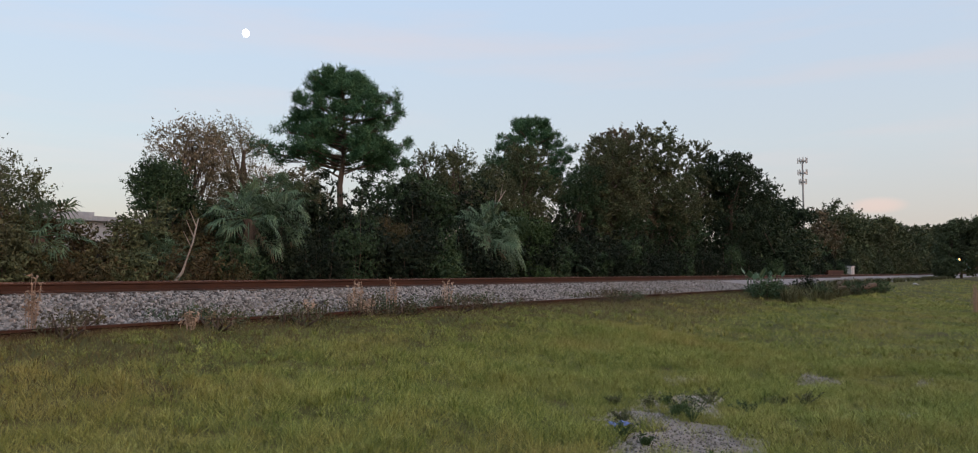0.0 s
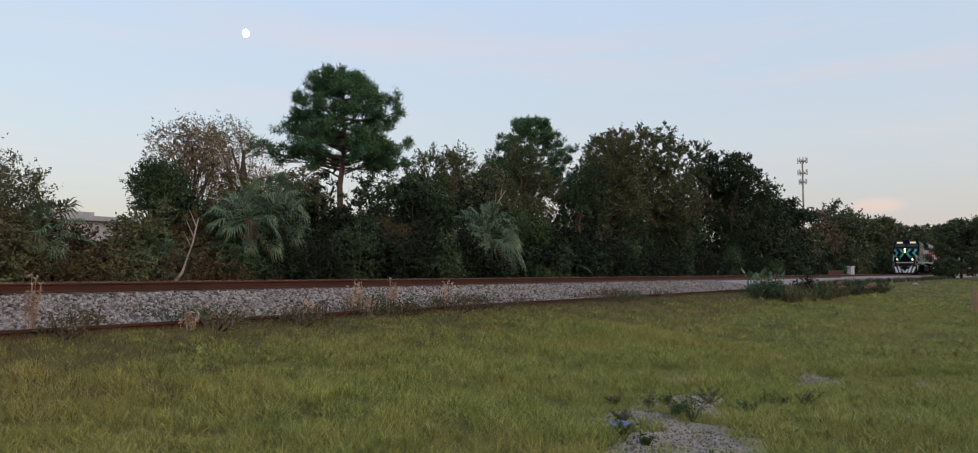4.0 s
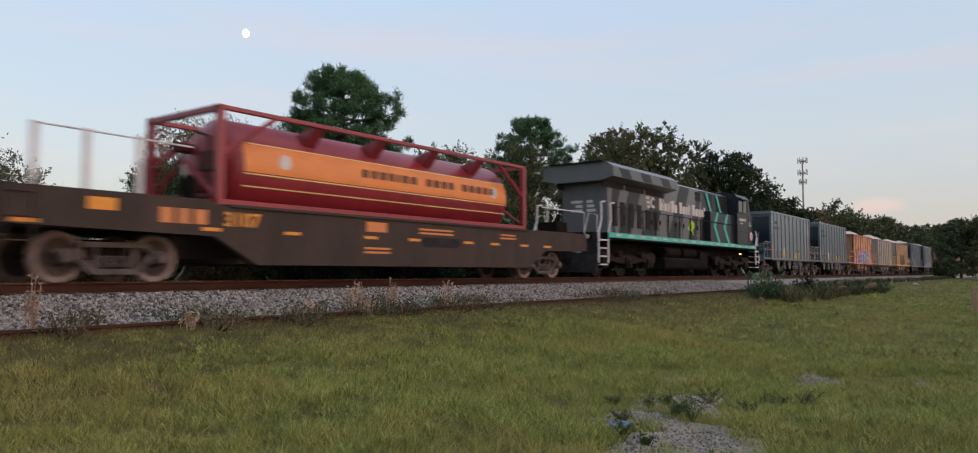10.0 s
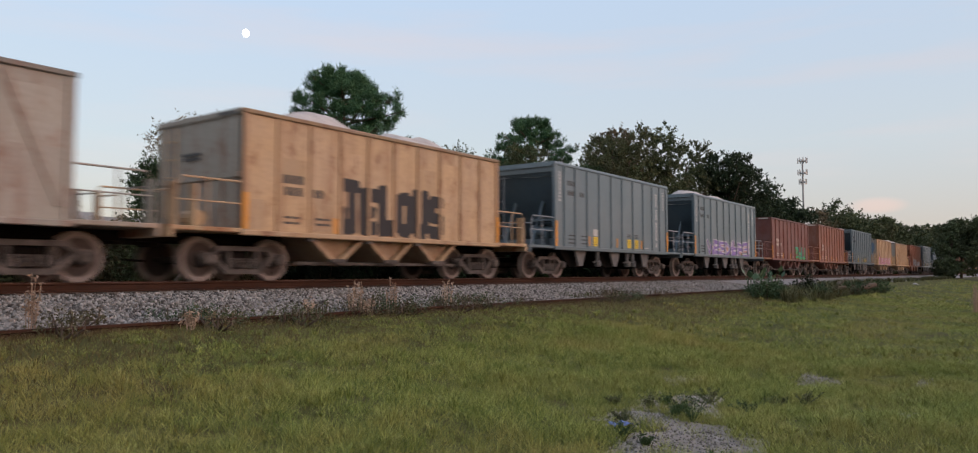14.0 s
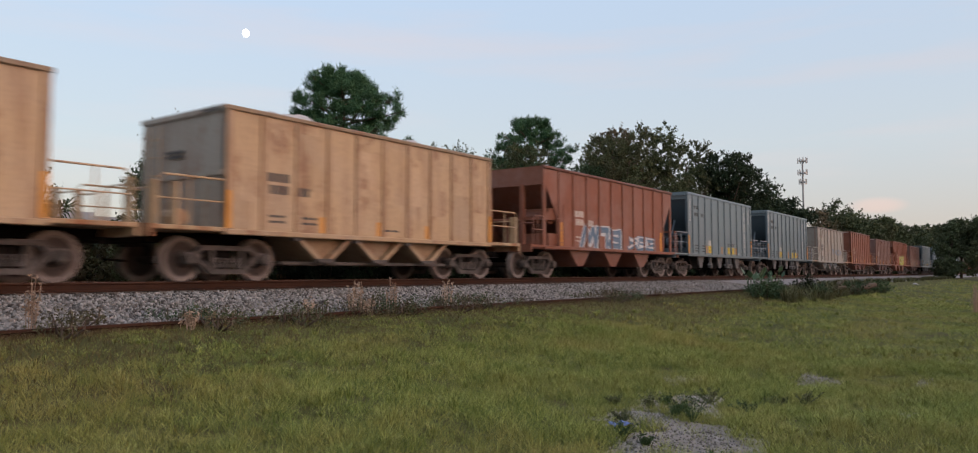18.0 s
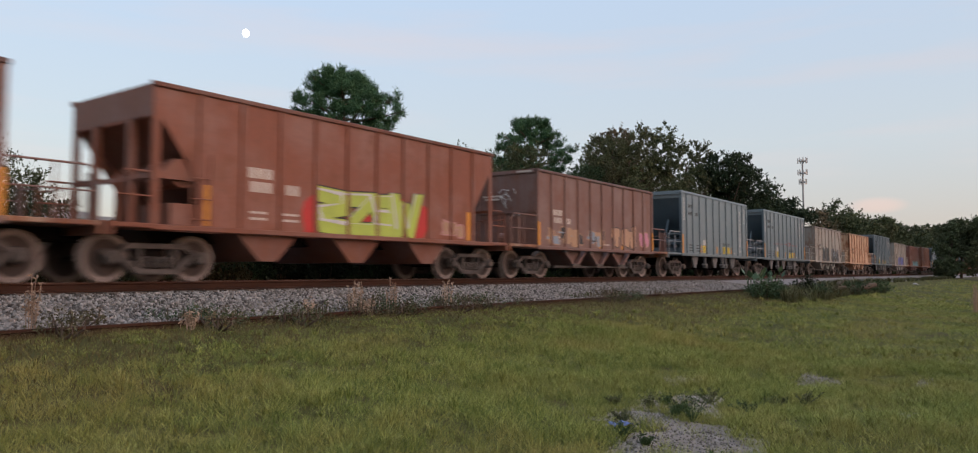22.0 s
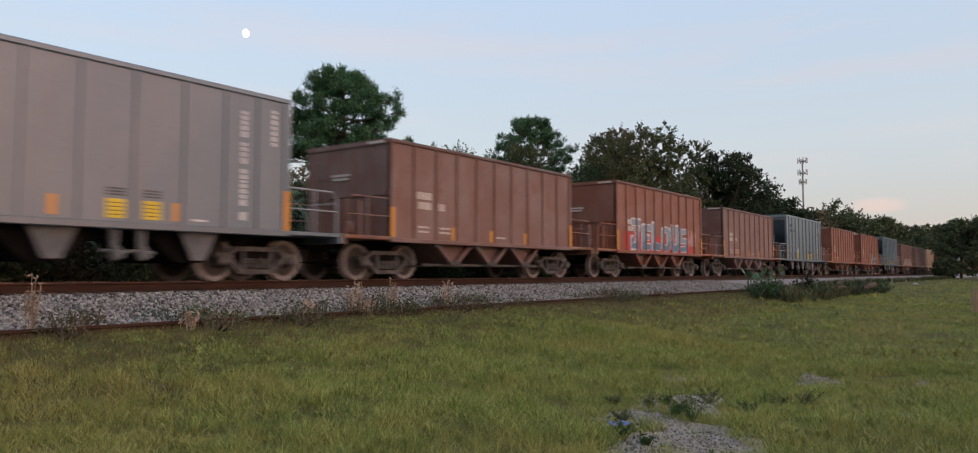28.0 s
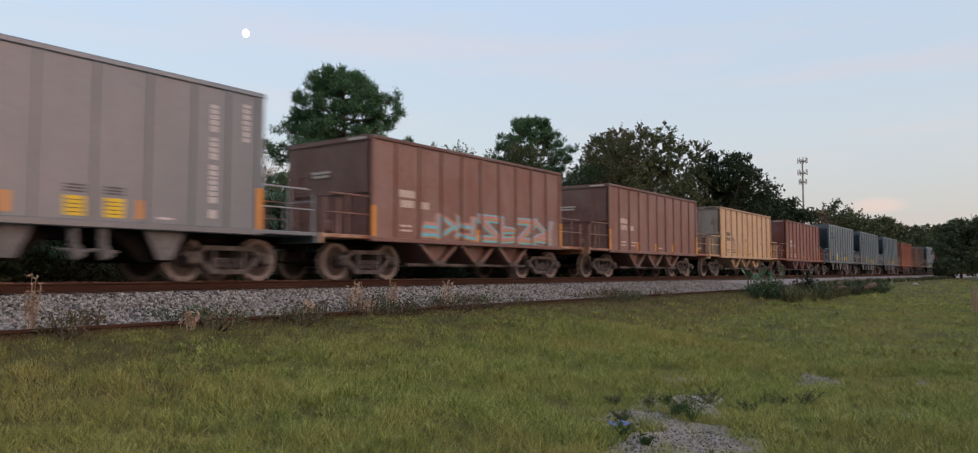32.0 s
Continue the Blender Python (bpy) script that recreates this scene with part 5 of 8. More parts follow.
# The cars in running order: time at which the near leading corner passes, kind, colour, load, words for the label, graffiti.
def g_pinkblue(c, L, y):
    graffiti(c, 1.2, 8.3, 1.06, 1.42, y, 2, SPRAY["blush"], SPRAY["pink"], [SPRAY["blush"]], 9)
    graffiti(c, 2.4, 6.9, 1.5, 2.25, y, 22, SPRAY["pink"], SPRAY["pink"], [SPRAY["blush"]], 6)
    wild(c, 4, 2.1, 7.3, 1.16, 2.06, y - 0.006, 0.25, 1, "blue", "white", "blue", None, 0.06)
    part("graffiti", wild_word(2, 4.7, 6.6, 1.2, 1.95, y - 0.034, 0.14, 3), SPRAY["teal"], c, "teal strokes between the blue letters")
    part("graffiti", wild_word(2, 2.9, 7.2, 1.25, 1.95, y - 0.042, 0.05, 9), SPRAY["white"], c, "thin white cuts across the letters")
    g = wild_word(2, 2.6, 6.6, 1.2, 1.9, y - 0.036, 0.10, 44)
    part("graffiti", g, SPRAY["slate"], c, "dark cuts across the letters")


STROKES = dict(J=((0.05, 1.0, 0.78, 1.0), (0.42, 0.80, 0.0, 0.80), (0.0, 0.45, 0.0, 0.24), (0.0, 0.24, 0.2, 0.46)), E=((0.0, 0.38, 0.0, 1.0), (0.3, 0.95, 0.0, 0.25), (0.3, 0.85, 0.38, 0.60), (0.3, 1.0, 0.76, 1.0)),
               L=((0.0, 0.42, 0.0, 1.0), (0.35, 1.0, 0.0, 0.27)), O=((0.0, 0.36, 0.08, 0.92), (0.64, 1.0, 0.08, 0.92), (0.2, 0.8, 0.0, 0.24), (0.2, 0.8, 0.76, 1.0)),
               U=((0.0, 0.37, 0.1, 1.0), (0.63, 1.0, 0.1, 1.0), (0.15, 0.85, 0.0, 0.27)), S=((0.1, 1.0, 0.76, 1.0), (0.0, 0.36, 0.42, 0.9), (0.1, 0.9, 0.38, 0.60), (0.64, 1.0, 0.1, 0.55), (0.0, 0.9, 0.0, 0.24)))


def block_word(text, x0, x1, z0, z1, y, grow, seed):
    """A fat hand-sprayed word: each letter of a few uneven strokes; grow widens them for the outline."""
    rng = np.random.default_rng(seed)
    g = Geo()
    step = (x1 - x0) / len(text)
    for i, ch in enumerate(text):
        tall = (z1 - z0) * (1.0 - 0.10 * (i % 2) + 0.05 * (i == 0))
        for j, (a, c, d, e) in enumerate(STROKES[ch]):
            xa, xb = x0 + step * (i + 0.02 + a * 0.92) - grow, x0 + step * (i + 0.02 + c * 0.92) + grow
            za, zb = z0 + tall * d - grow, z0 + tall * e + grow
            n = lambda: rng.uniform(-0.03, 0.03)
            r = 0.05
            pts = [(xa + r, za + n()), (xb - r, za + n()), (xb + n(), za + r), (xb + n(), zb - r), (xb - r, zb + n()), (xa + r, zb + n()), (xa + n(), zb - r), (xa + n(), za + r)]
            g.prism(pts, "y", y - 0.0005 * j, y - 0.0005 * j - 0.0015)
    return g


def g_blackword(c, L, y):
    part("graffiti", block_word("JELOUS", 2.7, 6.5, 1.12, 2.32, y - 0.004, 0.035, 5), SPRAY["black"], c, "black sprayed graffiti word")


def g_silverword(c, L, y):
    graffiti(c, 1.0, 7.6, 1.06, 1.75, y, 3, SPRAY["red"], SPRAY["red"], [SPRAY["red"]], 7)
    part("graffiti", block_word("JELOUS", 1.25, 7.3, 1.12, 2.30, y - 0.013, 0.024, 6), SPRAY["white"], c, "pale outlines of a graffiti word")
    fill = block_word("JELOUS", 1.29, 7.34, 1.11, 2.28, y - 0.017, -0.015, 7)
    part("graffiti", fill, SPRAY["silver"], c, "silver-blue graffiti word")
    low = block_word("JELOUS", 1.29, 7.34, 1.11, 2.28, y - 0.019, -0.015, 7)
    low.v = [(a, b, min(d, 1.50 + 0.07 * math.sin(5 * a))) for a, b, d in low.v]
    part("graffiti", low, SPRAY["steel"], c, "darker blue foot of the letters")
    graffiti(c, 7.2, 8.4, 1.35, 2.1, y - 0.006, 4, None, SPRAY["tan"], [SPRAY["rose"]], 3)


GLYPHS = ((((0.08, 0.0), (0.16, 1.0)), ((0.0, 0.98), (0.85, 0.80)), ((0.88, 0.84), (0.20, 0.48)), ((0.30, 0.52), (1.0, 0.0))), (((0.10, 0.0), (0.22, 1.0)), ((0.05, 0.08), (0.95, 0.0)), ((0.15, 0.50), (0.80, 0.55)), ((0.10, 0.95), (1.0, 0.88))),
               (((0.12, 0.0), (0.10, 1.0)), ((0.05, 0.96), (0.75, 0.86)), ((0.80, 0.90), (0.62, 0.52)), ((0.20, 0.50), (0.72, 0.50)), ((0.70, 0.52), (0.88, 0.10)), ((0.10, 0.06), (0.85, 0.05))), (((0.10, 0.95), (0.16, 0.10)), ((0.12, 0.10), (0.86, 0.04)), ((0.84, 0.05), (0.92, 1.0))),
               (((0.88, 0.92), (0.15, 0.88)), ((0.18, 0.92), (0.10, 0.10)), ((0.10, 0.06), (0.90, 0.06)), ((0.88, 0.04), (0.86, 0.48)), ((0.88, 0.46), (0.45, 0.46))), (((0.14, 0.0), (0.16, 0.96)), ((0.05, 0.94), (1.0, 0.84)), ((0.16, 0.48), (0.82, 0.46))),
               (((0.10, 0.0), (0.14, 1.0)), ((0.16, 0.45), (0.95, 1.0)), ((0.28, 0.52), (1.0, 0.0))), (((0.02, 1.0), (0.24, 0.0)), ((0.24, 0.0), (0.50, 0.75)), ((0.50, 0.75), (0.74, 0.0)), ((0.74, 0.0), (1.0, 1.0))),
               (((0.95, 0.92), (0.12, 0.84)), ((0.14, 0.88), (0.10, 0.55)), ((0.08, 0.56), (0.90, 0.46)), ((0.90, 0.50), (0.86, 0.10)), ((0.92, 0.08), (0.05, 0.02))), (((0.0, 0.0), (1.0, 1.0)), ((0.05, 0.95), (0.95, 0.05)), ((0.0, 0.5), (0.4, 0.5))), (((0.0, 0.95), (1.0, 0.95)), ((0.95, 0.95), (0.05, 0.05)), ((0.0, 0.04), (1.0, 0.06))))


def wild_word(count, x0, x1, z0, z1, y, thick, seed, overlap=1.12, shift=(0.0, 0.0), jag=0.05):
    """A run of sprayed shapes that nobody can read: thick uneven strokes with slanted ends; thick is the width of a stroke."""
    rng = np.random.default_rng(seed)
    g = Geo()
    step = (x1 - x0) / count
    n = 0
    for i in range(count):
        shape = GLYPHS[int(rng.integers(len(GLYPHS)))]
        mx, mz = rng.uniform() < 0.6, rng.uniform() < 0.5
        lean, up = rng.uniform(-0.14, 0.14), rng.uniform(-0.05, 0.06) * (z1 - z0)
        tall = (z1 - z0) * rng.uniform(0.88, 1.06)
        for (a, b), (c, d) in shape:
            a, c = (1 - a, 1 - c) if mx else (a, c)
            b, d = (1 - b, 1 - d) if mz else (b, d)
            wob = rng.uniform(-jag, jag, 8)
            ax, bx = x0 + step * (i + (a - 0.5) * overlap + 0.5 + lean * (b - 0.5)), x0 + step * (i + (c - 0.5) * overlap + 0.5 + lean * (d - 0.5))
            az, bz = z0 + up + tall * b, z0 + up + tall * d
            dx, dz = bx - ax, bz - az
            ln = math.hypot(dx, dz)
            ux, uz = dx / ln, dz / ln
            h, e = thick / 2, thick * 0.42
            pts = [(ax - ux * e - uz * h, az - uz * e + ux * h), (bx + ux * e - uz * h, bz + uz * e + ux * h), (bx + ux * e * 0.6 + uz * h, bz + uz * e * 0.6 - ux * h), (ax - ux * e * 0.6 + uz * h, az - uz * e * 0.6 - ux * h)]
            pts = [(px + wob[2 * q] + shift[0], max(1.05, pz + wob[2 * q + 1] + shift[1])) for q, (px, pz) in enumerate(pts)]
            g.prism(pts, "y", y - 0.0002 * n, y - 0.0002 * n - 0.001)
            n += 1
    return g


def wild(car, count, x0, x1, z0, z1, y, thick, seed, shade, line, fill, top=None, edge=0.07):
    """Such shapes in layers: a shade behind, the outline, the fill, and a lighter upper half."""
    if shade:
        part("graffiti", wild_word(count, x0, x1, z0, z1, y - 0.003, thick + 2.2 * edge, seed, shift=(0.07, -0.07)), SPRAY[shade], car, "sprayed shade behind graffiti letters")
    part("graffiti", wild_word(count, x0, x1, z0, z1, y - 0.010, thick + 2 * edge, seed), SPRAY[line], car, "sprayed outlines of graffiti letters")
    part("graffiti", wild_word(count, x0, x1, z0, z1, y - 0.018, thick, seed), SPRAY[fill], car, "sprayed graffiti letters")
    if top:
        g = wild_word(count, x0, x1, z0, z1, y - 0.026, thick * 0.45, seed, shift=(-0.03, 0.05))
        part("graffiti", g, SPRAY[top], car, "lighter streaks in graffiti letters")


def end_spray(c, seed, y0, y1, z0, z1, line, fill, n):
    """Sprayed strokes on the end wall."""
    rng = np.random.default_rng(seed)
    for m, x, k in ((line, -0.056, 1.0), (fill, -0.060, 0.72)):
        r2 = np.random.default_rng(seed)
        g = Geo()
        for i in range(n):
            cy, cz = r2.uniform(y0, y1), r2.uniform(z0, z1)
            w, h = r2.uniform(0.12, 0.5) * k, r2.uniform(0.12, 0.55) * k
            pts = [(cy + w * math.cos(6.2832 * q / 9) * r2.uniform(0.6, 1.1), cz + h * math.sin(6.2832 * q / 9) * r2.uniform(0.6, 1.1)) for q in range(9)]
            g.prism(pts, "x", x - 0.0003 * i, x - 0.0003 * i - 0.001)
        part("graffiti", g, m, c, "sprayed graffiti on the end wall")


def g_pinkend(c, L, y):
    wild(c, 7, 1.2, 8.1, 1.14, 1.66, y, 0.12, 7, "rose", "white", "pink", None, 0.05)
    end_spray(c, 17, -1.2, 1.0, 2.1, 3.0, SPRAY["slate"], SPRAY["slate"], 11)
    end_spray(c, 18, -0.9, 0.8, 2.2, 2.9, SPRAY["black"], SPRAY["slate"], 4)


def g_scrawl(c, L, y):
    graffiti(c, 0.5, 5.0, 1.1, 1.75, y, 11, None, SPRAY["tan"], [SPRAY["tan"], SPRAY["silver"], SPRAY["black"]], 5)
    graffiti(c, 5.3, 7.6, 1.12, 2.0, y, 23, None, SPRAY["black"], [SPRAY["peach"]], 3, 1.4)
    graffiti(c, 7.75, 8.75, 1.1, 1.8, y, 24, None, SPRAY["tan"], [SPRAY["blush"]], 2, 1.3)
    rng = np.random.default_rng(19)
    for k in range(9):
        a = Vector((-0.054, rng.uniform(-1.0, 0.6), rng.uniform(2.0, 3.0)))
        d = Vector((0, rng.uniform(-0.5, 0.5), rng.uniform(-0.4, 0.4)))
        part("graffiti", Geo().tube([a, a + d * 0.5 + Vector((0, 0.05, 0.08)), a + d], 0.014, 5), SPRAY["white"], c, "thin white scrawl")


def g_redline(c, L, y):
    for pts in (((2.0, 1.95), (4.3, 2.0), (5.0, 1.98)), ((5.0, 1.95), (5.5, 2.1), (6.0, 2.05), (5.4, 1.9), (5.0, 2.0)), ((6.0, 1.98), (7.4, 1.93), (7.1, 1.99))):
        part("graffiti", Geo().tube([(px, y - 0.004, pz) for px, pz in pts], 0.014, 5), SPRAY["red"], c, "thin red sprayed line")


def g_lime(c, L, y):
    """Fat lime letters with thin black edges and slits on a red edge of spray."""
    rng = np.random.default_rng(10)
    red = Geo()
    for k, x in enumerate((3.95, 4.5, 5.6, 6.6, 7.35)):
        blob(rng, red, x, 1.52, 0.85, 0.95 + 0.2 * (k % 2), y - 0.002 - 0.0003 * k, 0.1)
    red.v = [(a, b, max(d, 1.06)) for a, b, d in red.v]
    part("graffiti", red, SPRAY["red"], c, "red sprayed edge behind the letters")
    wild(c, 4, 4.05, 7.25, 1.20, 2.08, y - 0.006, 0.34, 10, None, "black", "lime", None, 0.035)
    part("graffiti", wild_word(4, 4.05, 7.25, 1.20, 2.08, y - 0.034, 0.03, 10, shift=(-0.10, 0.12)), SPRAY["white"], c, "thin pale streaks on the letters")
    graffiti(c, 8.3, 9.3, 1.15, 1.6, y, 21, None, SPRAY["rose"], [SPRAY["tan"]], 2)


ORE = "red-oxide open-top hopper car with ribbed sides and saw-tooth chutes"
BRN = "dull brown open-top hopper car with ribbed sides"
CONSIST = (
    (12.584, "g", None, 0.0, "", None), (13.157, "g", None, 0.0, "", None),
    (13.735, "d", ORANGY, 0.45, "rusty orange open-top hopper car with bright graffiti", g_pinkblue),
    (14.300, "d", BEIGE, 0.45, "beige-grey open-top hopper car with diagonal end braces", None),
    (14.864, "t", TAN, 0.45, "tan open-top hopper car with a black graffiti word", g_blackword),
    (15.425, "g", None, 0.35, "", None), (16.005, "g", None, 0.4, "", lambda c, L, y: wild(c, 7, 1.8, 8.2, 1.12, 1.82, y, 0.13, 5, "rose", "white", "purple", None, 0.05)),
    (16.590, "b", MAROON, 0.2, "brown open-top hopper car with a green graffiti patch", lambda c, L, y: wild(c, 3, 5.4, 8.1, 1.12, 1.8, y, 0.12, 6, None, "green", "green", "teal", 0.04)),
    (17.145, "b", OXIDE, 0.2, ORE, None), (17.700, "g", None, 0.3, "", None),
    (18.282, "t", TAN, 0.3, "tan open-top hopper car with pink graffiti and a sprayed end", g_pinkend),
    (18.846, "t", TAN, 0.35, "plain tan open-top hopper car", None),
    (19.395, "o", EMBER, 0.0, "rusty orange-red hopper car with cut-away ends and faded graffiti", lambda c, L, y: (wild(c, 3, 2.6, 5.6, 1.14, 1.78, y, 0.20, 8, "white", "white", "slate", "steel", 0.05), wild(c, 3, 6.4, 8.9, 1.14, 1.55, y, 0.16, 81, None, "slate", "steel", "white", 0.04))),
    (19.968, "g", None, 0.0, "", None), (20.548, "g", None, 0.0, "", None),
    (21.128, "d", BEIGE, 0.0, "beige-grey open-top hopper car with diagonal end braces", lambda c, L, y: wild(c, 4, 4.6, 8.2, 1.62, 1.98, y, 0.06, 9, None, "slate", "slate", None, 0.01)),
    (21.685, "b", OXIDE, 0.0, ORE, None), (22.252, "b", DULL, 0.0, BRN, None),
    (22.776, "o", OXIDE, 0.0, "red-brown hopper car with cut-away ends and lime graffiti", g_lime),
    (23.376, "b", DULL, 0.0, "dull brown open-top hopper car with grey graffiti and a scrawled end", g_scrawl),
    (23.934, "g", None, 0.0, "", None), (24.515, "g", None, 0.0, "", g_redline),
    (25.091, "d", BEIGE, 0.12, "beige-grey open-top hopper car with black graffiti letters", lambda c, L, y: (wild(c, 2, 2.6, 4.4, 1.16, 2.06, y, 0.36, 12, None, "silver", "black", None, 0.02), wild(c, 3, 5.4, 7.8, 1.16, 1.96, y, 0.30, 121, None, "silver", "black", None, 0.02), wild(c, 2, 5.6, 7.4, 1.3, 1.9, y - 0.02, 0.03, 122, None, "silver", "silver", None, 0.0))),
    (25.655, "d", PEACH, 0.0, "faded orange open-top hopper car with diagonal end braces", None),
    (26.205, "g", None, 0.0, "", None),
    (26.795, "d", BEIGE, 0.0, "beige-grey open-top hopper car with a blue graffiti block", lambda c, L, y: wild(c, 4, 3.0, 6.6, 1.14, 1.85, y, 0.20, 13, "blue", "blue", "purple", "blue", 0.08)),
    (27.358, "b", BROWNISH, 0.0, "brown open-top hopper car with turquoise graffiti", lambda c, L, y: wild(c, 6, 2.5, 7.7, 1.12, 1.68, y, 0.11, 14, None, "teal", "sky", None, 0.03)),
    (27.908, "b", OXIDE, 0.0, ORE, None), (28.484, "g", None, 0.0, "", None),
    (29.063, "b", DULL, 0.12, BRN, None),
    (29.635, "b", OXIDE, 0.12, "red-oxide hopper car with a large silver graffiti word", g_silverword),
    (30.190, "b", DULL, 0.0, BRN, None), (30.741, "g", None, 0.0, "", None),
    (31.335, "b", OXIDE, 0.15, ORE, None),
    (31.893, "b", OXIDE, 0.25, "red-oxide open-top hopper car with black and white graffiti", lambda c, L, y: wild(c, 4, 5.0, 8.1, 1.12, 1.86, y, 0.15, 15, "white", "white", "slate", "black", 0.06)),
    (32.452, "g", None, 0.0, "", None),
    (33.032, "b", DULL, 0.1, "brown open-top hopper car with orange and turquoise graffiti", lambda c, L, y: (wild(c, 3, 1.9, 4.2, 1.14, 1.75, y, 0.13, 16, None, "tan", "sky", "rose", 0.05), wild(c, 4, 4.5, 8.4, 1.14, 1.82, y, 0.13, 161, None, "sky", "tan", "rose", 0.05))),
    (33.606, "b", DULL, 0.2, BRN, None),
    (34.170, "t", TAN, 0.15, "tan open-top hopper car with rusty blotches", None),
    (34.735, "b", MAROON, 0.0, BRN, None),
    (35.300, "g", None, 0.0, "", None), (35.880, "g", None, 0.0, "", None), (36.460, "g", None, 0.0, "", None),
    (37.04, "b", OXIDE, 0.0, ORE, None), (37.61, "b", DULL, 0.0, BRN, None), (38.18, "g", None, 0.0, "", None), (38.75, "b", OXIDE, 0.0, ORE, None),
)
RUNNING = []                       # (thing, passing time, turned round)
for passing, kind, colour, load, label, spray in CONSIST:
    if kind == "g":
        car, L, W, Z0, Z1 = grey_hopper(passing, load, dark=1.0)
        side = -W + 0.036
    elif kind == "o":
        car, L, W, Z0, Z1 = open_hopper(passing, colour, load, label)
        side = -W + 0.046
    else:
        car, L, W, Z0, Z1 = box_hopper(passing, colour, load, kind == "d", PAINT_RUSTY if colour in (ORANGY, PEACH) else PAINT, label, BLACK if kind in "dt" else CREAM, 7 if kind == "d" else 9, 3.70 if colour is OXIDE else 3.51)
        side = -W + 0.046
    if spray:
        spray(car, L, side)
    RUNNING.append((car, passing, False))

# ---- locomotives and the tank car ----
TURNED = []
NAVY = worn("dark_navy_locomotive_paint", (0.0045, 0.0055, 0.011), (0.009, 0.009, 0.012), 0.30, 0, 1.2, 30, (1, 1, 0.4), 0.45, 0.9, 0.04, 0.03)
SLATE = worn("slate_grey_locomotive_paint", (0.016, 0.020, 0.025), (0.024, 0.026, 0.029), 0.30, 0, 1.5, 30, (1, 1, 0.4), 0.4, 0.9, 0.12, 0.03)
STONEGREY = worn("warm_grey_locomotive_paint", (0.100, 0.106, 0.110), (0.074, 0.078, 0.081), 0.30, 0, 1.5, 30, (1, 1, 0.4), 0.4, 0.9, 0.30, 0.03)
LOCOTRUCK = worn("dusty_black_truck_steel", (0.009, 0.0075, 0.0065), (0.034, 0.027, 0.022), 0.8, 0, 3.5, 25, spec=0.1)
TEAL = flat_paint("teal_stripe_paint", (0.045, 0.40, 0.34), 0.45)
PLOUGHWHITE = flat_paint("white_plough_paint", (0.72, 0.73, 0.74), 0.5)
SILVER = flat_paint("light_grey_rail_paint", (0.50, 0.50, 0.51), 0.45)
LIME = flat_paint("lime_green_leaf_paint", (0.36, 0.62, 0.03), 0.5)
MESH = worn("black_louvre_steel", (0.012, 0.012, 0.013), (0.03, 0.028, 0.027), 0.7, 0, 3, 60)
GLASS, gnt, gb = shader("dark_cab_glass", 0.04, 0.0, 0.55)
gb.inputs["Base Color"].default_value = (0.012, 0.016, 0.024, 1)


def lamp_glow(name, colour, strength):
    m, nt, b = shader(name, 0.3)
    b.inputs["Base Color"].default_value = (*colour, 1)
    b.inputs["Emission Color"].default_value = (*colour, 1)
    b.inputs["Emission Strength"].default_value = strength
    return m


HEADLIGHT = lamp_glow("warm_headlight", (1.0, 0.50, 0.17), 6.5)
NUMBER_GLOW = lamp_glow("lit_number_board", (1.0, 0.80, 0.56), 0.30)
MARKER = lamp_glow("amber_marker_lamp", (1.0, 0.45, 0.12), 3.0)


def loco_truck(car, x, passing, sign):
    """A three-axle truck with its heavy frame, journal boxes and brake cylinders."""
    g = Geo()
    g.box(-2.6, 2.6, -0.7, 0.7, 0.62, 0.95)
    t = part("truck", g, LOCOTRUCK, car, at=pose(x, 0, 0))
    for s in (-1, 1):
        q = Geo()
        y0, y1 = sorted((s * 1.02, s * 1.18))
        q.prism([(-2.75, 0.95), (-2.4, 1.05), (-1.2, 0.85), (1.2, 0.85), (2.4, 1.05), (2.75, 0.95), (2.75, 0.62), (2.2, 0.55), (1.5, 0.66), (0.6, 0.55), (-0.6, 0.55), (-1.5, 0.66), (-2.2, 0.55), (-2.75, 0.62)], "y", y0, y1)
        for k in (-2.08, 0, 2.08):
            q.box(k - 0.24, k + 0.24, min(s * 1.0, s * 1.28), max(s * 1.0, s * 1.28), 0.36, 0.80, 0.05)
            q.lathe([(s * 1.28, 0.15), (s * 1.34, 0.13)], "y", 12, (k, 0, 0.55))
        for k in (-1.05, 1.05):
            q.lathe([(s * 1.16, 0.13), (s * 1.40, 0.13)], "y", 12, (k, 0, 0.92))
            q.box(k - 0.5, k + 0.5, min(s * 1.18, s * 1.24), max(s * 1.18, s * 1.24), 0.28, 0.34)
        part("side_frame", q, LOCOTRUCK, t, "grimy cast truck frame")
    for k in (-2.08, 0, 2.08):
        w = part("wheelset", shared("loco_wheelset", lambda: wheelset_geo(0.533), LOCOTRUCK), None, t, at=pose(k, 0, 0.533))
        WHEELS.append((w, k, 0.533, 0.533, passing + sign * -1 * (x + k) / SPEED * -1))
    return t


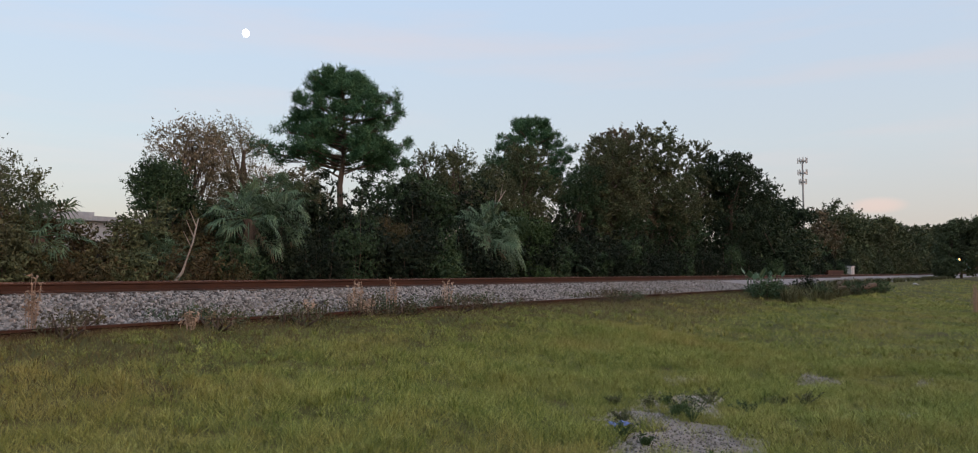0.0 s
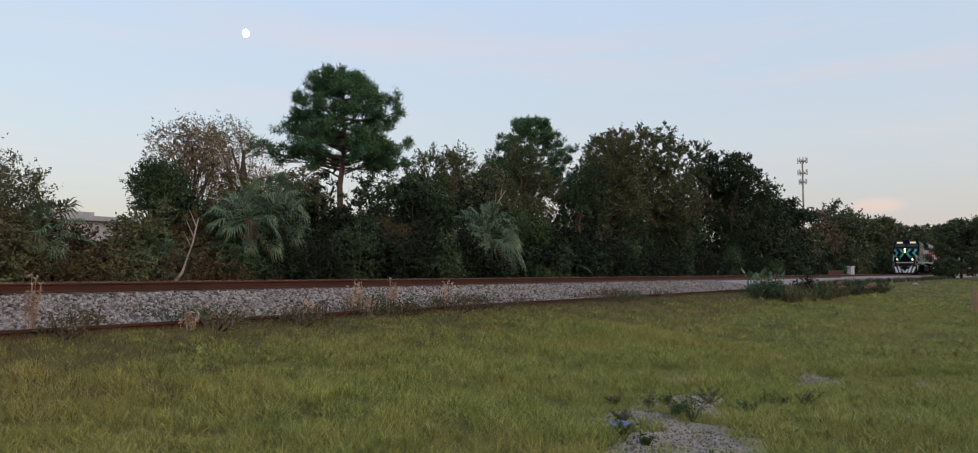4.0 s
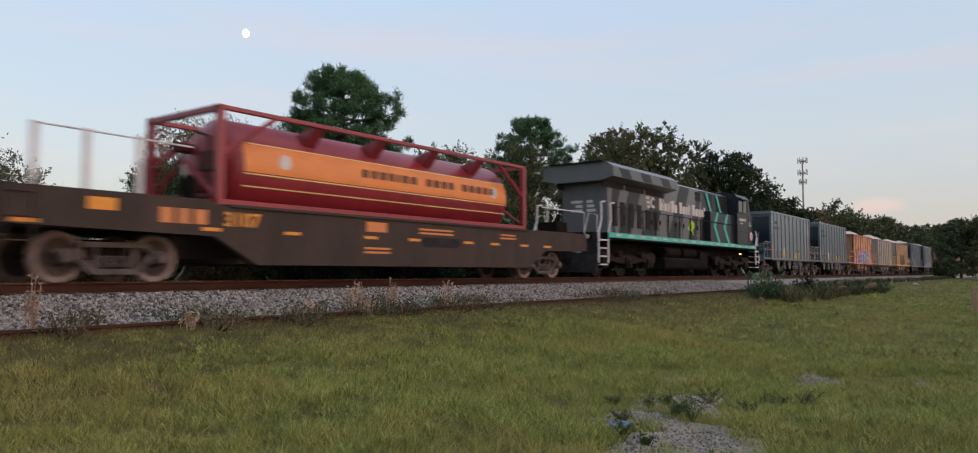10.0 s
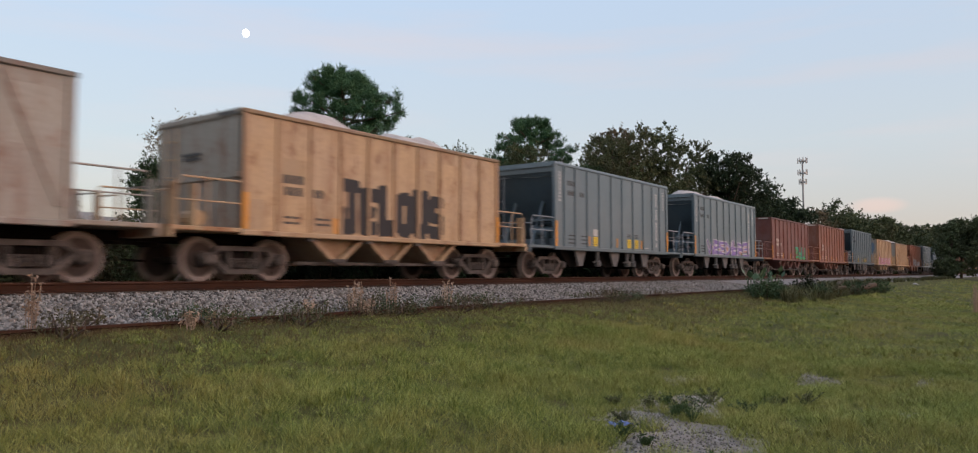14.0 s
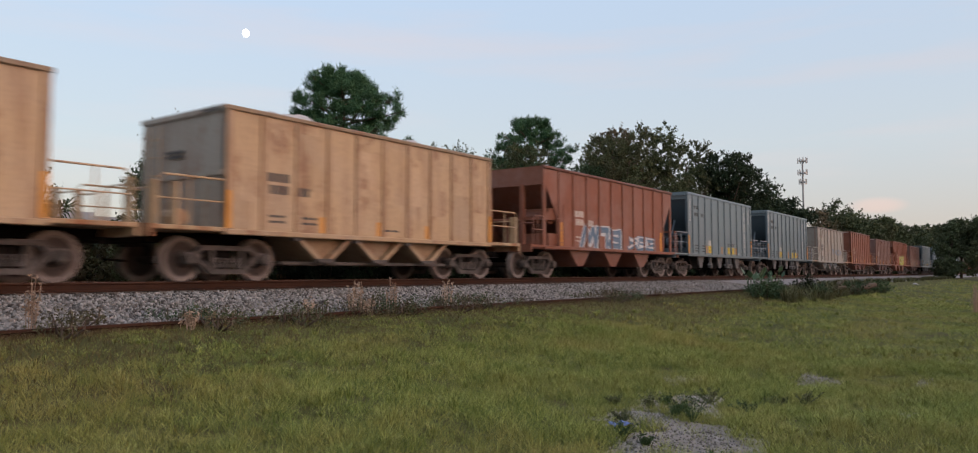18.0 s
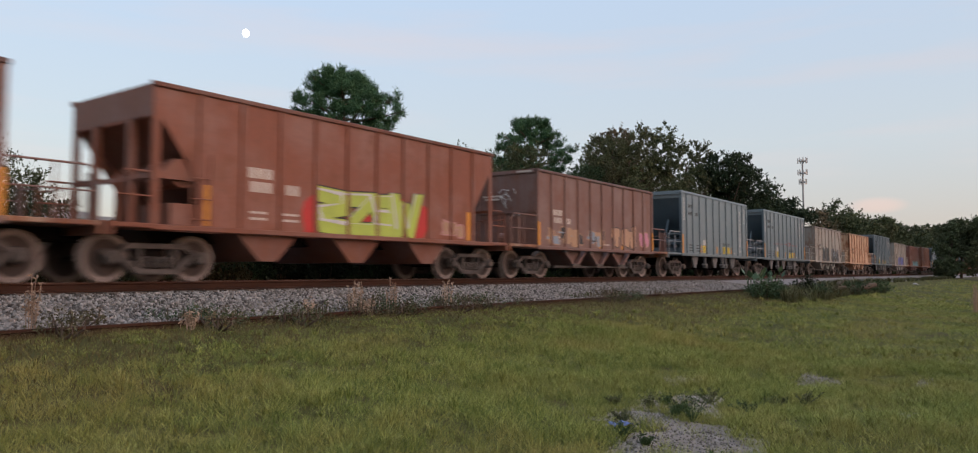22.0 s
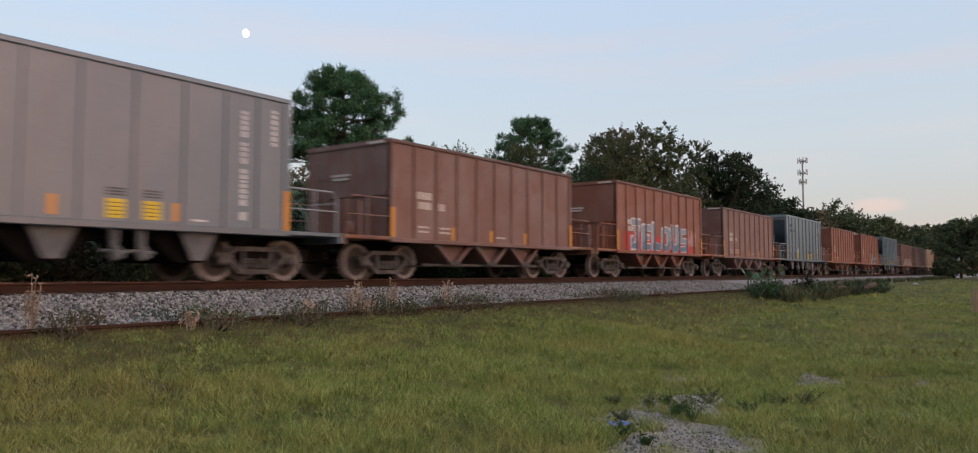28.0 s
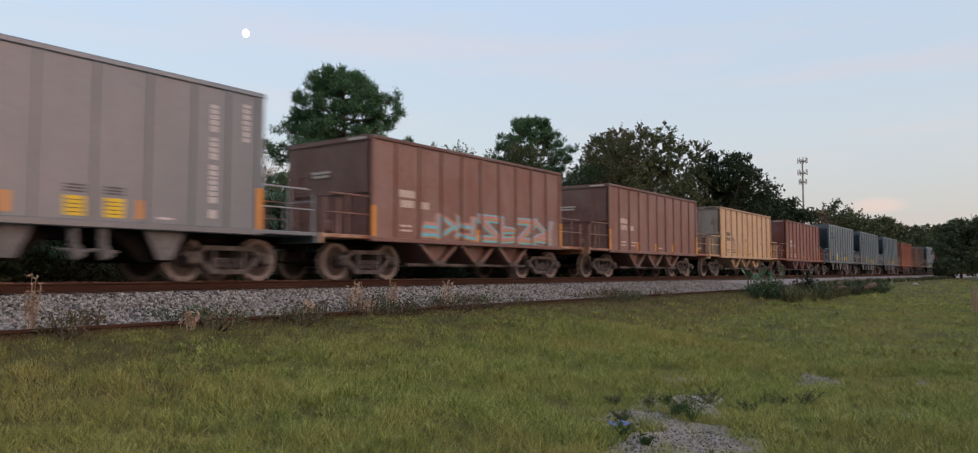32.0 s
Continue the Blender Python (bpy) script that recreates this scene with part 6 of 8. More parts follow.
def locomotive(passing, near, number):
    """A six-axle diesel. Its front points to -x; near is the side that carries the fine detail (-1 or 1)."""
    lead = near < 0
    car = thing("locomotive", Matrix.Identity(4), "dark diesel locomotive with grey bands and teal chevrons, " + ("headlights lit" if lead else "running tail first"), "locomotive", "locomotives of the train")
    n = near
    D = 1.72

    def Y(a, b):
        return (min(n * a, n * b), max(n * a, n * b))
    # frame, deck and stripes
    part("deck", Geo().box(-0.60, 18.6, -1.48, 1.48, 1.46, D, 0.02).box(-0.5, 18.5, -0.6, 0.6, 0.95, 1.46), FRAMEBLACK, car)
    for s in (-1, 1):
        g = Geo()
        y0, y1 = sorted((s * 1.482, s * 1.50))
        if lead:
            g.prism([(0.0, D + 0.01), (7.06, D + 0.01), (7.06, 1.34), (3.15, 1.34), (3.15, 1.46), (2.6, 1.46), (2.6, 1.36), (0.9, 1.40), (0.7, 1.54), (0.0, 1.54)], "y", y0, y1)
        g.box(7.06 if lead else 0.0, 18.55, y0, y1, 1.54, D + 0.01)
        part("side_stripe", g, TEAL, car, "teal stripe along the frame")
    for k in range(16):
        part("reflector", shared("loco_reflector%d" % n, lambda: Geo().box(0, 0.45, *Y(1.5, 1.504), 1.60, 1.68), CREAM), None, car, "pale reflector strip", at=pose(0.5 + 1.13 * k, 0, 0))
    # nose
    nose = [(-0.10, -0.72), (-0.10, 0.72), (0.46, 1.49), (1.5, 1.52), (1.5, -1.52), (0.46, -1.49)]
    g = Geo()
    lo = [(x, y, D) for x, y in nose]
    mid = [(x + 0.06, y * 0.985, 3.20) for x, y in nose]
    hi = [(x + (0.22 if x < 0 else 0.15 if x < 1 else 0), y * 0.95, 3.46 if x < 0 else 3.50 if x < 1 else 3.64) for x, y in nose]
    k = len(nose)
    g.add(lo + mid + hi, [tuple(range(k)), tuple(range(2 * k, 3 * k))[::-1]] + [(a * k + i, a * k + (i + 1) % k, (a + 1) * k + (i + 1) % k, (a + 1) * k + i) for a in (0, 1) for i in range(k)])
    part("nose", g, NAVY, car)
    for s in (-1, 1):
        part("door_seam", Geo().box(0.62, 0.64, min(s * 1.50, s * 1.525), max(s * 1.50, s * 1.525), D + 0.1, 3.2).box(1.50, 1.52, min(s * 1.54, s * 1.562), max(s * 1.54, s * 1.562), D + 0.1, 3.4).box(1.52, 3.40, min(s * 1.54, s * 1.558), max(s * 1.54, s * 1.558), 2.42, 2.44), MESH, car)
    # chevrons of the nose: two arms on each slanted side, and a cross on the front

    def on_nose(u, z, s, off):
        """The nose's skin, u metres round from its middle, at height z."""
        up, top = (min(z, 3.2) - D) / (3.2 - D), max(0.0, (z - 3.2) / 0.26)
        ys = 1 - 0.015 * up - 0.035 * top
        sf, sc = 0.06 * up + 0.16 * top, 0.06 * up + 0.09 * top
        p = (Vector((-0.10 + sf, 0)), Vector((-0.10 + sf, 0.72 * ys)), Vector((0.46 + sc, 1.49 * ys)))
        q = p[0].lerp(p[1], u / 0.72) if u < 0.72 else p[1].lerp(p[2], (u - 0.72) / 0.953)
        out = Vector((-1, 0)) if u < 0.62 else Vector((-0.81, 0.58)) if u > 0.82 else Vector((-0.95, 0.3))
        q = q + out * off
        return (q.x, s * q.y, z)

    def arm(a, b, c, d, s):
        """A stripe from the edge a-b to the edge d-c, each corner as (round the nose, height), bent with the skin."""
        g = Geo()
        n = 8
        for off in (0.025, -0.01):
            g.v += [on_nose(e[0] + (f[0] - e[0]) * k / n, e[1] + (f[1] - e[1]) * k / n, s, off) for e, f in ((a, d), (b, c)) for k in range(n + 1)]
        m = 2 * (n + 1)
        for k in range(n):
            g.f += [(k, k + 1, n + 2 + k, n + 1 + k), (m + k, m + n + 1 + k, m + n + 2 + k, m + k + 1), (k, m + k, m + k + 1, k + 1), (n + 1 + k, n + 2 + k, m + n + 2 + k, m + n + 1 + k)]
        part("chevron", g, TEAL, car, "teal chevron arm on the nose")
    for s in (-1, 1):
        arm((0.02, 2.86), (0.36, 2.84), (0.86, 3.45), (0.52, 3.45), s)
        arm((0.02, 2.86), (0.36, 2.84), (1.18, 1.80), (0.84, 1.80), s)
        arm((0.86, 2.84), (1.22, 2.82), (1.64, 3.36), (1.30, 3.43), s)
        arm((0.86, 2.84), (1.22, 2.82), (1.66, 2.42), (1.64, 2.14), s)
    # cab
    roof = [(-1.55, D), (-1.55, 4.30), (-1.42, 4.47), (-0.8, 4.60), (0.8, 4.60), (1.42, 4.47), (1.55, 4.30), (1.55, D)]

    def face_x(z):
        """The raked front of the cab: the lower wall, the windshield, the brow."""
        return 1.20 if z < 3.62 else 1.20 + 0.42 * (z - 3.62)
    lowl, lowr = (1.20, -1.55, D), (1.20, 1.55, D)
    midl, midr = (1.20, -1.55, 3.62), (1.20, 1.55, 3.62)
    brow = [(face_x(z), y, z) for y, z in roof[1:7]]
    back = [(3.42, y, z) for y, z in roof]
    g = Geo()
    g.add([lowl, midl] + brow + [midr, lowr] + back, [(0, 1, 8, 9), (1, 2, 3, 4, 5, 6, 7, 8), tuple(range(10, 18)), (0, 10, 11, 2, 1), (9, 8, 7, 16, 17), (0, 9, 17, 10)] + [(2 + i, 3 + i, 12 + i, 11 + i) for i in range(5)])
    part("cab", g, NAVY if lead else SLATE, car)
    for s in (-1, 1):
        y0, y1 = sorted((s * 1.545, s * 1.575))
        win = part("side_window", Geo().box(1.78, 3.30, y0, y1, 3.50, 4.18), GLASS, car, "dark cab side windows")
        fr = Geo()
        for a, b, c, d in ((1.72, 1.80, 3.44, 4.24), (3.28, 3.36, 3.44, 4.24), (2.48, 2.56, 3.50, 4.18), (1.72, 3.36, 3.43, 3.50), (1.72, 3.36, 4.18, 4.24)):
            fr.box(a, b, min(s * 1.55, s * 1.60), max(s * 1.55, s * 1.60), c, d)
        part("window_frame", fr, SLATE, win)
        part("sunshade", Geo().prism([(s * 1.56, 4.30), (s * 1.80, 4.20), (s * 1.80, 4.17), (s * 1.56, 4.26)], "x", 1.7, 3.4), SLATE, car)
    for a, b in ((-1.38, -0.10), (0.10, 1.38)):
        pane = [(face_x(z) - off, y, z) for off in (0.03, -0.03) for y, z in ((a, 3.72), (b, 3.72), (b, 4.16), (a, 4.16))]
        win = part("windshield", Geo().add(pane, [(0, 1, 2, 3), (7, 6, 5, 4), (0, 4, 5, 1), (1, 5, 6, 2), (2, 6, 7, 3), (3, 7, 4, 0)]), GLASS, car, "cab windshield pane that mirrors the sky")
        part("wiper", Geo().tube([(face_x(3.74) - 0.05, (a + b) / 2, 3.70), (face_x(3.86) - 0.05, (a + b) / 2 + 0.42, 3.86)], 0.012, 5), MESH, win)
    for s in (-1, 1):
        part("number_board", Geo().prism([(face_x(4.22) - 0.06, 4.22), (face_x(4.22) + 0.2, 4.22), (face_x(4.22) + 0.2, 4.45), (face_x(4.45) - 0.10, 4.45)], "y", s * 0.80 - 0.36, s * 0.80 + 0.36), NUMBER_GLOW if lead else WHITE, car, "lit number board" if lead else "number board")
        part("headlight", Geo().lathe([(-0.20, 0.13), (-0.24, 0.12), (-0.24, 0.02)], "x", 16, (0.02, 0, 3.22 + 0.14 * s)), HEADLIGHT if lead else GLASS, car, "lit warm-white headlight" if lead else "unlit headlight")
        part("ditch_light", Geo().lathe([(-0.62, 0.10), (-0.66, 0.09), (-0.66, 0.02)], "x", 16, (0, s * 0.92, 1.98)), HEADLIGHT if lead else GLASS, car, "lit ditch light" if lead else "unlit ditch light")
        part("headlight_housing", Geo().lathe([(-0.64, 0.125), (-0.42, 0.12)], "x", 16, (0, s * 0.92, 1.98)), FRAMEBLACK, car)
    part("headlight_housing", Geo().box(-0.20, 0.3, -0.2, 0.2, 2.94, 3.50, 0.06), NAVY, car)
    part("air_horn", Geo().box(2.3, 3.0, -0.25, 0.25, 4.59, 4.70).lathe([(0.0, 0.10), (0.5, 0.03)], "x", 10, (1.9, 0.1, 4.72)).lathe([(0.0, 0.10), (0.45, 0.03)], "x", 10, (1.95, -0.2, 4.70)), SLATE, car)
    # hood behind the cab: wide lower cabinets, narrow upper hood, radiator cab at the rear
    part("equipment_cabinet", Geo().box(3.42, 7.06, -1.36, 1.36, D, 3.30, 0.05), NAVY if lead else SLATE, car)
    hood = [(-1.02, D), (-1.02, 4.30), (-0.88, 4.40), (0.88, 4.40), (1.02, 4.30), (1.02, D)]
    part("blower_hood", Geo().prism(hood, "x", 3.42, 7.4), NAVY if lead else SLATE, car)
    part("engine_hood", Geo().prism(hood, "x", 7.4, 17.7), STONEGREY, car)
    part("radiator_cab", Geo().prism([(-1.03, 3.78), (-1.58, 3.92), (-1.58, 4.30), (-1.30, 4.50), (1.30, 4.50), (1.58, 4.30), (1.58, 3.92), (1.03, 3.78)], "x", 11.9, 18.3), STONEGREY if not lead else SLATE, car, "flared radiator housing")
    g = Geo()
    for i in range(8):
        g.box(12.2 + 0.8 * i, 12.85 + 0.8 * i, -1.2, 1.2, 4.50, 4.54)
    part("radiator_grille", g, MESH, car)
    for s in (-1, 1):
        for i in range(3):
            part("radiator_screen", Geo().box(12.3 + 2.0 * i, 14.1 + 2.0 * i, min(s * 1.0, s * 1.05), max(s * 1.0, s * 1.05), 3.56, 3.79), MESH, car, "dark radiator screen under the wing")
    part("exhaust_stack", Geo().box(9.9, 10.8, -0.35, 0.35, 4.40, 4.62, 0.05), FRAMEBLACK, car)
    # camouflage bands on the hood
    for x, w in ((8.3, 1.0), (10.5, 1.2), (13.2, 1.2), (15.7, 1.1), (17.6, 0.8)):
        y0, y1 = Y(1.021, 1.028)
        top = 4.29 if x < 12 else 3.78
        sh = 1.45 * (top - D) / 2.5
        a = [(x, D), (x + w, D), (x + w - sh, top), (x - sh, top)]
        part("camouflage_band", Geo().prism([(min(max(px, 7.42), 17.65), pz) for px, pz in a], "y", y0, y1), SLATE, car, "darker diagonal livery band")
    for x in (12.6, 14.6, 16.6):
        y0, y1 = Y(1.582, 1.588)
        part("camouflage_band", Geo().prism([(x, 3.94), (x + 0.9, 3.94), (x + 1.2, 4.28), (x + 0.3, 4.28)], "y", y0, y1), STONEGREY if lead else SLATE, car, "livery band on the radiator housing")
    # side chevrons behind the cab
    for x in (3.95, 5.45):
        y0, y1 = Y(1.362, 1.376)
        m = 1 if lead else -1
        g = Geo()
        if lead:
            g.prism([(x, 3.28), (x + 0.22, 3.28), (x + 1.38, D + 0.02), (x + 1.10, D + 0.02)], "y", y0, y1)
            g.prism([(x, 3.28), (x + 0.22, 3.28), (x + 0.50, 3.31), (x + 0.3, 3.31)], "y", y0, y1)
            yy = Y(1.05, 1.064)
            g.prism([(x + 0.15, 3.34), (x + 0.42, 3.34), (x + 0.95, 4.25), (x + 0.68, 4.25)], "y", *yy)
        else:
            g.prism([(x + 0.9, 2.55), (x + 1.2, 2.55), (x + 0.7, 3.28), (x + 0.4, 3.28)], "y", y0, y1)
            g.prism([(x + 0.9, 2.55), (x + 1.2, 2.55), (x + 0.5, D + 0.02), (x + 0.2, D + 0.02)], "y", y0, y1)
            yy = Y(1.05, 1.064)
            g.prism([(x + 0.55, 3.30), (x + 0.80, 3.30), (x + 1.5, 4.25), (x + 1.22, 4.25)], "y", *yy)
        part("chevron", g, TEAL, car, "teal chevron stripe on the side")
    # louvres and doors along the near side
    y0, y1 = Y(1.02, 1.045)
    for x in (4.0, 4.65, 5.9):
        g = Geo()
        for k in range(7):
            g.box(x, x + 0.55, y0, y1, 3.48 + 0.11 * k, 3.53 + 0.11 * k)
        part("louvre", g, MESH, car, at=None)
    y0, y1 = Y(1.032, 1.045)
    for i in range(12):
        x = 7.20 + 0.92 * i
        part("door_seam", shared("seam%d" % n, lambda: Geo().box(0, 0.025, *Y(1.030, 1.036), 1.80, 3.0), MESH), None, car, at=pose(x, 0, 0))
        part("door_handle", shared("doorhandle%d" % n, lambda: Geo().box(0, 0.04, *Y(1.030, 1.07), 2.3, 2.5), MESH), None, car, at=pose(x + 0.80, 0, 0))
    for x in (12.9, 13.75, 14.6, 15.4, 16.2, 16.9):
        part("louvre", Geo().box(x, x + 0.40, *Y(1.040, 1.055), 2.05, 3.05 if x > 14 or lead else 2.9), MESH, car, "dark vent opening")
    part("vent_opening", Geo().box(7.55, 8.25, *Y(1.022, 1.04), 3.75, 4.20), MESH, car, "dark square vent")
    # lettering as plain bars, leaf and round badge
    g, small = Geo(), Geo()
    xs = 8.5 if lead else 6.95
    yb = n * 1.036
    word = [(0.30, 0.36), (0.09, 0.36), (0.27, 0.25), (0.18, 0.25), (0.09, 0.33), (0.28, 0.36), (0.27, 0.25), (0, 0), (0.31, 0.36), (0.27, 0.25), (0.25, 0.25), (0.19, 0.33), (0, 0), (0.36, 0.36), (0.29, 0.25), (0.27, 0.25), (0.25, 0.25), (0.19, 0.33)]
    x = xs
    for wd, ht in (word if lead else word[::-1]):
        if wd:
            bars(g, x, 2.98, (wd * 1.07,), yb, ht * 1.48, 0.05, out=n)
        x += (wd * 1.07 or 0.14) + 0.078
    mx = 7.55 if lead else 13.30
    face = 1 if lead else -1
    bx = mx - 0.30 if lead else mx + 0.42
    mid_c = mx + 0.42 if lead else mx + 0.06
    for j in range(3):
        wide = 0.40 - 0.08 * (2 - j)
        b0 = bx if lead else bx + 0.40 - wide
        g.box(b0 if lead else bx, b0 + wide if lead else bx + wide, *sorted((yb, yb + n * 0.004)), 3.00 + 0.19 * j, 3.12 + 0.19 * j)
    for j in range(9):
        a = radians(50 + 260 * j / 9)
        b = radians(50 + 260 * (j + 1) / 9)
        g.prism([(mid_c + face * 0.29 * math.cos(a), 3.26 + 0.25 * math.sin(a)), (mid_c + face * 0.29 * math.cos(b), 3.26 + 0.25 * math.sin(b)), (mid_c + face * 0.16 * math.cos(b), 3.26 + 0.13 * math.sin(b)), (mid_c + face * 0.16 * math.cos(a), 3.26 + 0.13 * math.sin(a))], "y", yb, yb + n * 0.004)
    bars(small, xs + (0.0 if lead else 3.2), 2.56, (0.14, 0.14, 0.06, 0.06, 0.18, 0.14, 0.14), yb, 0.17, 0.20, out=n)
    part("lettering", g, CREAM if lead else WHITE, car, "large pale lettering along the hood")
    part("lettering", small, STONEGREY, car, "small grey lettering below")
    lx0 = 12.80 if lead else 8.85
    pts = [(lx0 - 0.45 + 0.9 * k / 10, 2.42 + 0.10 * (k / 5 - 1) * n * -1 + 0.26 * math.sin(math.pi * (k / 10) ** 0.8)) for k in range(11)] + [(lx0 + 0.45 - 0.9 * k / 10, 2.42 - 0.10 * (k / 5 - 1) * n * -1 - 0.24 * math.sin(math.pi * (1 - k / 10) ** 0.8)) for k in range(1, 10)]
    part("leaf_emblem", Geo().prism(pts, "y", *Y(1.030, 1.036)).prism([(lx0 - 0.35, 2.02), (lx0 - 0.27, 2.0), (lx0 - 0.05, 2.25), (lx0 - 0.15, 2.3)], "y", *Y(1.030, 1.036)), LIME, car, "lime-green leaf emblem")
    g = Geo()
    bars(g, 2.0, 3.02, (0.16, -0.05, 0.10, 0.10, 0.10, 0.10, 0.10, 0.10, 0.10), n * 1.552, 0.13, 0.02, out=n)
    bars(g, 2.5, 2.86, (0.08, 0.08, 0.08, 0.08, 0.08), n * 1.552, 0.06, 0.02, out=n)
    part("lettering", g, WHITE, car, "white lettering on the cab side")
    rear = Geo()
    for j in range(3):
        rear.box(17.702, 17.708, 0.10, 0.50 - 0.07 * j, 2.62 + 0.18 * j, 2.73 + 0.18 * j).box(17.702, 17.708, -0.62 + 0.22 * (j == 1), -0.10, 2.62 + 0.18 * j, 2.73 + 0.18 * j)
    part("rear_emblem", rear, WHITE, car, "white striped emblem on the hood's end")
    part("round_badge", Geo().lathe([(n * 1.552, 0.235), (n * 1.558, 0.235)], "y", 20, (1.02, 0, 2.24)), WHITE, car, "round white badge")
    part("round_badge", Geo().lathe([(n * 1.559, 0.16), (n * 1.563, 0.16)], "y", 20, (1.02, 0, 2.24)), SPRAY["rose"], car, "reddish centre of the badge")
    if lead:
        g = Geo()
        bars(g, 1.20, 2.92, (0.15, 0.15, 0.15), n * 1.552, 0.24, 0.035, out=n)
        part("cab_number", g, WHITE, car, "white cab number")
    else:
        part("cab_number", word_mesh(number, 0.30, 0.52, WHITE, 0.006), None, car, "white cab number", at=pose(1.55, n * 1.556, 2.80, 0, 0, 180))
    # handrails along both walkways
    for s in (-1, 1):
        rail = Geo()
        rail.tube([(3.6, s * 1.40, 2.75), (18.2, s * 1.40, 2.75)], 0.020, 6)
        part("handrail", rail, MESH, car)
        for i in range(9):
            part("handrail_post", shared("loco_post", lambda: Geo().tube([(0, 0, D), (0, 0, 2.76)], 0.028, 6), MESH), None, car, at=pose(7.3 + 1.33 * i, s * 1.42, 0))
        part("grab_rail", Geo().tube([(0.02, s * 1.47, 0.62), (0.02, s * 1.47, 1.72), (-0.42, s * 1.42, 2.22), (-0.42, s * 1.36, 2.62)], 0.036, 7), SILVER, car, "light grey bent step handrail")
        part("grab_rail", Geo().tube([(-0.62, s * 1.47, 0.72), (-0.66, s * 1.47, 1.20), (-0.90, s * 1.30, 1.26), (-0.92, s * 1.28, 1.62), (-0.62, s * 1.40, 1.70), (-0.62, s * 1.36, 2.45)], 0.030, 7), SILVER, car, "light grey loop rail at the front corner")
        for x in (18.52, 19.3):
            part("grab_rail", Geo().tube([(x, s * 1.46, 0.55), (x, s * 1.46, 1.70), (x - 0.28, s * 1.44, 2.20), (x - 0.28, s * 1.42, 2.85), (x - 0.62, s * 1.40, 2.90)], 0.036, 7), SILVER, car, "light grey bent step handrail")
        for k in range(4):
            for x in (-0.60, 18.62):
                part("step", shared("loco_step", lambda: Geo().box(0, 0.56, -0.20, 0.20, -0.012, 0.012).box(0.0, 0.56, -0.205, -0.20, 0.0, 0.04).box(0.0, 0.56, 0.20, 0.205, 0.0, 0.04), SILVER), None, car, at=pose(x, s * 1.26, 0.48 + 0.31 * k))
    # fuel tank with air reservoirs
    if lead:
        part("fuel_tank", Geo().box(7.35, 12.7, -1.40, 1.40, 0.36, 1.22, 0.12), FRAMEBLACK, car)
        part("tank_rail", Geo().box(7.4, 12.5, *Y(1.40, 1.43), 1.17, 1.20), SILVER, car)
        part("fuel_filler", Geo().box(7.75, 7.95, *Y(1.40, 1.46), 1.22, 1.36).box(8.6, 8.8, *Y(1.40, 1.46), 1.22, 1.36), SPRAY["red"], car, "red fuel cut-off marks")
    else:
        part("fuel_tank", Geo().box(7.6, 12.9, -1.36, 1.36, 0.34, 0.86, 0.10).box(7.6, 8.6, -1.36, 1.36, 0.8, 1.2), FRAMEBLACK, car)
        for x in (8.9, 10.9):
            part("air_reservoir", Geo().lathe([(0, 0.05), (0.02, 0.2), (0.12, 0.24), (1.6, 0.24), (1.7, 0.2), (1.72, 0.05)], "x", 16, (x, n * 1.12, 1.10)), FRAMEBLACK, car, "black cylindrical air reservoir")
    # pilots
    for x, s in ((-0.60, -1), (19.2, 1)):
        g = Geo()
        g.prism([(x, 1.46), (x + s * 0.06, 1.46), (x + s * 0.06, 0.9), (x + s * 0.30, 0.20), (x + s * 0.18, 0.18), (x, 0.7)], "y", -1.42, 1.42)
        part("pilot", g, MESH, car, "black pilot plate with a plough edge")
        for k in range(6 if s < 0 else 0):
            side = -1 if k < 3 else 1
            y = side * (0.34 + 0.42 * (k if k < 3 else k - 3))
            dy = side * -0.26
            xa, xb = x + s * 0.085, x + s * 0.315
            za, zb = 1.00 if abs(y) > 0.5 else 0.66, 0.20
            xa = xa if za > 0.8 else xa + s * 0.08
            wd = 0.24
            q = Geo().add([(xa, y - wd / 2, za), (xa, y + wd / 2, za), (xb, y + wd / 2 + dy, zb), (xb, y - wd / 2 + dy, zb), (xa + s * 0.012, y - wd / 2, za), (xa + s * 0.012, y + wd / 2, za), (xb + s * 0.012, y + wd / 2 + dy, zb), (xb + s * 0.012, y - wd / 2 + dy, zb)], [(0, 1, 2, 3), (7, 6, 5, 4), (0, 4, 5, 1), (1, 5, 6, 2), (2, 6, 7, 3), (3, 7, 4, 0)])
            part("pilot_stripe", q, PLOUGHWHITE, car, "white slanted stripe on the plough")
        part("anticlimber", Geo().box(min(x, x + s * 0.22), max(x, x + s * 0.22), -1.05, 1.05, 1.48, 1.62, 0.03), SILVER, car)
        part("coupler", coupler_geo(x, s), FRAMEBLACK, car)
        for hand in (-1, 1):
            part("end_rail", Geo().tube([(x, hand * 1.35, D), (x, hand * 1.35, 2.35), (x, hand * 1.0, 2.45), (x, hand * 0.8, D)], 0.022, 6), SILVER, car)
        for hand in (-1, 1):
            part("brake_hose", Geo().tube([(x + s * 0.05, hand * 0.9, 1.25), (x + s * 0.2, hand * 0.7, 0.95), (x + s * 0.2, hand * 0.35, 1.0)], 0.03, 6), SILVER, car)
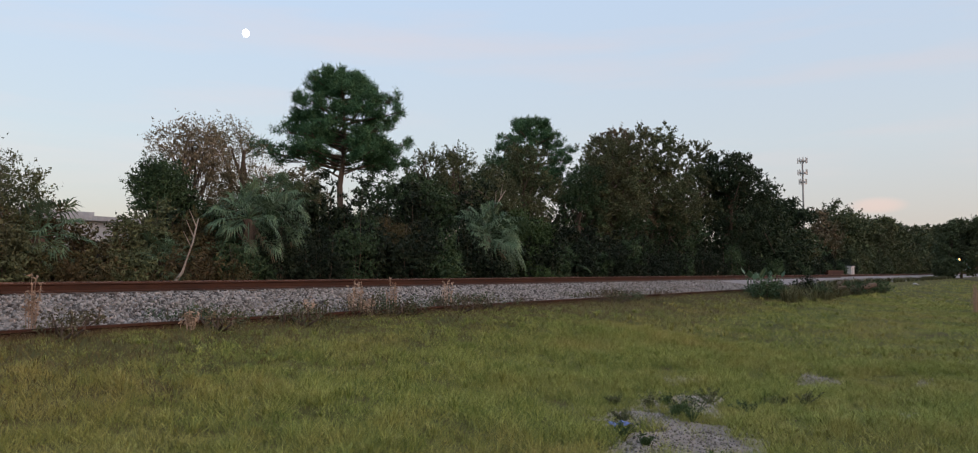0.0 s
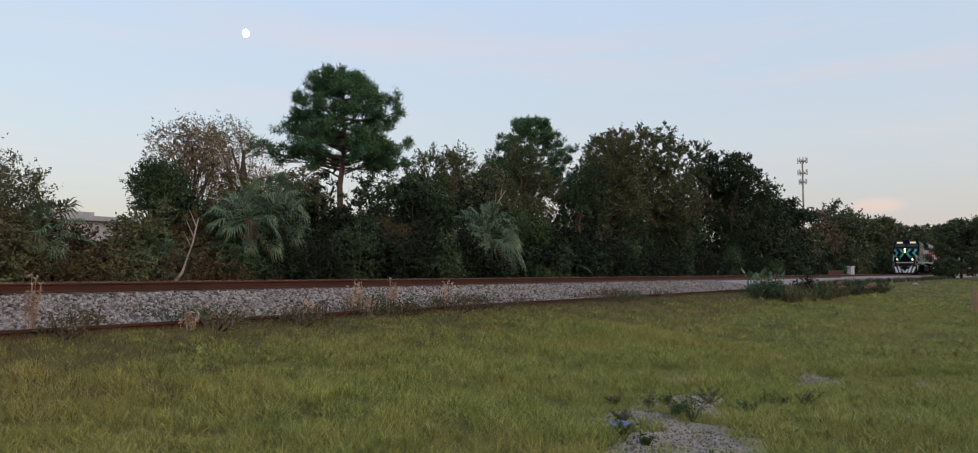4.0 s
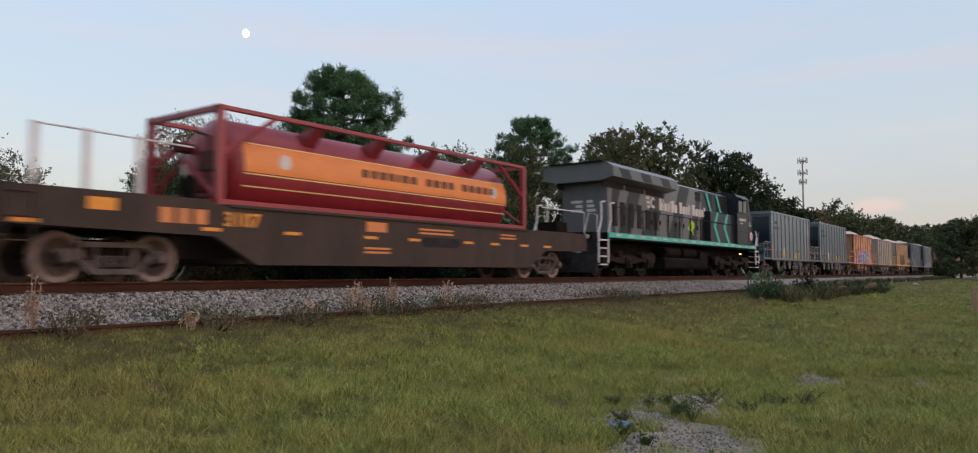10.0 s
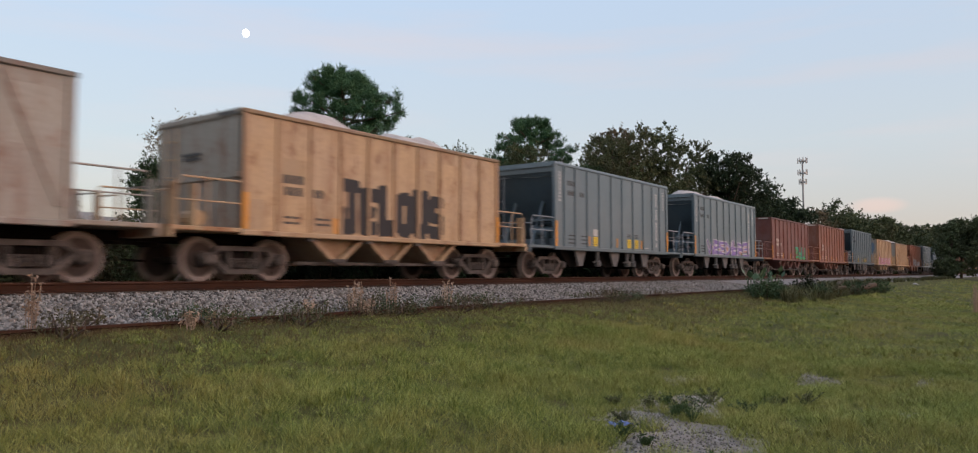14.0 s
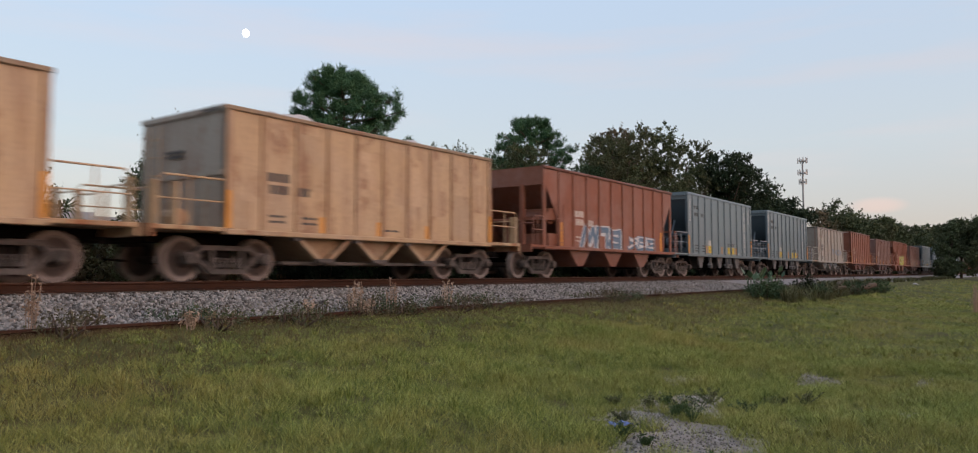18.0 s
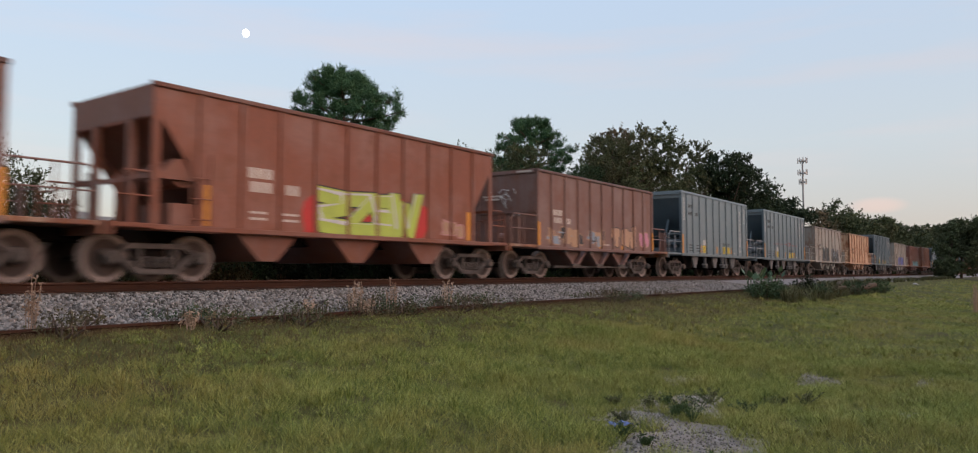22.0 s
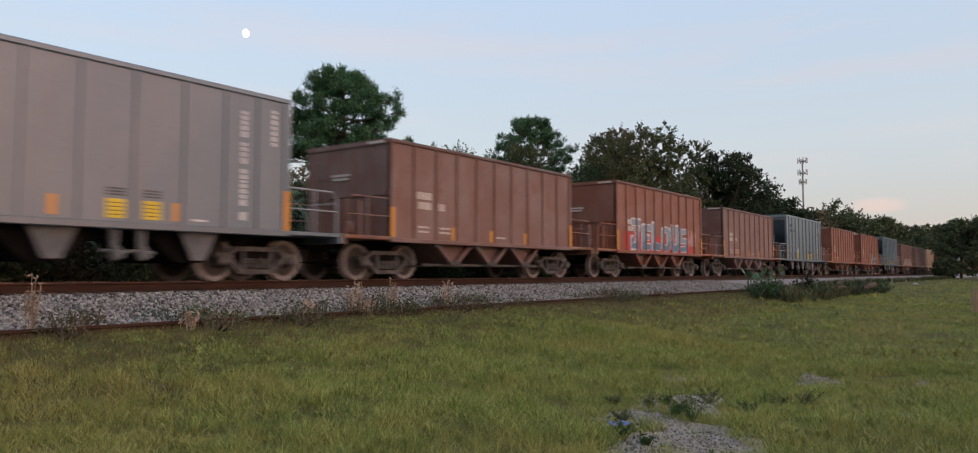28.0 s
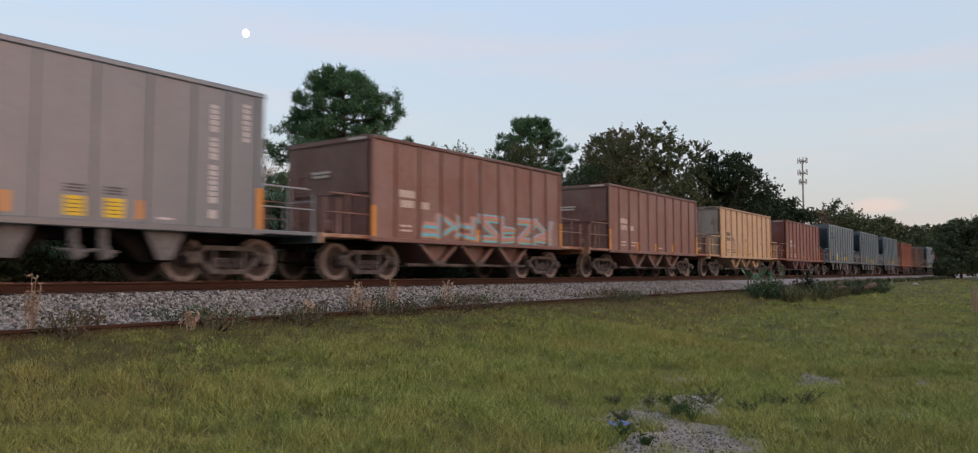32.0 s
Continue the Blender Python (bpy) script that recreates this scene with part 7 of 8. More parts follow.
    part("walkway_end", Geo().box(17.7, 19.3, -1.2, 1.2, 1.46, D), FRAMEBLACK, car)
    part("marker_lamp", Geo().box(2.3, 2.5, *Y(1.30, 1.36), 1.18, 1.24), MARKER, car, "small amber lamp below the frame")
    for x in (3.2, 16.3):
        loco_truck(car, x, passing, n)
    RUNNING.append((car, passing, not lead))
    if not lead:
        TURNED.append(car)
    return car


locomotive(9.753, -1, "808")
locomotive(12.455, 1, "822")

WELLGREY = worn("grimy_brown_car_steel", (0.036, 0.029, 0.025), (0.060, 0.045, 0.036), 0.75, 0, 1.5, 20, (1, 1, 0.4))
TANKRED = worn("maroon_tank_paint", (0.22, 0.020, 0.028), (0.15, 0.016, 0.02), 0.35, 0, 1.2, 30, spec=0.5, bumps=0.05)
TANKORANGE = worn("orange_band_paint", (0.60, 0.20, 0.035), (0.48, 0.15, 0.03), 0.35, 0, 1.2, 30, spec=0.5, bumps=0.05)
VALVE = worn("grimy_maroon_pipe_paint", (0.075, 0.016, 0.014), (0.035, 0.018, 0.016), 0.6, 0, 3, 30)
TANKBROWN = flat_paint("dark_brown_lettering", (0.13, 0.055, 0.03))
GOLD = flat_paint("pale_yellow_line", (0.65, 0.50, 0.22))


def well_car(passing):
    L = 19.1
    car = thing("well_car", Matrix.Identity(4), "grimy brown well car with deep sides that carries a tank container", "well car", "freight cars of the train")
    for s in (-1, 1):
        y0, y1 = sorted((s * 1.32, s * 1.55))
        g = Geo().prism([(0.0, 0.98), (0.0, 1.62), (3.6, 1.62), (4.2, 1.50), (15.3, 1.50), (15.9, 1.56), (L, 1.56), (L, 0.95), (16.3, 0.90), (15.3, 0.34), (4.9, 0.34), (3.9, 0.90)], "y", y0, y1)
        part("side_girder", g, WELLGREY, car)
        part("side_cap", Geo().box(4.2, 15.3, min(s * 1.30, s * 1.60), max(s * 1.30, s * 1.60), 1.50, 1.56), WELLGREY, car)
    part("well_floor", Geo().box(4.6, 15.6, -1.32, 1.32, 0.36, 0.48), WELLGREY, car)
    for x0, x1 in ((-0.1, 4.2), (15.6, L + 0.1)):
        part("end_platform", Geo().box(x0, x1, -1.30, 1.30, 0.95, 1.20), WELLGREY, car)
    for x, s in ((-0.1, -1), (L + 0.1, 1)):
        part("coupler", coupler_geo(x, s), UNDER, car)
    for x in (2.15, L - 2.15):
        freight_truck(car, x, passing)
    for x in (0.5, 1.35, 2.3):
        part("end_post", Geo().box(x, x + 0.10, -1.50, -1.42, 1.62, 2.68), SILVER, car, "light grey upright post")
    part("handrail", Geo().tube([(0.5, -1.46, 2.66), (3.4, -1.46, 2.62)], 0.018, 6).tube([(16.2, -1.46, 2.35), (L, -1.46, 2.35), (L, -1.46, 1.56)], 0.02, 6), SILVER, car)
    part("brake_wheel", Geo().lathe([(-0.02, 0.27), (0.02, 0.27)], "x", 16, (3.5, -1.2, 1.85)).box(17.6, 18.3, -1.2, -0.4, 1.56, 1.95), UNDER, car)
    part("ladder", ladder_geo(0.1, -1.58, 0.7, 1.6, "x"), WELLGREY, car)
    part("side_slot", Geo().prism([(10.1, 0.95), (10.2, 0.86), (11.6, 0.86), (11.7, 0.95), (11.7, 1.06), (11.6, 1.12), (10.2, 1.12), (10.1, 1.06)], "y", -1.556, -1.552), MESH, car, "dark opening in the girder")
    g = Geo()
    for x in (0.2, 3.6, 5.6, 8.0, 9.6, 11.9, 13.2, 14.8, 16.2):
        g.box(x, x + 0.42, -1.553, -1.557, 1.0, 1.07)
    g.box(1.4, 1.9, -1.553, -1.557, 1.28, 1.5)
    part("reflector", g, ORANGE, car, "orange reflector strips")
    part("car_number", word_mesh("3107", 0.40, 0.86, ORANGE, 0.01), None, car, "orange stencilled number", at=pose(4.1, -1.557, 1.12))
    g = Geo()
    bars(g, 2.72, 1.12, (0.26, 0.26, 0.26), -1.553, 0.29, 0.10)
    for k, (x, w) in enumerate(((8.1, 0.5), (10.0, 1.4), (13.7, 0.8), (8.0, 0.9))):
        for j in range(2):
            bars(g, x, 1.20 + 0.10 * j - (0.55 if k == 3 else 0), (w,), -1.553, 0.05)
    g.box(8.05, 8.75, -1.553, -1.557, 1.18, 1.42)
    part("lettering", g, SPRAY["orange"], car, "orange and tan lettering on the girder")
    # tank container
    tank = thing("tank_container", Matrix.Identity(4), "maroon tank container with an orange band in a red frame", "tank container", "load of the train")
    r, zc, a, b = 1.13, 2.46, 4.45, 15.0
    part("tank", Geo().lathe([(a, 0.05), (a + 0.04, 0.5), (a + 0.18, 0.85), (a + 0.42, r), (b - 0.42, r), (b - 0.18, 0.85), (b - 0.04, 0.5), (b, 0.05)], "x", 40, (0, 0, zc)), TANKRED, tank, smooth=True)

    def band(a0, a1, rr):
        g = Geo()
        pts = []
        n = 8
        for k in range(n + 1):
            t = radians(a0 + (a1 - a0) * k / n)
            pts.append((-math.cos(t) * rr, zc + math.sin(t) * rr))
        for k in range(n, -1, -1):
            t = radians(a0 + (a1 - a0) * k / n)
            pts.append((-math.cos(t) * (rr - 0.02), zc + math.sin(t) * (rr - 0.02)))
        return g.prism(pts, "x", a + 0.40, b - 0.40)
    part("orange_band", band(-6, 26, r + 0.006), TANKORANGE, tank, "wide orange band along the tank")
    for t in (-8, 27, -22):
        part("yellow_line", band(t - 0.7, t + 0.7, r + 0.010), GOLD, tank, "thin yellow line along the tank")
    g = Geo()
    bars(g, 8.3, 2.56, (0.22, 0.2, 0.24, 0.2, 0.1, 0.24, 0.24, -0.2, 0.22, 0.24, 0.22, 0.22, -0.2, 0.24, 0.24, 0.24, 0.22, 0.22), -r - 0.012, 0.20, 0.10)
    part("lettering", g, TANKBROWN, tank, "dark brown lettering on the orange band")
    for x in (5.9, 13.9):
        part("round_badge", Geo().lathe([(-r - 0.012, 0.17), (-r - 0.016, 0.17)], "y", 18, (x, 0, 2.64)), WHITE, tank, "round white badge on the band")
    fa, fb, z0, z1 = 4.05, 15.4, 1.56, 3.62
    for s in (-1, 1):
        y0, y1 = sorted((s * 1.22, s * 1.36))
        for x in (fa, fb - 0.16):
            part("corner_post", Geo().box(x, x + 0.16, y0, y1, z0, z1), TANKRED, tank)
        part("top_rail", Geo().box(fa, fb, min(s * 1.26, s * 1.36), max(s * 1.26, s * 1.36), z1 - 0.10, z1, 0.015), TANKRED, tank)
        part("bottom_rail", Geo().box(fa, fb, min(s * 1.26, s * 1.36), max(s * 1.26, s * 1.36), z0, z0 + 0.12, 0.015), TANKRED, tank)
        for xa, xb in ((fa + 0.1, fa + 1.5), (fb - 0.1, fb - 1.5)):
            part("brace", Geo().tube([(xa, s * 1.30, 2.6), (xb, s * 1.30, z1 - 0.06)], 0.06, 6), TANKRED, tank)
        for x in (6.6, 8.7, 10.8, 12.9):
            part("gusset", Geo().prism([(s * 0.55, 3.38), (s * 1.28, z1 - 0.05), (s * 1.28, z1 - 0.12), (s * 0.75, 2.95)], "x", x, x + 0.35), TANKRED, tank)
    for x in (fa, fb - 0.14):
        part("end_frame", Geo().box(x, x + 0.14, -1.3, 1.3, z1 - 0.12, z1).box(x, x + 0.14, -1.3, 1.3, z0, z0 + 0.14).tube([(x + 0.07, -1.3, z0 + 0.1), (x + 0.07, 0, 2.6)], 0.05, 6).tube([(x + 0.07, 1.3, z0 + 0.1), (x + 0.07, 0, 2.6)], 0.05, 6), TANKRED, tank)
    part("valve_gear", Geo().lathe([(4.1, 0.18), (4.5, 0.18)], "x", 12, (0, -0.4, 2.0)).lathe([(4.08, 0.12), (4.5, 0.12)], "x", 12, (0, 0.3, 2.9)).tube([(4.15, -0.9, 1.7), (4.15, -0.9, 3.0), (4.3, -0.2, 3.2)], 0.05, 7).box(4.08, 4.35, -1.1, -0.6, 2.3, 2.7).tube([(4.1, -1.1, 1.75), (4.1, 0.9, 1.8)], 0.06, 7), VALVE, tank, "dark red pipes and valves at the tank's end")
    part("ladder", ladder_geo(4.02, 0.6, 1.7, 3.4, "y"), TANKRED, tank)
    RUNNING.append((car, passing, False))
    RUNNING.append((tank, passing, False))


well_car(10.66)

# ---- moon, tower, sheds and what lies about ----
MOON = lamp_glow("moonlit_rock", (1.0, 0.98, 0.92), 2.2)
moon_dir = cam_pose.to_3x3() @ Vector(((394 - 784) / 1210, (363 - 53) / 1210, -1)).normalized()
moon_geo = Geo().lathe([(3000 * 0.0050 * -math.cos(math.pi * k / 14), max(0.01, 3000 * 0.0050 * math.sin(math.pi * k / 14))) for k in range(15)], "z", 24)
moon = solid("moon", moon_geo, MOON, "white gibbous moon in the evening sky", "moon", smooth=True)
moon.matrix_basis = pose(0, 0, 0, 0, 0, TURN) @ Matrix.Diagonal((1, 0.84, 1, 1))
moon.location = Vector((0, 0, EYE_Z)) + moon_dir * 3000

GALV = worn("galvanised_tower_steel", (0.30, 0.30, 0.31), (0.22, 0.22, 0.23), 0.6, 0.3, 0.5, 8)
tower = thing("cell_tower", pose(253, 60, 0.6), "tall grey monopole with three rings of aerials", "cell tower")
part("mast", Geo().tube([(0, 0, -0.2), (0, 0, 18), (0, 0, 37.2)], 0.34, 12, 0.24), GALV, tower)
for z in (36.4, 32.6, 29.6):
    r = 1.45 if z > 30 else 1.15
    part("antenna_platform", Geo().lathe([(z - 0.15, 0.5), (z - 0.10, r * 0.75), (z + 0.10, r * 0.75), (z + 0.15, 0.5)], "z", 6), GALV, tower)
    for k in range(9):
        a = 6.2832 * k / 9
        part("antenna", shared("antenna", lambda: Geo().box(-0.11, 0.11, -0.10, 0.10, -0.85, 0.9, 0.03).tube([(-0.2, 0, 0), (-0.9, 0, 0)], 0.05, 5), WHITE), None, tower, "pale panel aerial", at=pose(math.cos(a) * r, math.sin(a) * r, z + 0.3, 0, 0, math.degrees(a)))

WALLPALE = worn("pale_metal_cladding", (0.36, 0.37, 0.38), (0.28, 0.28, 0.29), 0.7, 0, 0.8, 12, (4, 4, 0.2))
WALLDARK = worn("brown_fascia_paint", (0.06, 0.04, 0.035), (0.09, 0.06, 0.05), 0.7, 0, 1, 12)
shed = thing("warehouse", pose(17.5, 40, 0.85), "low pale flat-roofed warehouse behind the trees", "building")
part("wall", Geo().box(-3.2, 6, 0, 9, -0.1, 3.35), WALLPALE, shed)
part("roof", Geo().box(-3.4, 6.3, -0.3, 9.3, 3.35, 3.60).box(-2.9, 2.5, 0.5, 8.5, 3.60, 3.85), WALLPALE, shed, "pale flat roof with a raised edge")
part("fascia", Geo().box(-3.2, 0.4, -0.10, -0.02, 2.62, 2.85).box(-1.6, -1.2, -0.12, -0.02, 2.4, 3.2), WALLDARK, shed, "dark beam and post below the roof")
for k in range(1, 4):
    wd = part("window", Geo().box(-4.2 + 2.6 * k, -2.6 + 2.6 * k, -0.05, -0.01, 1.1, 2.3), GLASS, shed)
    part("window_frame", Geo().box(-4.3 + 2.6 * k, -2.5 + 2.6 * k, -0.09, -0.05, 2.3, 2.4).box(-4.3 + 2.6 * k, -2.5 + 2.6 * k, -0.09, -0.05, 1.0, 1.1).box(-3.43 + 2.6 * k, -3.37 + 2.6 * k, -0.09, -0.05, 1.1, 2.3), WHITE, wd)

hut = thing("equipment_hut", pose(93.8, 17.9, 0.75), "small white trackside equipment cabinet", "cabinet")
part("body", Geo().box(-0.8, 0.9, -0.8, 0.8, 0.0, 1.40, 0.03), WHITE, hut)
part("roof", Geo().box(-0.9, 1.0, -0.9, 0.9, 1.40, 1.50, 0.03), WALLPALE, hut)
part("door", Geo().box(-0.5, 0.4, -0.825, -0.805, 0.15, 1.3), WALLPALE, hut)
beam = thing("scrap_wagon_frame", pose(84.6, 17.6, 0.74), "rusty steel frame lying beside the track", "scrap")
part("beam", Geo().box(-3.2, 4.2, -0.5, -0.3, 0.0, 1.0).box(-3.2, 4.2, 0.3, 0.5, 0.0, 1.0), RUST, beam)
for k in range(6):
    part("cross_bar", Geo().box(-2.8 + 1.2 * k, -2.65 + 1.2 * k, -0.3, 0.3, 0.3, 0.8), RUST, beam)

# ---- brush pile at the siding's end ----
rng = np.random.default_rng(77)
for k in range(9):
    x, y = 27.5 + 1.9 * k + rng.uniform(-0.5, 0.5), 8.35 - 0.10 * k + rng.uniform(-0.5, 0.5)
    z = float(ground_z(x, y))
    ln = rng.uniform(1.2, 2.4)
    a = rng.uniform(-0.7, 0.7)
    rr = rng.uniform(0.08, 0.17)
    d = Vector((math.cos(a), math.sin(a), 0.12)) * ln
    log = thing("log", pose(x, y, z), "dark weathered log in a brush pile", "log", "brush pile")
    part("stem", Geo().tube([(0, 0, rr * 0.8), tuple(d * 0.5 + Vector((0, 0.06, rr))), tuple(d + Vector((0, 0, rr * 0.9)))], rr, 9, rr * 0.75), BARK, log)
    part("branch_stub", Geo().tube([tuple(d * 0.6 + Vector((0, 0, rr))), tuple(d * 0.7 + Vector((0.1, -0.25, rr + 0.3)))], 0.04, 6, 0.015), BARK, log)
for k in (0, 1, 2, 4, 5, 8, 11, 13):
    x, y = 26.8 + 1.35 * k + rng.uniform(-0.4, 0.4), 8.0 - 0.12 * k + rng.uniform(-0.4, 0.3)
    shrub(x, y, rng.uniform(0.45, 0.85), rng.uniform(1.1, 1.8), (OAK, OAK, OLIVE, BRIGHT)[k % 4], "low weeds over a brush pile", 500 + k, 0.050, 80, 12, "weed_clump", "brush pile")
shrub(32.2, 7.5, 0.95, 1.1, THICKET, "dark heap of cut brush and weeds", 540, 0.05, 120, 12, "brush_heap", "brush pile")
shrub(28.2, 7.9, 0.8, 1.6, OAK, "dark heap of cut brush and weeds", 541, 0.05, 120, 12, "brush_heap", "brush pile")
for k in range(5):
    x, y = 27.2 + 0.8 * k + rng.uniform(-0.3, 0.3), 8.3 + rng.uniform(-0.3, 0.3)
    z = float(ground_z(x, y))
    pl = thing("broad_leaved_weed", pose(x, y, z), "broad pale-leaved weed by the brush pile", "weed", "weeds by the siding")
    for j in range(4):
        a = 6.28 * j / 4 + k
        e = Vector((math.cos(a) * 0.25, math.sin(a) * 0.25, rng.uniform(0.5, 0.85)))
        g = Geo().tube([(0, 0, -0.02), tuple(e * 0.6), tuple(e)], 0.012, 5)
        s = Vector((-math.sin(a), math.cos(a), 0)) * 0.12
        tip = e + Vector((math.cos(a) * 0.15, math.sin(a) * 0.15, 0.28))
        g.add([e, e.lerp(tip, 0.4) + s, tip, e.lerp(tip, 0.4) - s], [(0, 1, 2, 3)])
        part("leaf", g, PALM, pl)

# ---- dry plumes on the siding ----
STRAW = leaf_stuff("dry_pink_straw", (0.27, 0.18, 0.125), (0.46, 0.36, 0.27), (0.20, 0.13, 0.09))
for x, y, h, n in ((4.01, 9.5, 0.72, 12), (9.10, 9.5, 0.56, 7), (9.30, 9.55, 0.60, 8), (9.25, 9.3, 0.30, 16), (10.13, 9.55, 0.62, 9), (11.70, 9.55, 0.60, 9), (5.77, 9.1, 0.26, 14), (8.5, 9.9, 0.34, 8), (34.2, 1.95, 1.05, 22), (33.8, 2.0, 0.85, 14)):
    rng = np.random.default_rng(int(x * 100))
    z = float(ground_z(x, y)) - 0.02
    w = thing("dry_weed", pose(x, y, z), "dry pinkish weed stalks with feathery tops", "weed", "weeds by the siding")
    g, plume = Geo(), []
    for k in range(n):
        a, lean = rng.uniform(0, 6.28), rng.uniform(0.01, 0.08)
        hh = h * rng.uniform(0.55, 1.05)
        b = Vector((rng.normal() * 0.045, rng.normal() * 0.045, 0))
        e = b + Vector((math.cos(a) * lean, math.sin(a) * lean, hh))
        g.tube([b, b.lerp(e, 0.5), e], 0.006, 4, 0.003)
        for j in range(14):
            plume.append(tuple(b.lerp(e, rng.uniform(0.45, 1.05)) + Vector((rng.normal() * 0.014, rng.normal() * 0.014, 0))))
    tagged(part("stalk", g, STRAW, w), kind="stuff")
    v, f = cards(rng, np.array(plume), 0.028)
    part("plume", np_mesh("plume", v, f, STRAW), None, w)
for k in range(44):
    rng = np.random.default_rng(900 + k)
    x, y = 3.0 + 15 * rng.uniform() ** 1.4 + 0.12 * k, rng.uniform(9.25, 10.3) if k % 3 else rng.uniform(8.9, 9.3)
    shrub(x, y, rng.uniform(0.14, 0.36), rng.uniform(0.3, 0.8), (OAK, OLIVE, VINE, BROWN)[k % 4], "small rank weed in the ballast by the siding", 950 + k, 0.026, 26, 10, "weed", "weeds by the siding")

# ---- bare patch and litter ----
DIRT = worn("pale_gravelly_dirt", (0.29, 0.265, 0.24), (0.16, 0.142, 0.125), 0.95, 0, 5, 50, lo=0.35, hi=0.7, bumps=1.0, world_space=True)
PATCHES = ((9.33, 3.79, 0.42, 0.20), (7.95, 3.16, 0.62, 0.46), (6.90, 3.22, 0.42, 0.34), (6.42, 2.44, 0.62, 0.52), (11.33, 2.57, 0.52, 0.26), (12.11, 1.33, 0.30, 0.12), (8.86, 1.16, 0.30, 0.13), (5.95, 2.75, 0.35, 0.25))


def in_patch(x, y):
    inside = np.zeros(np.shape(x), bool)
    for px, py, rx, ry in PATCHES:
        a = np.arctan2(y - py, x - px)
        inside |= ((x - px) / rx) ** 2 + ((y - py) / ry) ** 2 < (1 + 0.25 * np.sin(3 * a + px) + 0.15 * np.sin(7 * a + py)) ** 2 * 0.80
    tuft = np.sin(5.1 * x + 2.3 * np.sin(3.7 * y)) * np.sin(6.3 * y + 1.9 * np.sin(4.4 * x))
    return inside & (tuft < 0.30)


for px, py, rx, ry in PATCHES:
    g = Geo()
    pts = [(px, py, float(ground_z(px, py)) + 0.006)]
    for rr in (0.35, 0.7, 1.0):
        for k in range(36):
            a = 6.2832 * k / 36
            q = rr * (1 + 0.25 * math.sin(3 * a + px) + 0.15 * math.sin(7 * a + py))
            x, y = px + rx * q * math.cos(a), py + ry * q * math.sin(a)
            pts.append((x, y, float(ground_z(x, y)) + 0.006))
    faces = [(0, 1 + k, 1 + (k + 1) % 36) for k in range(36)]
    for ring in range(2):
        faces += [(1 + ring * 36 + k, 37 + ring * 36 + k, 37 + ring * 36 + (k + 1) % 36, 1 + ring * 36 + (k + 1) % 36) for k in range(36)]
    solid("bare_patch", g.add(pts, faces), DIRT, "bare pale gravelly patch in the grass", "bare ground", kind="structure")
for k, (x, y, h, w, mat) in enumerate(((7.08, 2.74, 0.27, 0.55, BRIGHT), (7.60, 3.40, 0.16, 0.36, OLIVE), (9.09, 2.2, 0.18, 0.6, OLIVE), (6.62, 3.25, 0.11, 0.34, OLIVE), (7.25, 2.98, 0.13, 0.30, BRIGHT), (8.35, 3.02, 0.16, 0.55, OLIVE), (8.1, 2.5, 0.15, 0.6, OAK), (6.15, 3.0, 0.12, 0.36, BRIGHT), (7.5, 3.75, 0.13, 0.4, OLIVE), (5.95, 2.1, 0.10, 0.3, BRIGHT), (7.6, 3.05, 0.14, 0.36, OLIVE), (7.9, 3.35, 0.12, 0.22, BRIGHT), (8.9, 2.45, 0.13, 0.5, OLIVE), (6.05, 2.75, 0.10, 0.25, BRIGHT))):
    rng = np.random.default_rng(1200 + k)
    z = float(ground_z(x, y))
    wd = thing("weed", pose(x, y, z), "low green weed in the field", "weed", "weeds in the field")
    pts = []
    for j in range(16):
        a, r = rng.uniform(0, 6.28), rng.uniform(0.1, 0.5) * w
        e = Vector((math.cos(a) * r, math.sin(a) * r * 0.7, h * rng.uniform(0.5, 1.0)))
        part("stem", Geo().tube([(0, 0, -0.01), tuple(e * 0.6), tuple(e)], 0.004, 4, 0.002), mat, wd)
        pts += [tuple(e * rng.uniform(0.3, 1.05) + Vector((rng.normal() * 0.015, rng.normal() * 0.015, 0))) for _ in range(26)]
    v, f = cards(rng, np.array(pts), 0.013)
    part("foliage", np_mesh("foliage", v, f, mat), None, wd)
BLUE = flat_paint("blue_plastic", (0.08, 0.13, 0.33), 0.5)
g = Geo()
lx, ly = 6.33, 3.26
lz = float(ground_z(lx, ly)) + 0.012
pts = []
for i in range(9):
    for j in range(6):
        pts.append((lx + 0.022 * i * 0.9 - 0.012 * j, ly - 0.014 * i - 0.02 * j, lz + 0.02 + 0.018 * math.sin(i * 1.3 + j) * math.cos(j * 1.1)))
g.add(pts, [(i * 6 + j, (i + 1) * 6 + j, (i + 1) * 6 + j + 1, i * 6 + j + 1) for i in range(8) for j in range(5)])
solid("litter", g, BLUE, "crumpled blue plastic wrapper on the ground", "litter")

# ---- loose stone and grass ----


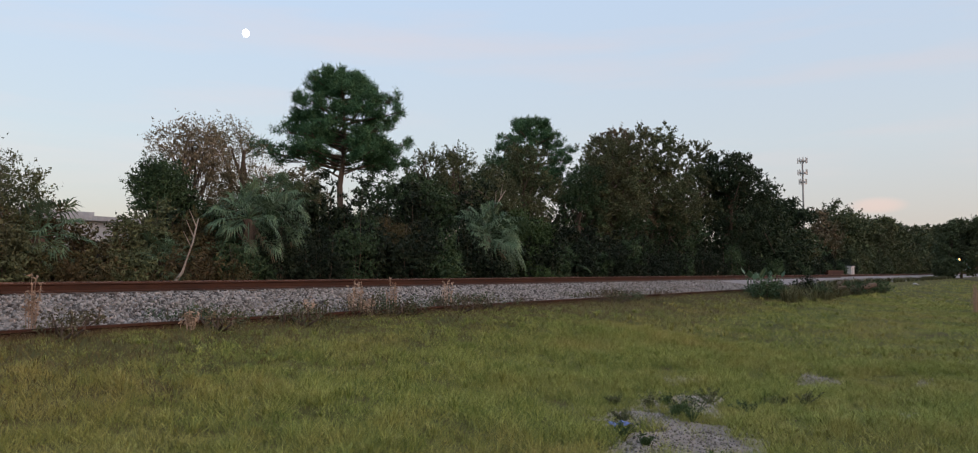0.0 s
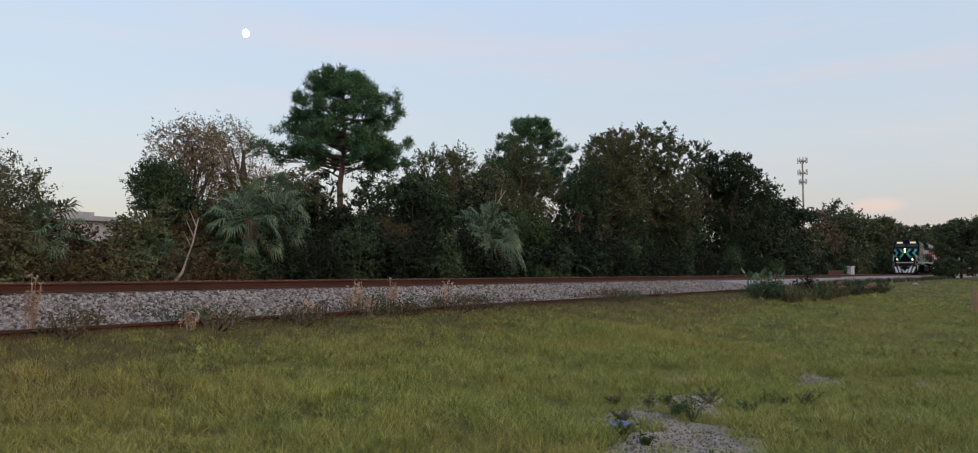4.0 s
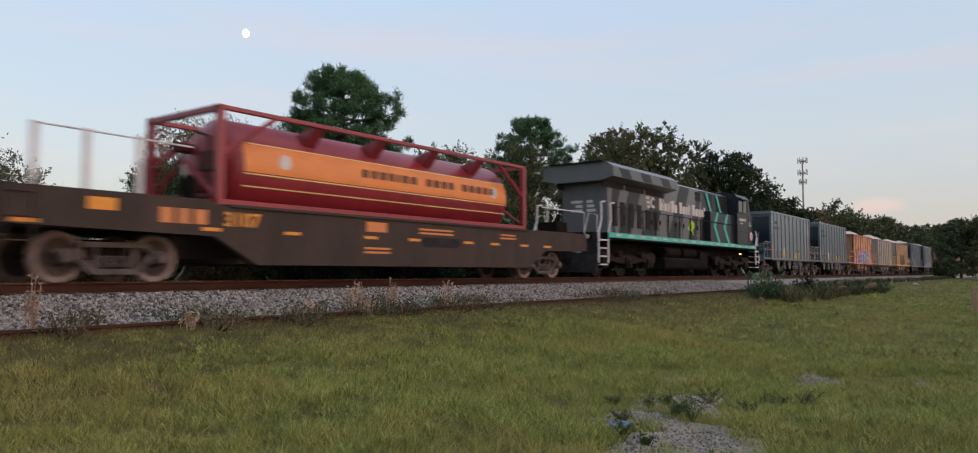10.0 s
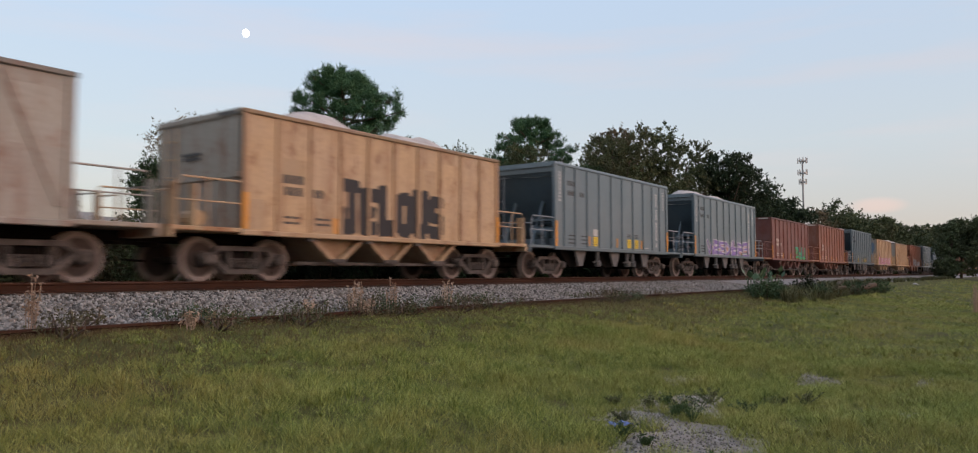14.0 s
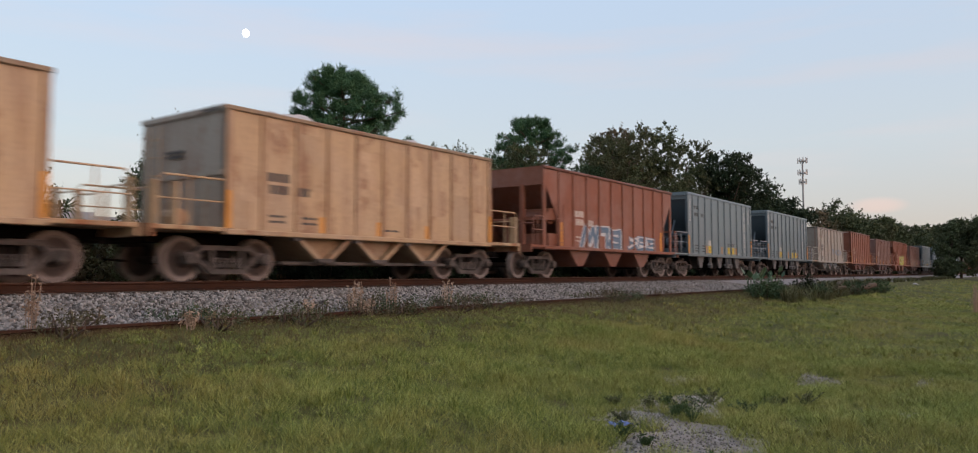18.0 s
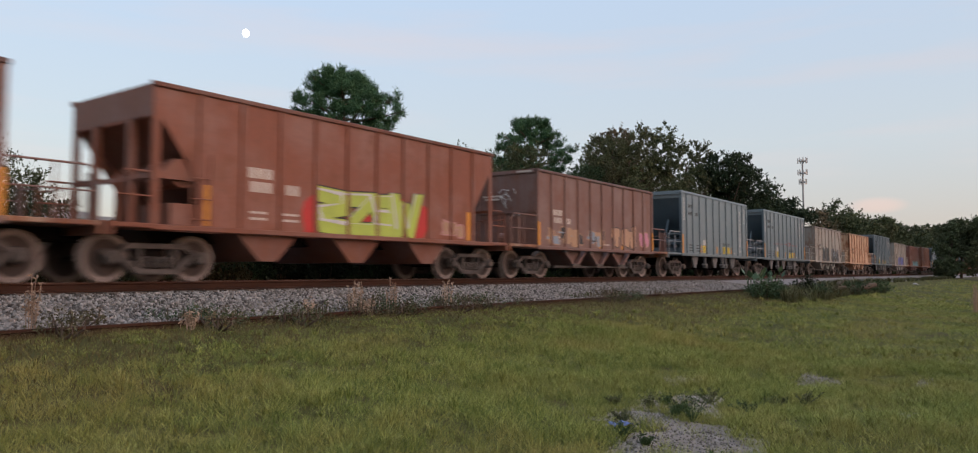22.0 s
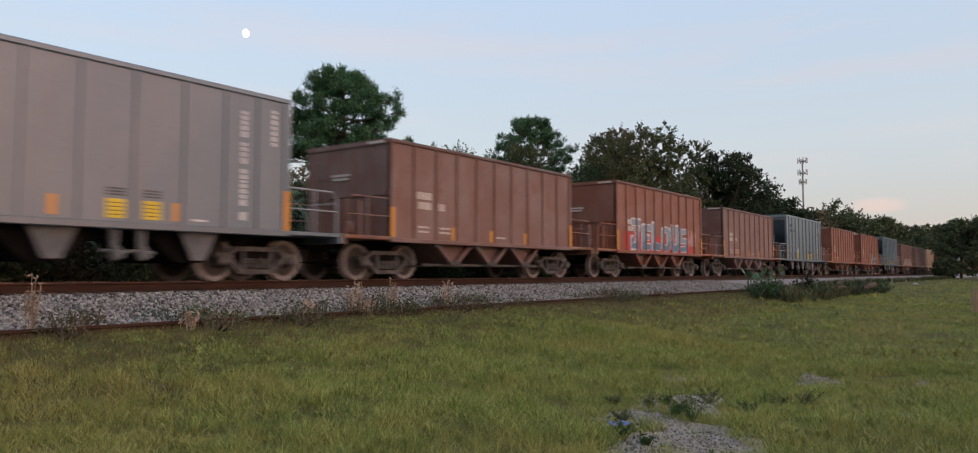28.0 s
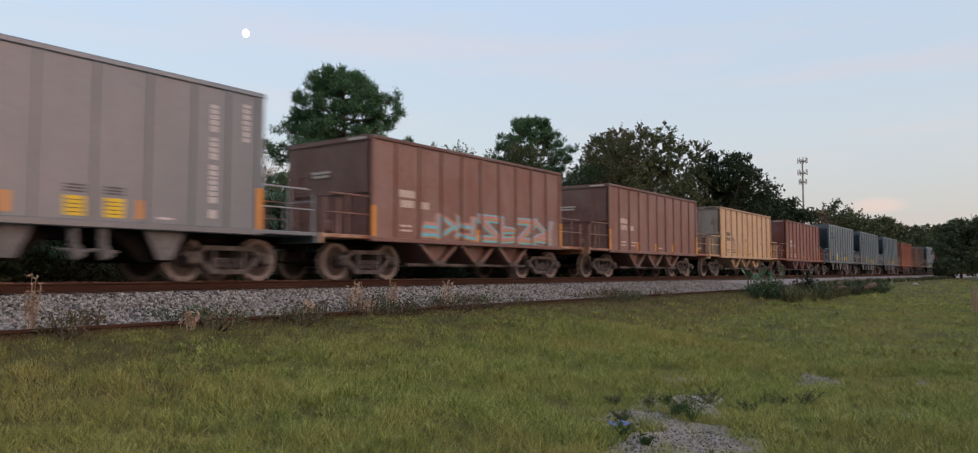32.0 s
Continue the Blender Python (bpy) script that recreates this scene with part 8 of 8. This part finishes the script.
def stones(rng, x, y, z, size, material, name, label):
    n = len(x)
    base = np.array([(1, 0, 0), (-1, 0, 0), (0, 1, 0), (0, -1, 0), (0, 0, 1), (0, 0, -1)], float)
    tri = np.array([(0, 2, 4), (2, 1, 4), (1, 3, 4), (3, 0, 4), (2, 0, 5), (1, 2, 5), (3, 1, 5), (0, 3, 5)])
    a = rng.normal(size=(n, 3, 3))
    q, _ = np.linalg.qr(a)
    s = size * rng.uniform(0.55, 1.3, (n, 1, 1)) * rng.uniform(0.6, 1.15, (n, 6, 1))
    v = np.einsum("kj,nji->nki", base, q) * s + np.stack([x, y, z], -1)[:, None, :]
    f = (np.arange(n)[:, None, None] * 6 + tri).reshape(-1, 3)
    ob = new(name, np_mesh(name, v.reshape(-1, 3), f, material))
    return tagged(ob, label, "stones", kind="stuff")


STONE, snt, sb = shader("ballast_stone", 0.95, 0, 0.15)
sg = snt.nodes.new("ShaderNodeNewGeometry")
sc = mix(snt, sg.outputs["Random Per Island"], (0.030, 0.029, 0.028), (0.34, 0.325, 0.305))
sc = mix(snt, times(snt, ramp(snt, noise_at(snt, 0.5, 3, world_space=True), 0.4, 0.7), 0.35), sc, (0.17, 0.135, 0.105))
snt.links.new(sc, sb.inputs["Base Color"])
rng = np.random.default_rng(21)
bx, bz = zip(*bed_profile[:6])
n = 36000
sx = 3.0 + 34 * rng.uniform(0, 1, n) ** 1.5
sy = rng.uniform(9.5, 13.82, n)
stones(rng, sx, sy, np.interp(sy, bx, bz) + rng.uniform(-0.01, 0.03, n), 0.038, STONE, "ballast_stones", "grey and white crushed stones on the track bed")
n = 5000
k = rng.integers(len(PATCHES), size=n)
pp = np.array(PATCHES)[k]
sx, sy = pp[:, 0] + rng.normal(size=n) * pp[:, 2] * 0.5, pp[:, 1] + rng.normal(size=n) * pp[:, 3] * 0.5
stones(rng, sx, sy, ground_z(sx, sy) + 0.008, 0.015, STONE, "pebbles", "small pale pebbles on the bare patches")

GRASS, gnt2, gb2 = shader("field_grass", 0.7, 0, 0.2)
gg = gnt2.nodes.new("ShaderNodeNewGeometry")
gc = mix(gnt2, gg.outputs["Random Per Island"], (0.040, 0.064, 0.010), (0.40, 0.44, 0.125))
gc = mix(gnt2, times(gnt2, ramp(gnt2, noise_at(gnt2, 0.45, 4, world_space=True), 0.45, 0.68), 0.75), gc, (0.30, 0.25, 0.082))
gc = mix(gnt2, times(gnt2, ramp(gnt2, noise_at(gnt2, 2.6, 3, world_space=True), 0.45, 0.7), 0.5), gc, (0.085, 0.145, 0.022))
gnt2.links.new(gc, gb2.inputs["Base Color"])


def grass(rng, x, y, h, w, name, simple):
    n = len(x)
    z = ground_z(x, y) - 0.01
    a = rng.uniform(0, 6.2832, n)
    bend = h * rng.uniform(0.2, 1.7, n)
    d = np.stack([np.cos(a), np.sin(a), np.zeros(n)], -1)
    b = rng.uniform(0, 6.2832, n)
    s = np.stack([np.cos(b), np.sin(b), np.zeros(n)], -1) * w[:, None]
    p = np.stack([x, y, z], -1)
    up = np.array([0, 0, 1.0])
    m = p + d * bend[:, None] * 0.35 + up * (h * 0.62)[:, None]
    e = p + d * bend[:, None] + up * h[:, None]
    v = np.stack([p - s, p + s, m + s * 0.7, e, m - s * 0.7], 1).reshape(-1, 3)
    if simple:
        v, f = np.stack([p - s, p + s, e], 1).reshape(-1, 3), np.arange(3 * n).reshape(-1, 3)
        return tagged(new(name, np_mesh(name, v, f, GRASS)), "uneven green and straw-coloured field grass", "grass", kind="stuff")
    k = np.arange(n)[:, None] * 5
    f = np.concatenate([k + np.array([0, 1, 2]), k + np.array([0, 2, 4]), k + np.array([4, 2, 3])]).reshape(-1, 3)
    ob = new(name, np_mesh(name, v, f, GRASS))
    return tagged(ob, "uneven green and straw-coloured field grass", "grass", kind="stuff")


def field(seed, n, x0, x1, ylo, yhi, h0, h1, w, power, simple=False):
    rng = np.random.default_rng(seed)
    x = x0 + (x1 - x0) * rng.uniform(0, 1, n) ** power
    y = rng.uniform(ylo, yhi, n)
    tuft = np.array([0.35 * noise.noise(Vector((a * 0.7, c * 0.7, 3.1))) + 0.9 * noise.noise(Vector((a * 3.2, c * 3.2, 7.7))) + 0.5 * noise.noise(Vector((a * 8, c * 8, 1.7))) for a, c in zip(x, y)]) * 1.5
    keep = ~(in_patch(x, y) & (rng.uniform(size=n) > 0.10)) & (rng.uniform(size=n) < (0.88 + 0.6 * tuft) * (1 - 0.6 * np.clip((y - 6.0) / 2.4, 0, 1)))
    x, y, tuft = x[keep], y[keep], tuft[keep]
    h = rng.uniform(h0, h1, len(x)) * (1 + 0.55 * np.clip(tuft, -0.8, 1))
    h *= 1 - 0.55 * np.clip((y - 6.5) / 2.0, 0, 1)
    return grass(rng, x, y, h, rng.uniform(0.6, 1.3, len(x)) * w, "grass", simple)


field(31, 520000, 2.2, 14.0, 0.2, 9.25, 0.035, 0.13, 0.0026, 1.0, True)
field(34, 12000, -7.0, 5.0, -7.0, 4.0, 0.04, 0.13, 0.0045, 1.0, True)
field(35, 8000, -9.0, 3.0, 2.5, 9.1, 0.04, 0.13, 0.0055, 1.0, True)
field(32, 200000, 12.0, 40.0, -3.0, 9.1, 0.04, 0.12, 0.0045, 1.3, True)
field(33, 80000, 36.0, 115.0, -16.0, 10.5, 0.05, 0.13, 0.017, 1.4, True)


def tussocks(seed, count, per, x0, x1, ylo, yhi, h0, h1, w, power, material=None):
    """Tufts of grass whose blades spread from one root."""
    rng = np.random.default_rng(seed)
    cx = x0 + (x1 - x0) * rng.uniform(0, 1, count) ** power
    cy = rng.uniform(ylo, yhi, count)
    ok = ~(in_patch(cx, cy) | in_patch(cx + 0.1, cy + 0.1) | in_patch(cx - 0.1, cy - 0.1))
    cx, cy = cx[ok], cy[ok]
    ch = rng.uniform(h0, h1, len(cx)) * np.where(cy > 8.3, 0.5, 1)
    x, y = np.repeat(cx, per), np.repeat(cy, per)
    n = len(x)
    h = np.repeat(ch, per) * rng.uniform(0.5, 1.1, n)
    a = rng.uniform(0, 6.2832, n)
    r = np.repeat(ch, per) * rng.uniform(0.0, 0.30, n)
    x, y = x + np.cos(a) * r, y + np.sin(a) * r
    lean = h * rng.uniform(0.3, 1.5, n)
    d = np.stack([np.cos(a), np.sin(a), np.zeros(n)], -1)
    p = np.stack([x, y, ground_z(x, y) - 0.01], -1)
    s = np.stack([-np.sin(a), np.cos(a), np.zeros(n)], -1) * (w * rng.uniform(0.6, 1.3, n))[:, None]
    up = np.array([0, 0, 1.0])
    m = p + d * lean[:, None] * 0.4 + up * (h * 0.72)[:, None]
    e = p + d * lean[:, None] + up * h[:, None]
    v = np.stack([p - s, p + s, m + s * 0.8, e, m - s * 0.8], 1).reshape(-1, 3)
    k = np.arange(n)[:, None] * 5
    f = np.concatenate([k + np.array([0, 1, 2]), k + np.array([0, 2, 4]), k + np.array([4, 2, 3])]).reshape(-1, 3)
    return tagged(new("grass_tufts", np_mesh("grass_tufts", v, f, material or GRASS)), "dark rank weeds by the brush pile" if material else "tufts of taller green and straw-coloured grass", "grass", kind="stuff")


tussocks(41, 420, 60, 2.4, 14.0, 0.2, 8.9, 0.06, 0.16, 0.0020, 1.0)
tussocks(42, 420, 40, 13.0, 45.0, -4.0, 9.0, 0.07, 0.16, 0.0045, 1.3)

REED = leaf_stuff("dark_rank_weeds", (0.034, 0.042, 0.017), (0.135, 0.140, 0.060), (0.080, 0.068, 0.034), patch=0.9)
tussocks(43, 95, 60, 27.0, 47.0, 6.6, 8.2, 0.25, 0.62, 0.007, 1.0, REED)
tussocks(44, 240, 36, 46.0, 112.0, 8.8, 10.5, 0.4, 0.8, 0.018, 1.2, REED)
RAG = worn("weathered_white_plastic", (0.42, 0.42, 0.42), (0.30, 0.30, 0.29), 0.8, 0, 3, 20)
g = Geo()
rz = float(ground_z(66.2, 7.5))
g.add([(66.2 + 0.10 * i - 0.35, 7.5 + 0.10 * j, rz + max(0.0, 0.16 * math.sin(i * 0.9 + 0.4) * math.cos((j - 2) * 0.6)) + 0.02) for i in range(8) for j in range(5)], [(i * 5 + j, i * 5 + j + 1, (i + 1) * 5 + j + 1, (i + 1) * 5 + j) for i in range(7) for j in range(4)])
solid("litter", g, RAG, "crumpled pale sheet lying in the grass", "litter")

DRYGRASS = leaf_stuff("low_brownish_grass", (0.040, 0.042, 0.014), (0.17, 0.140, 0.055), (0.085, 0.055, 0.03), patch=1.5)
rng = np.random.default_rng(51)
n = 52000
gx2, gy2 = 1.5 + 34 * rng.uniform(0, 1, n) ** 1.3, 9.32 - 3.2 * rng.uniform(0, 1, n) ** 1.6
strip = grass(rng, gx2, gy2, rng.uniform(0.03, 0.11, n), rng.uniform(0.002, 0.005, n), "grass", False)
strip.data.materials[0] = DRYGRASS
strip["label"] = "low brownish grass and weeds along the siding rail"

# ---- what moves ----
PASS_X = -9.54                     # where a car's near corner stands when its passing time comes


def motions():
    for car, passing, turned in RUNNING:
        rows = []
        for t in (0, 32):
            rows.append((t, pose(SPEED * (passing - t) + PASS_X, TRACK_Y, RAIL_Z, 0, 0, 180 if turned else 0)))
        walk(car, rows)
    for w, x, z, r, passing in WHEELS:
        a = max(0.0, min(31.0, round((passing - 2.2) * FPS) / FPS))
        b = max(a, min(32.0, round((passing + 0.2) * FPS) / FPS))
        step = -min(88.0, math.degrees(SPEED / FPS / r)) * (-1 if w.parent.parent in TURNED else 1)
        rows = [(0, pose(x, 0, z))] if a > 0 else []
        n = int(round((b - a) * FPS))
        for k in range(n + 1):
            rows.append((a + k / FPS, pose(x, 0, z, 0, step * k, 0)))
        if b < 32:
            rows.append((32, pose(x, 0, z, 0, step * n, 0)))
        if len(rows) > 1:
            walk(w, rows)


motions()
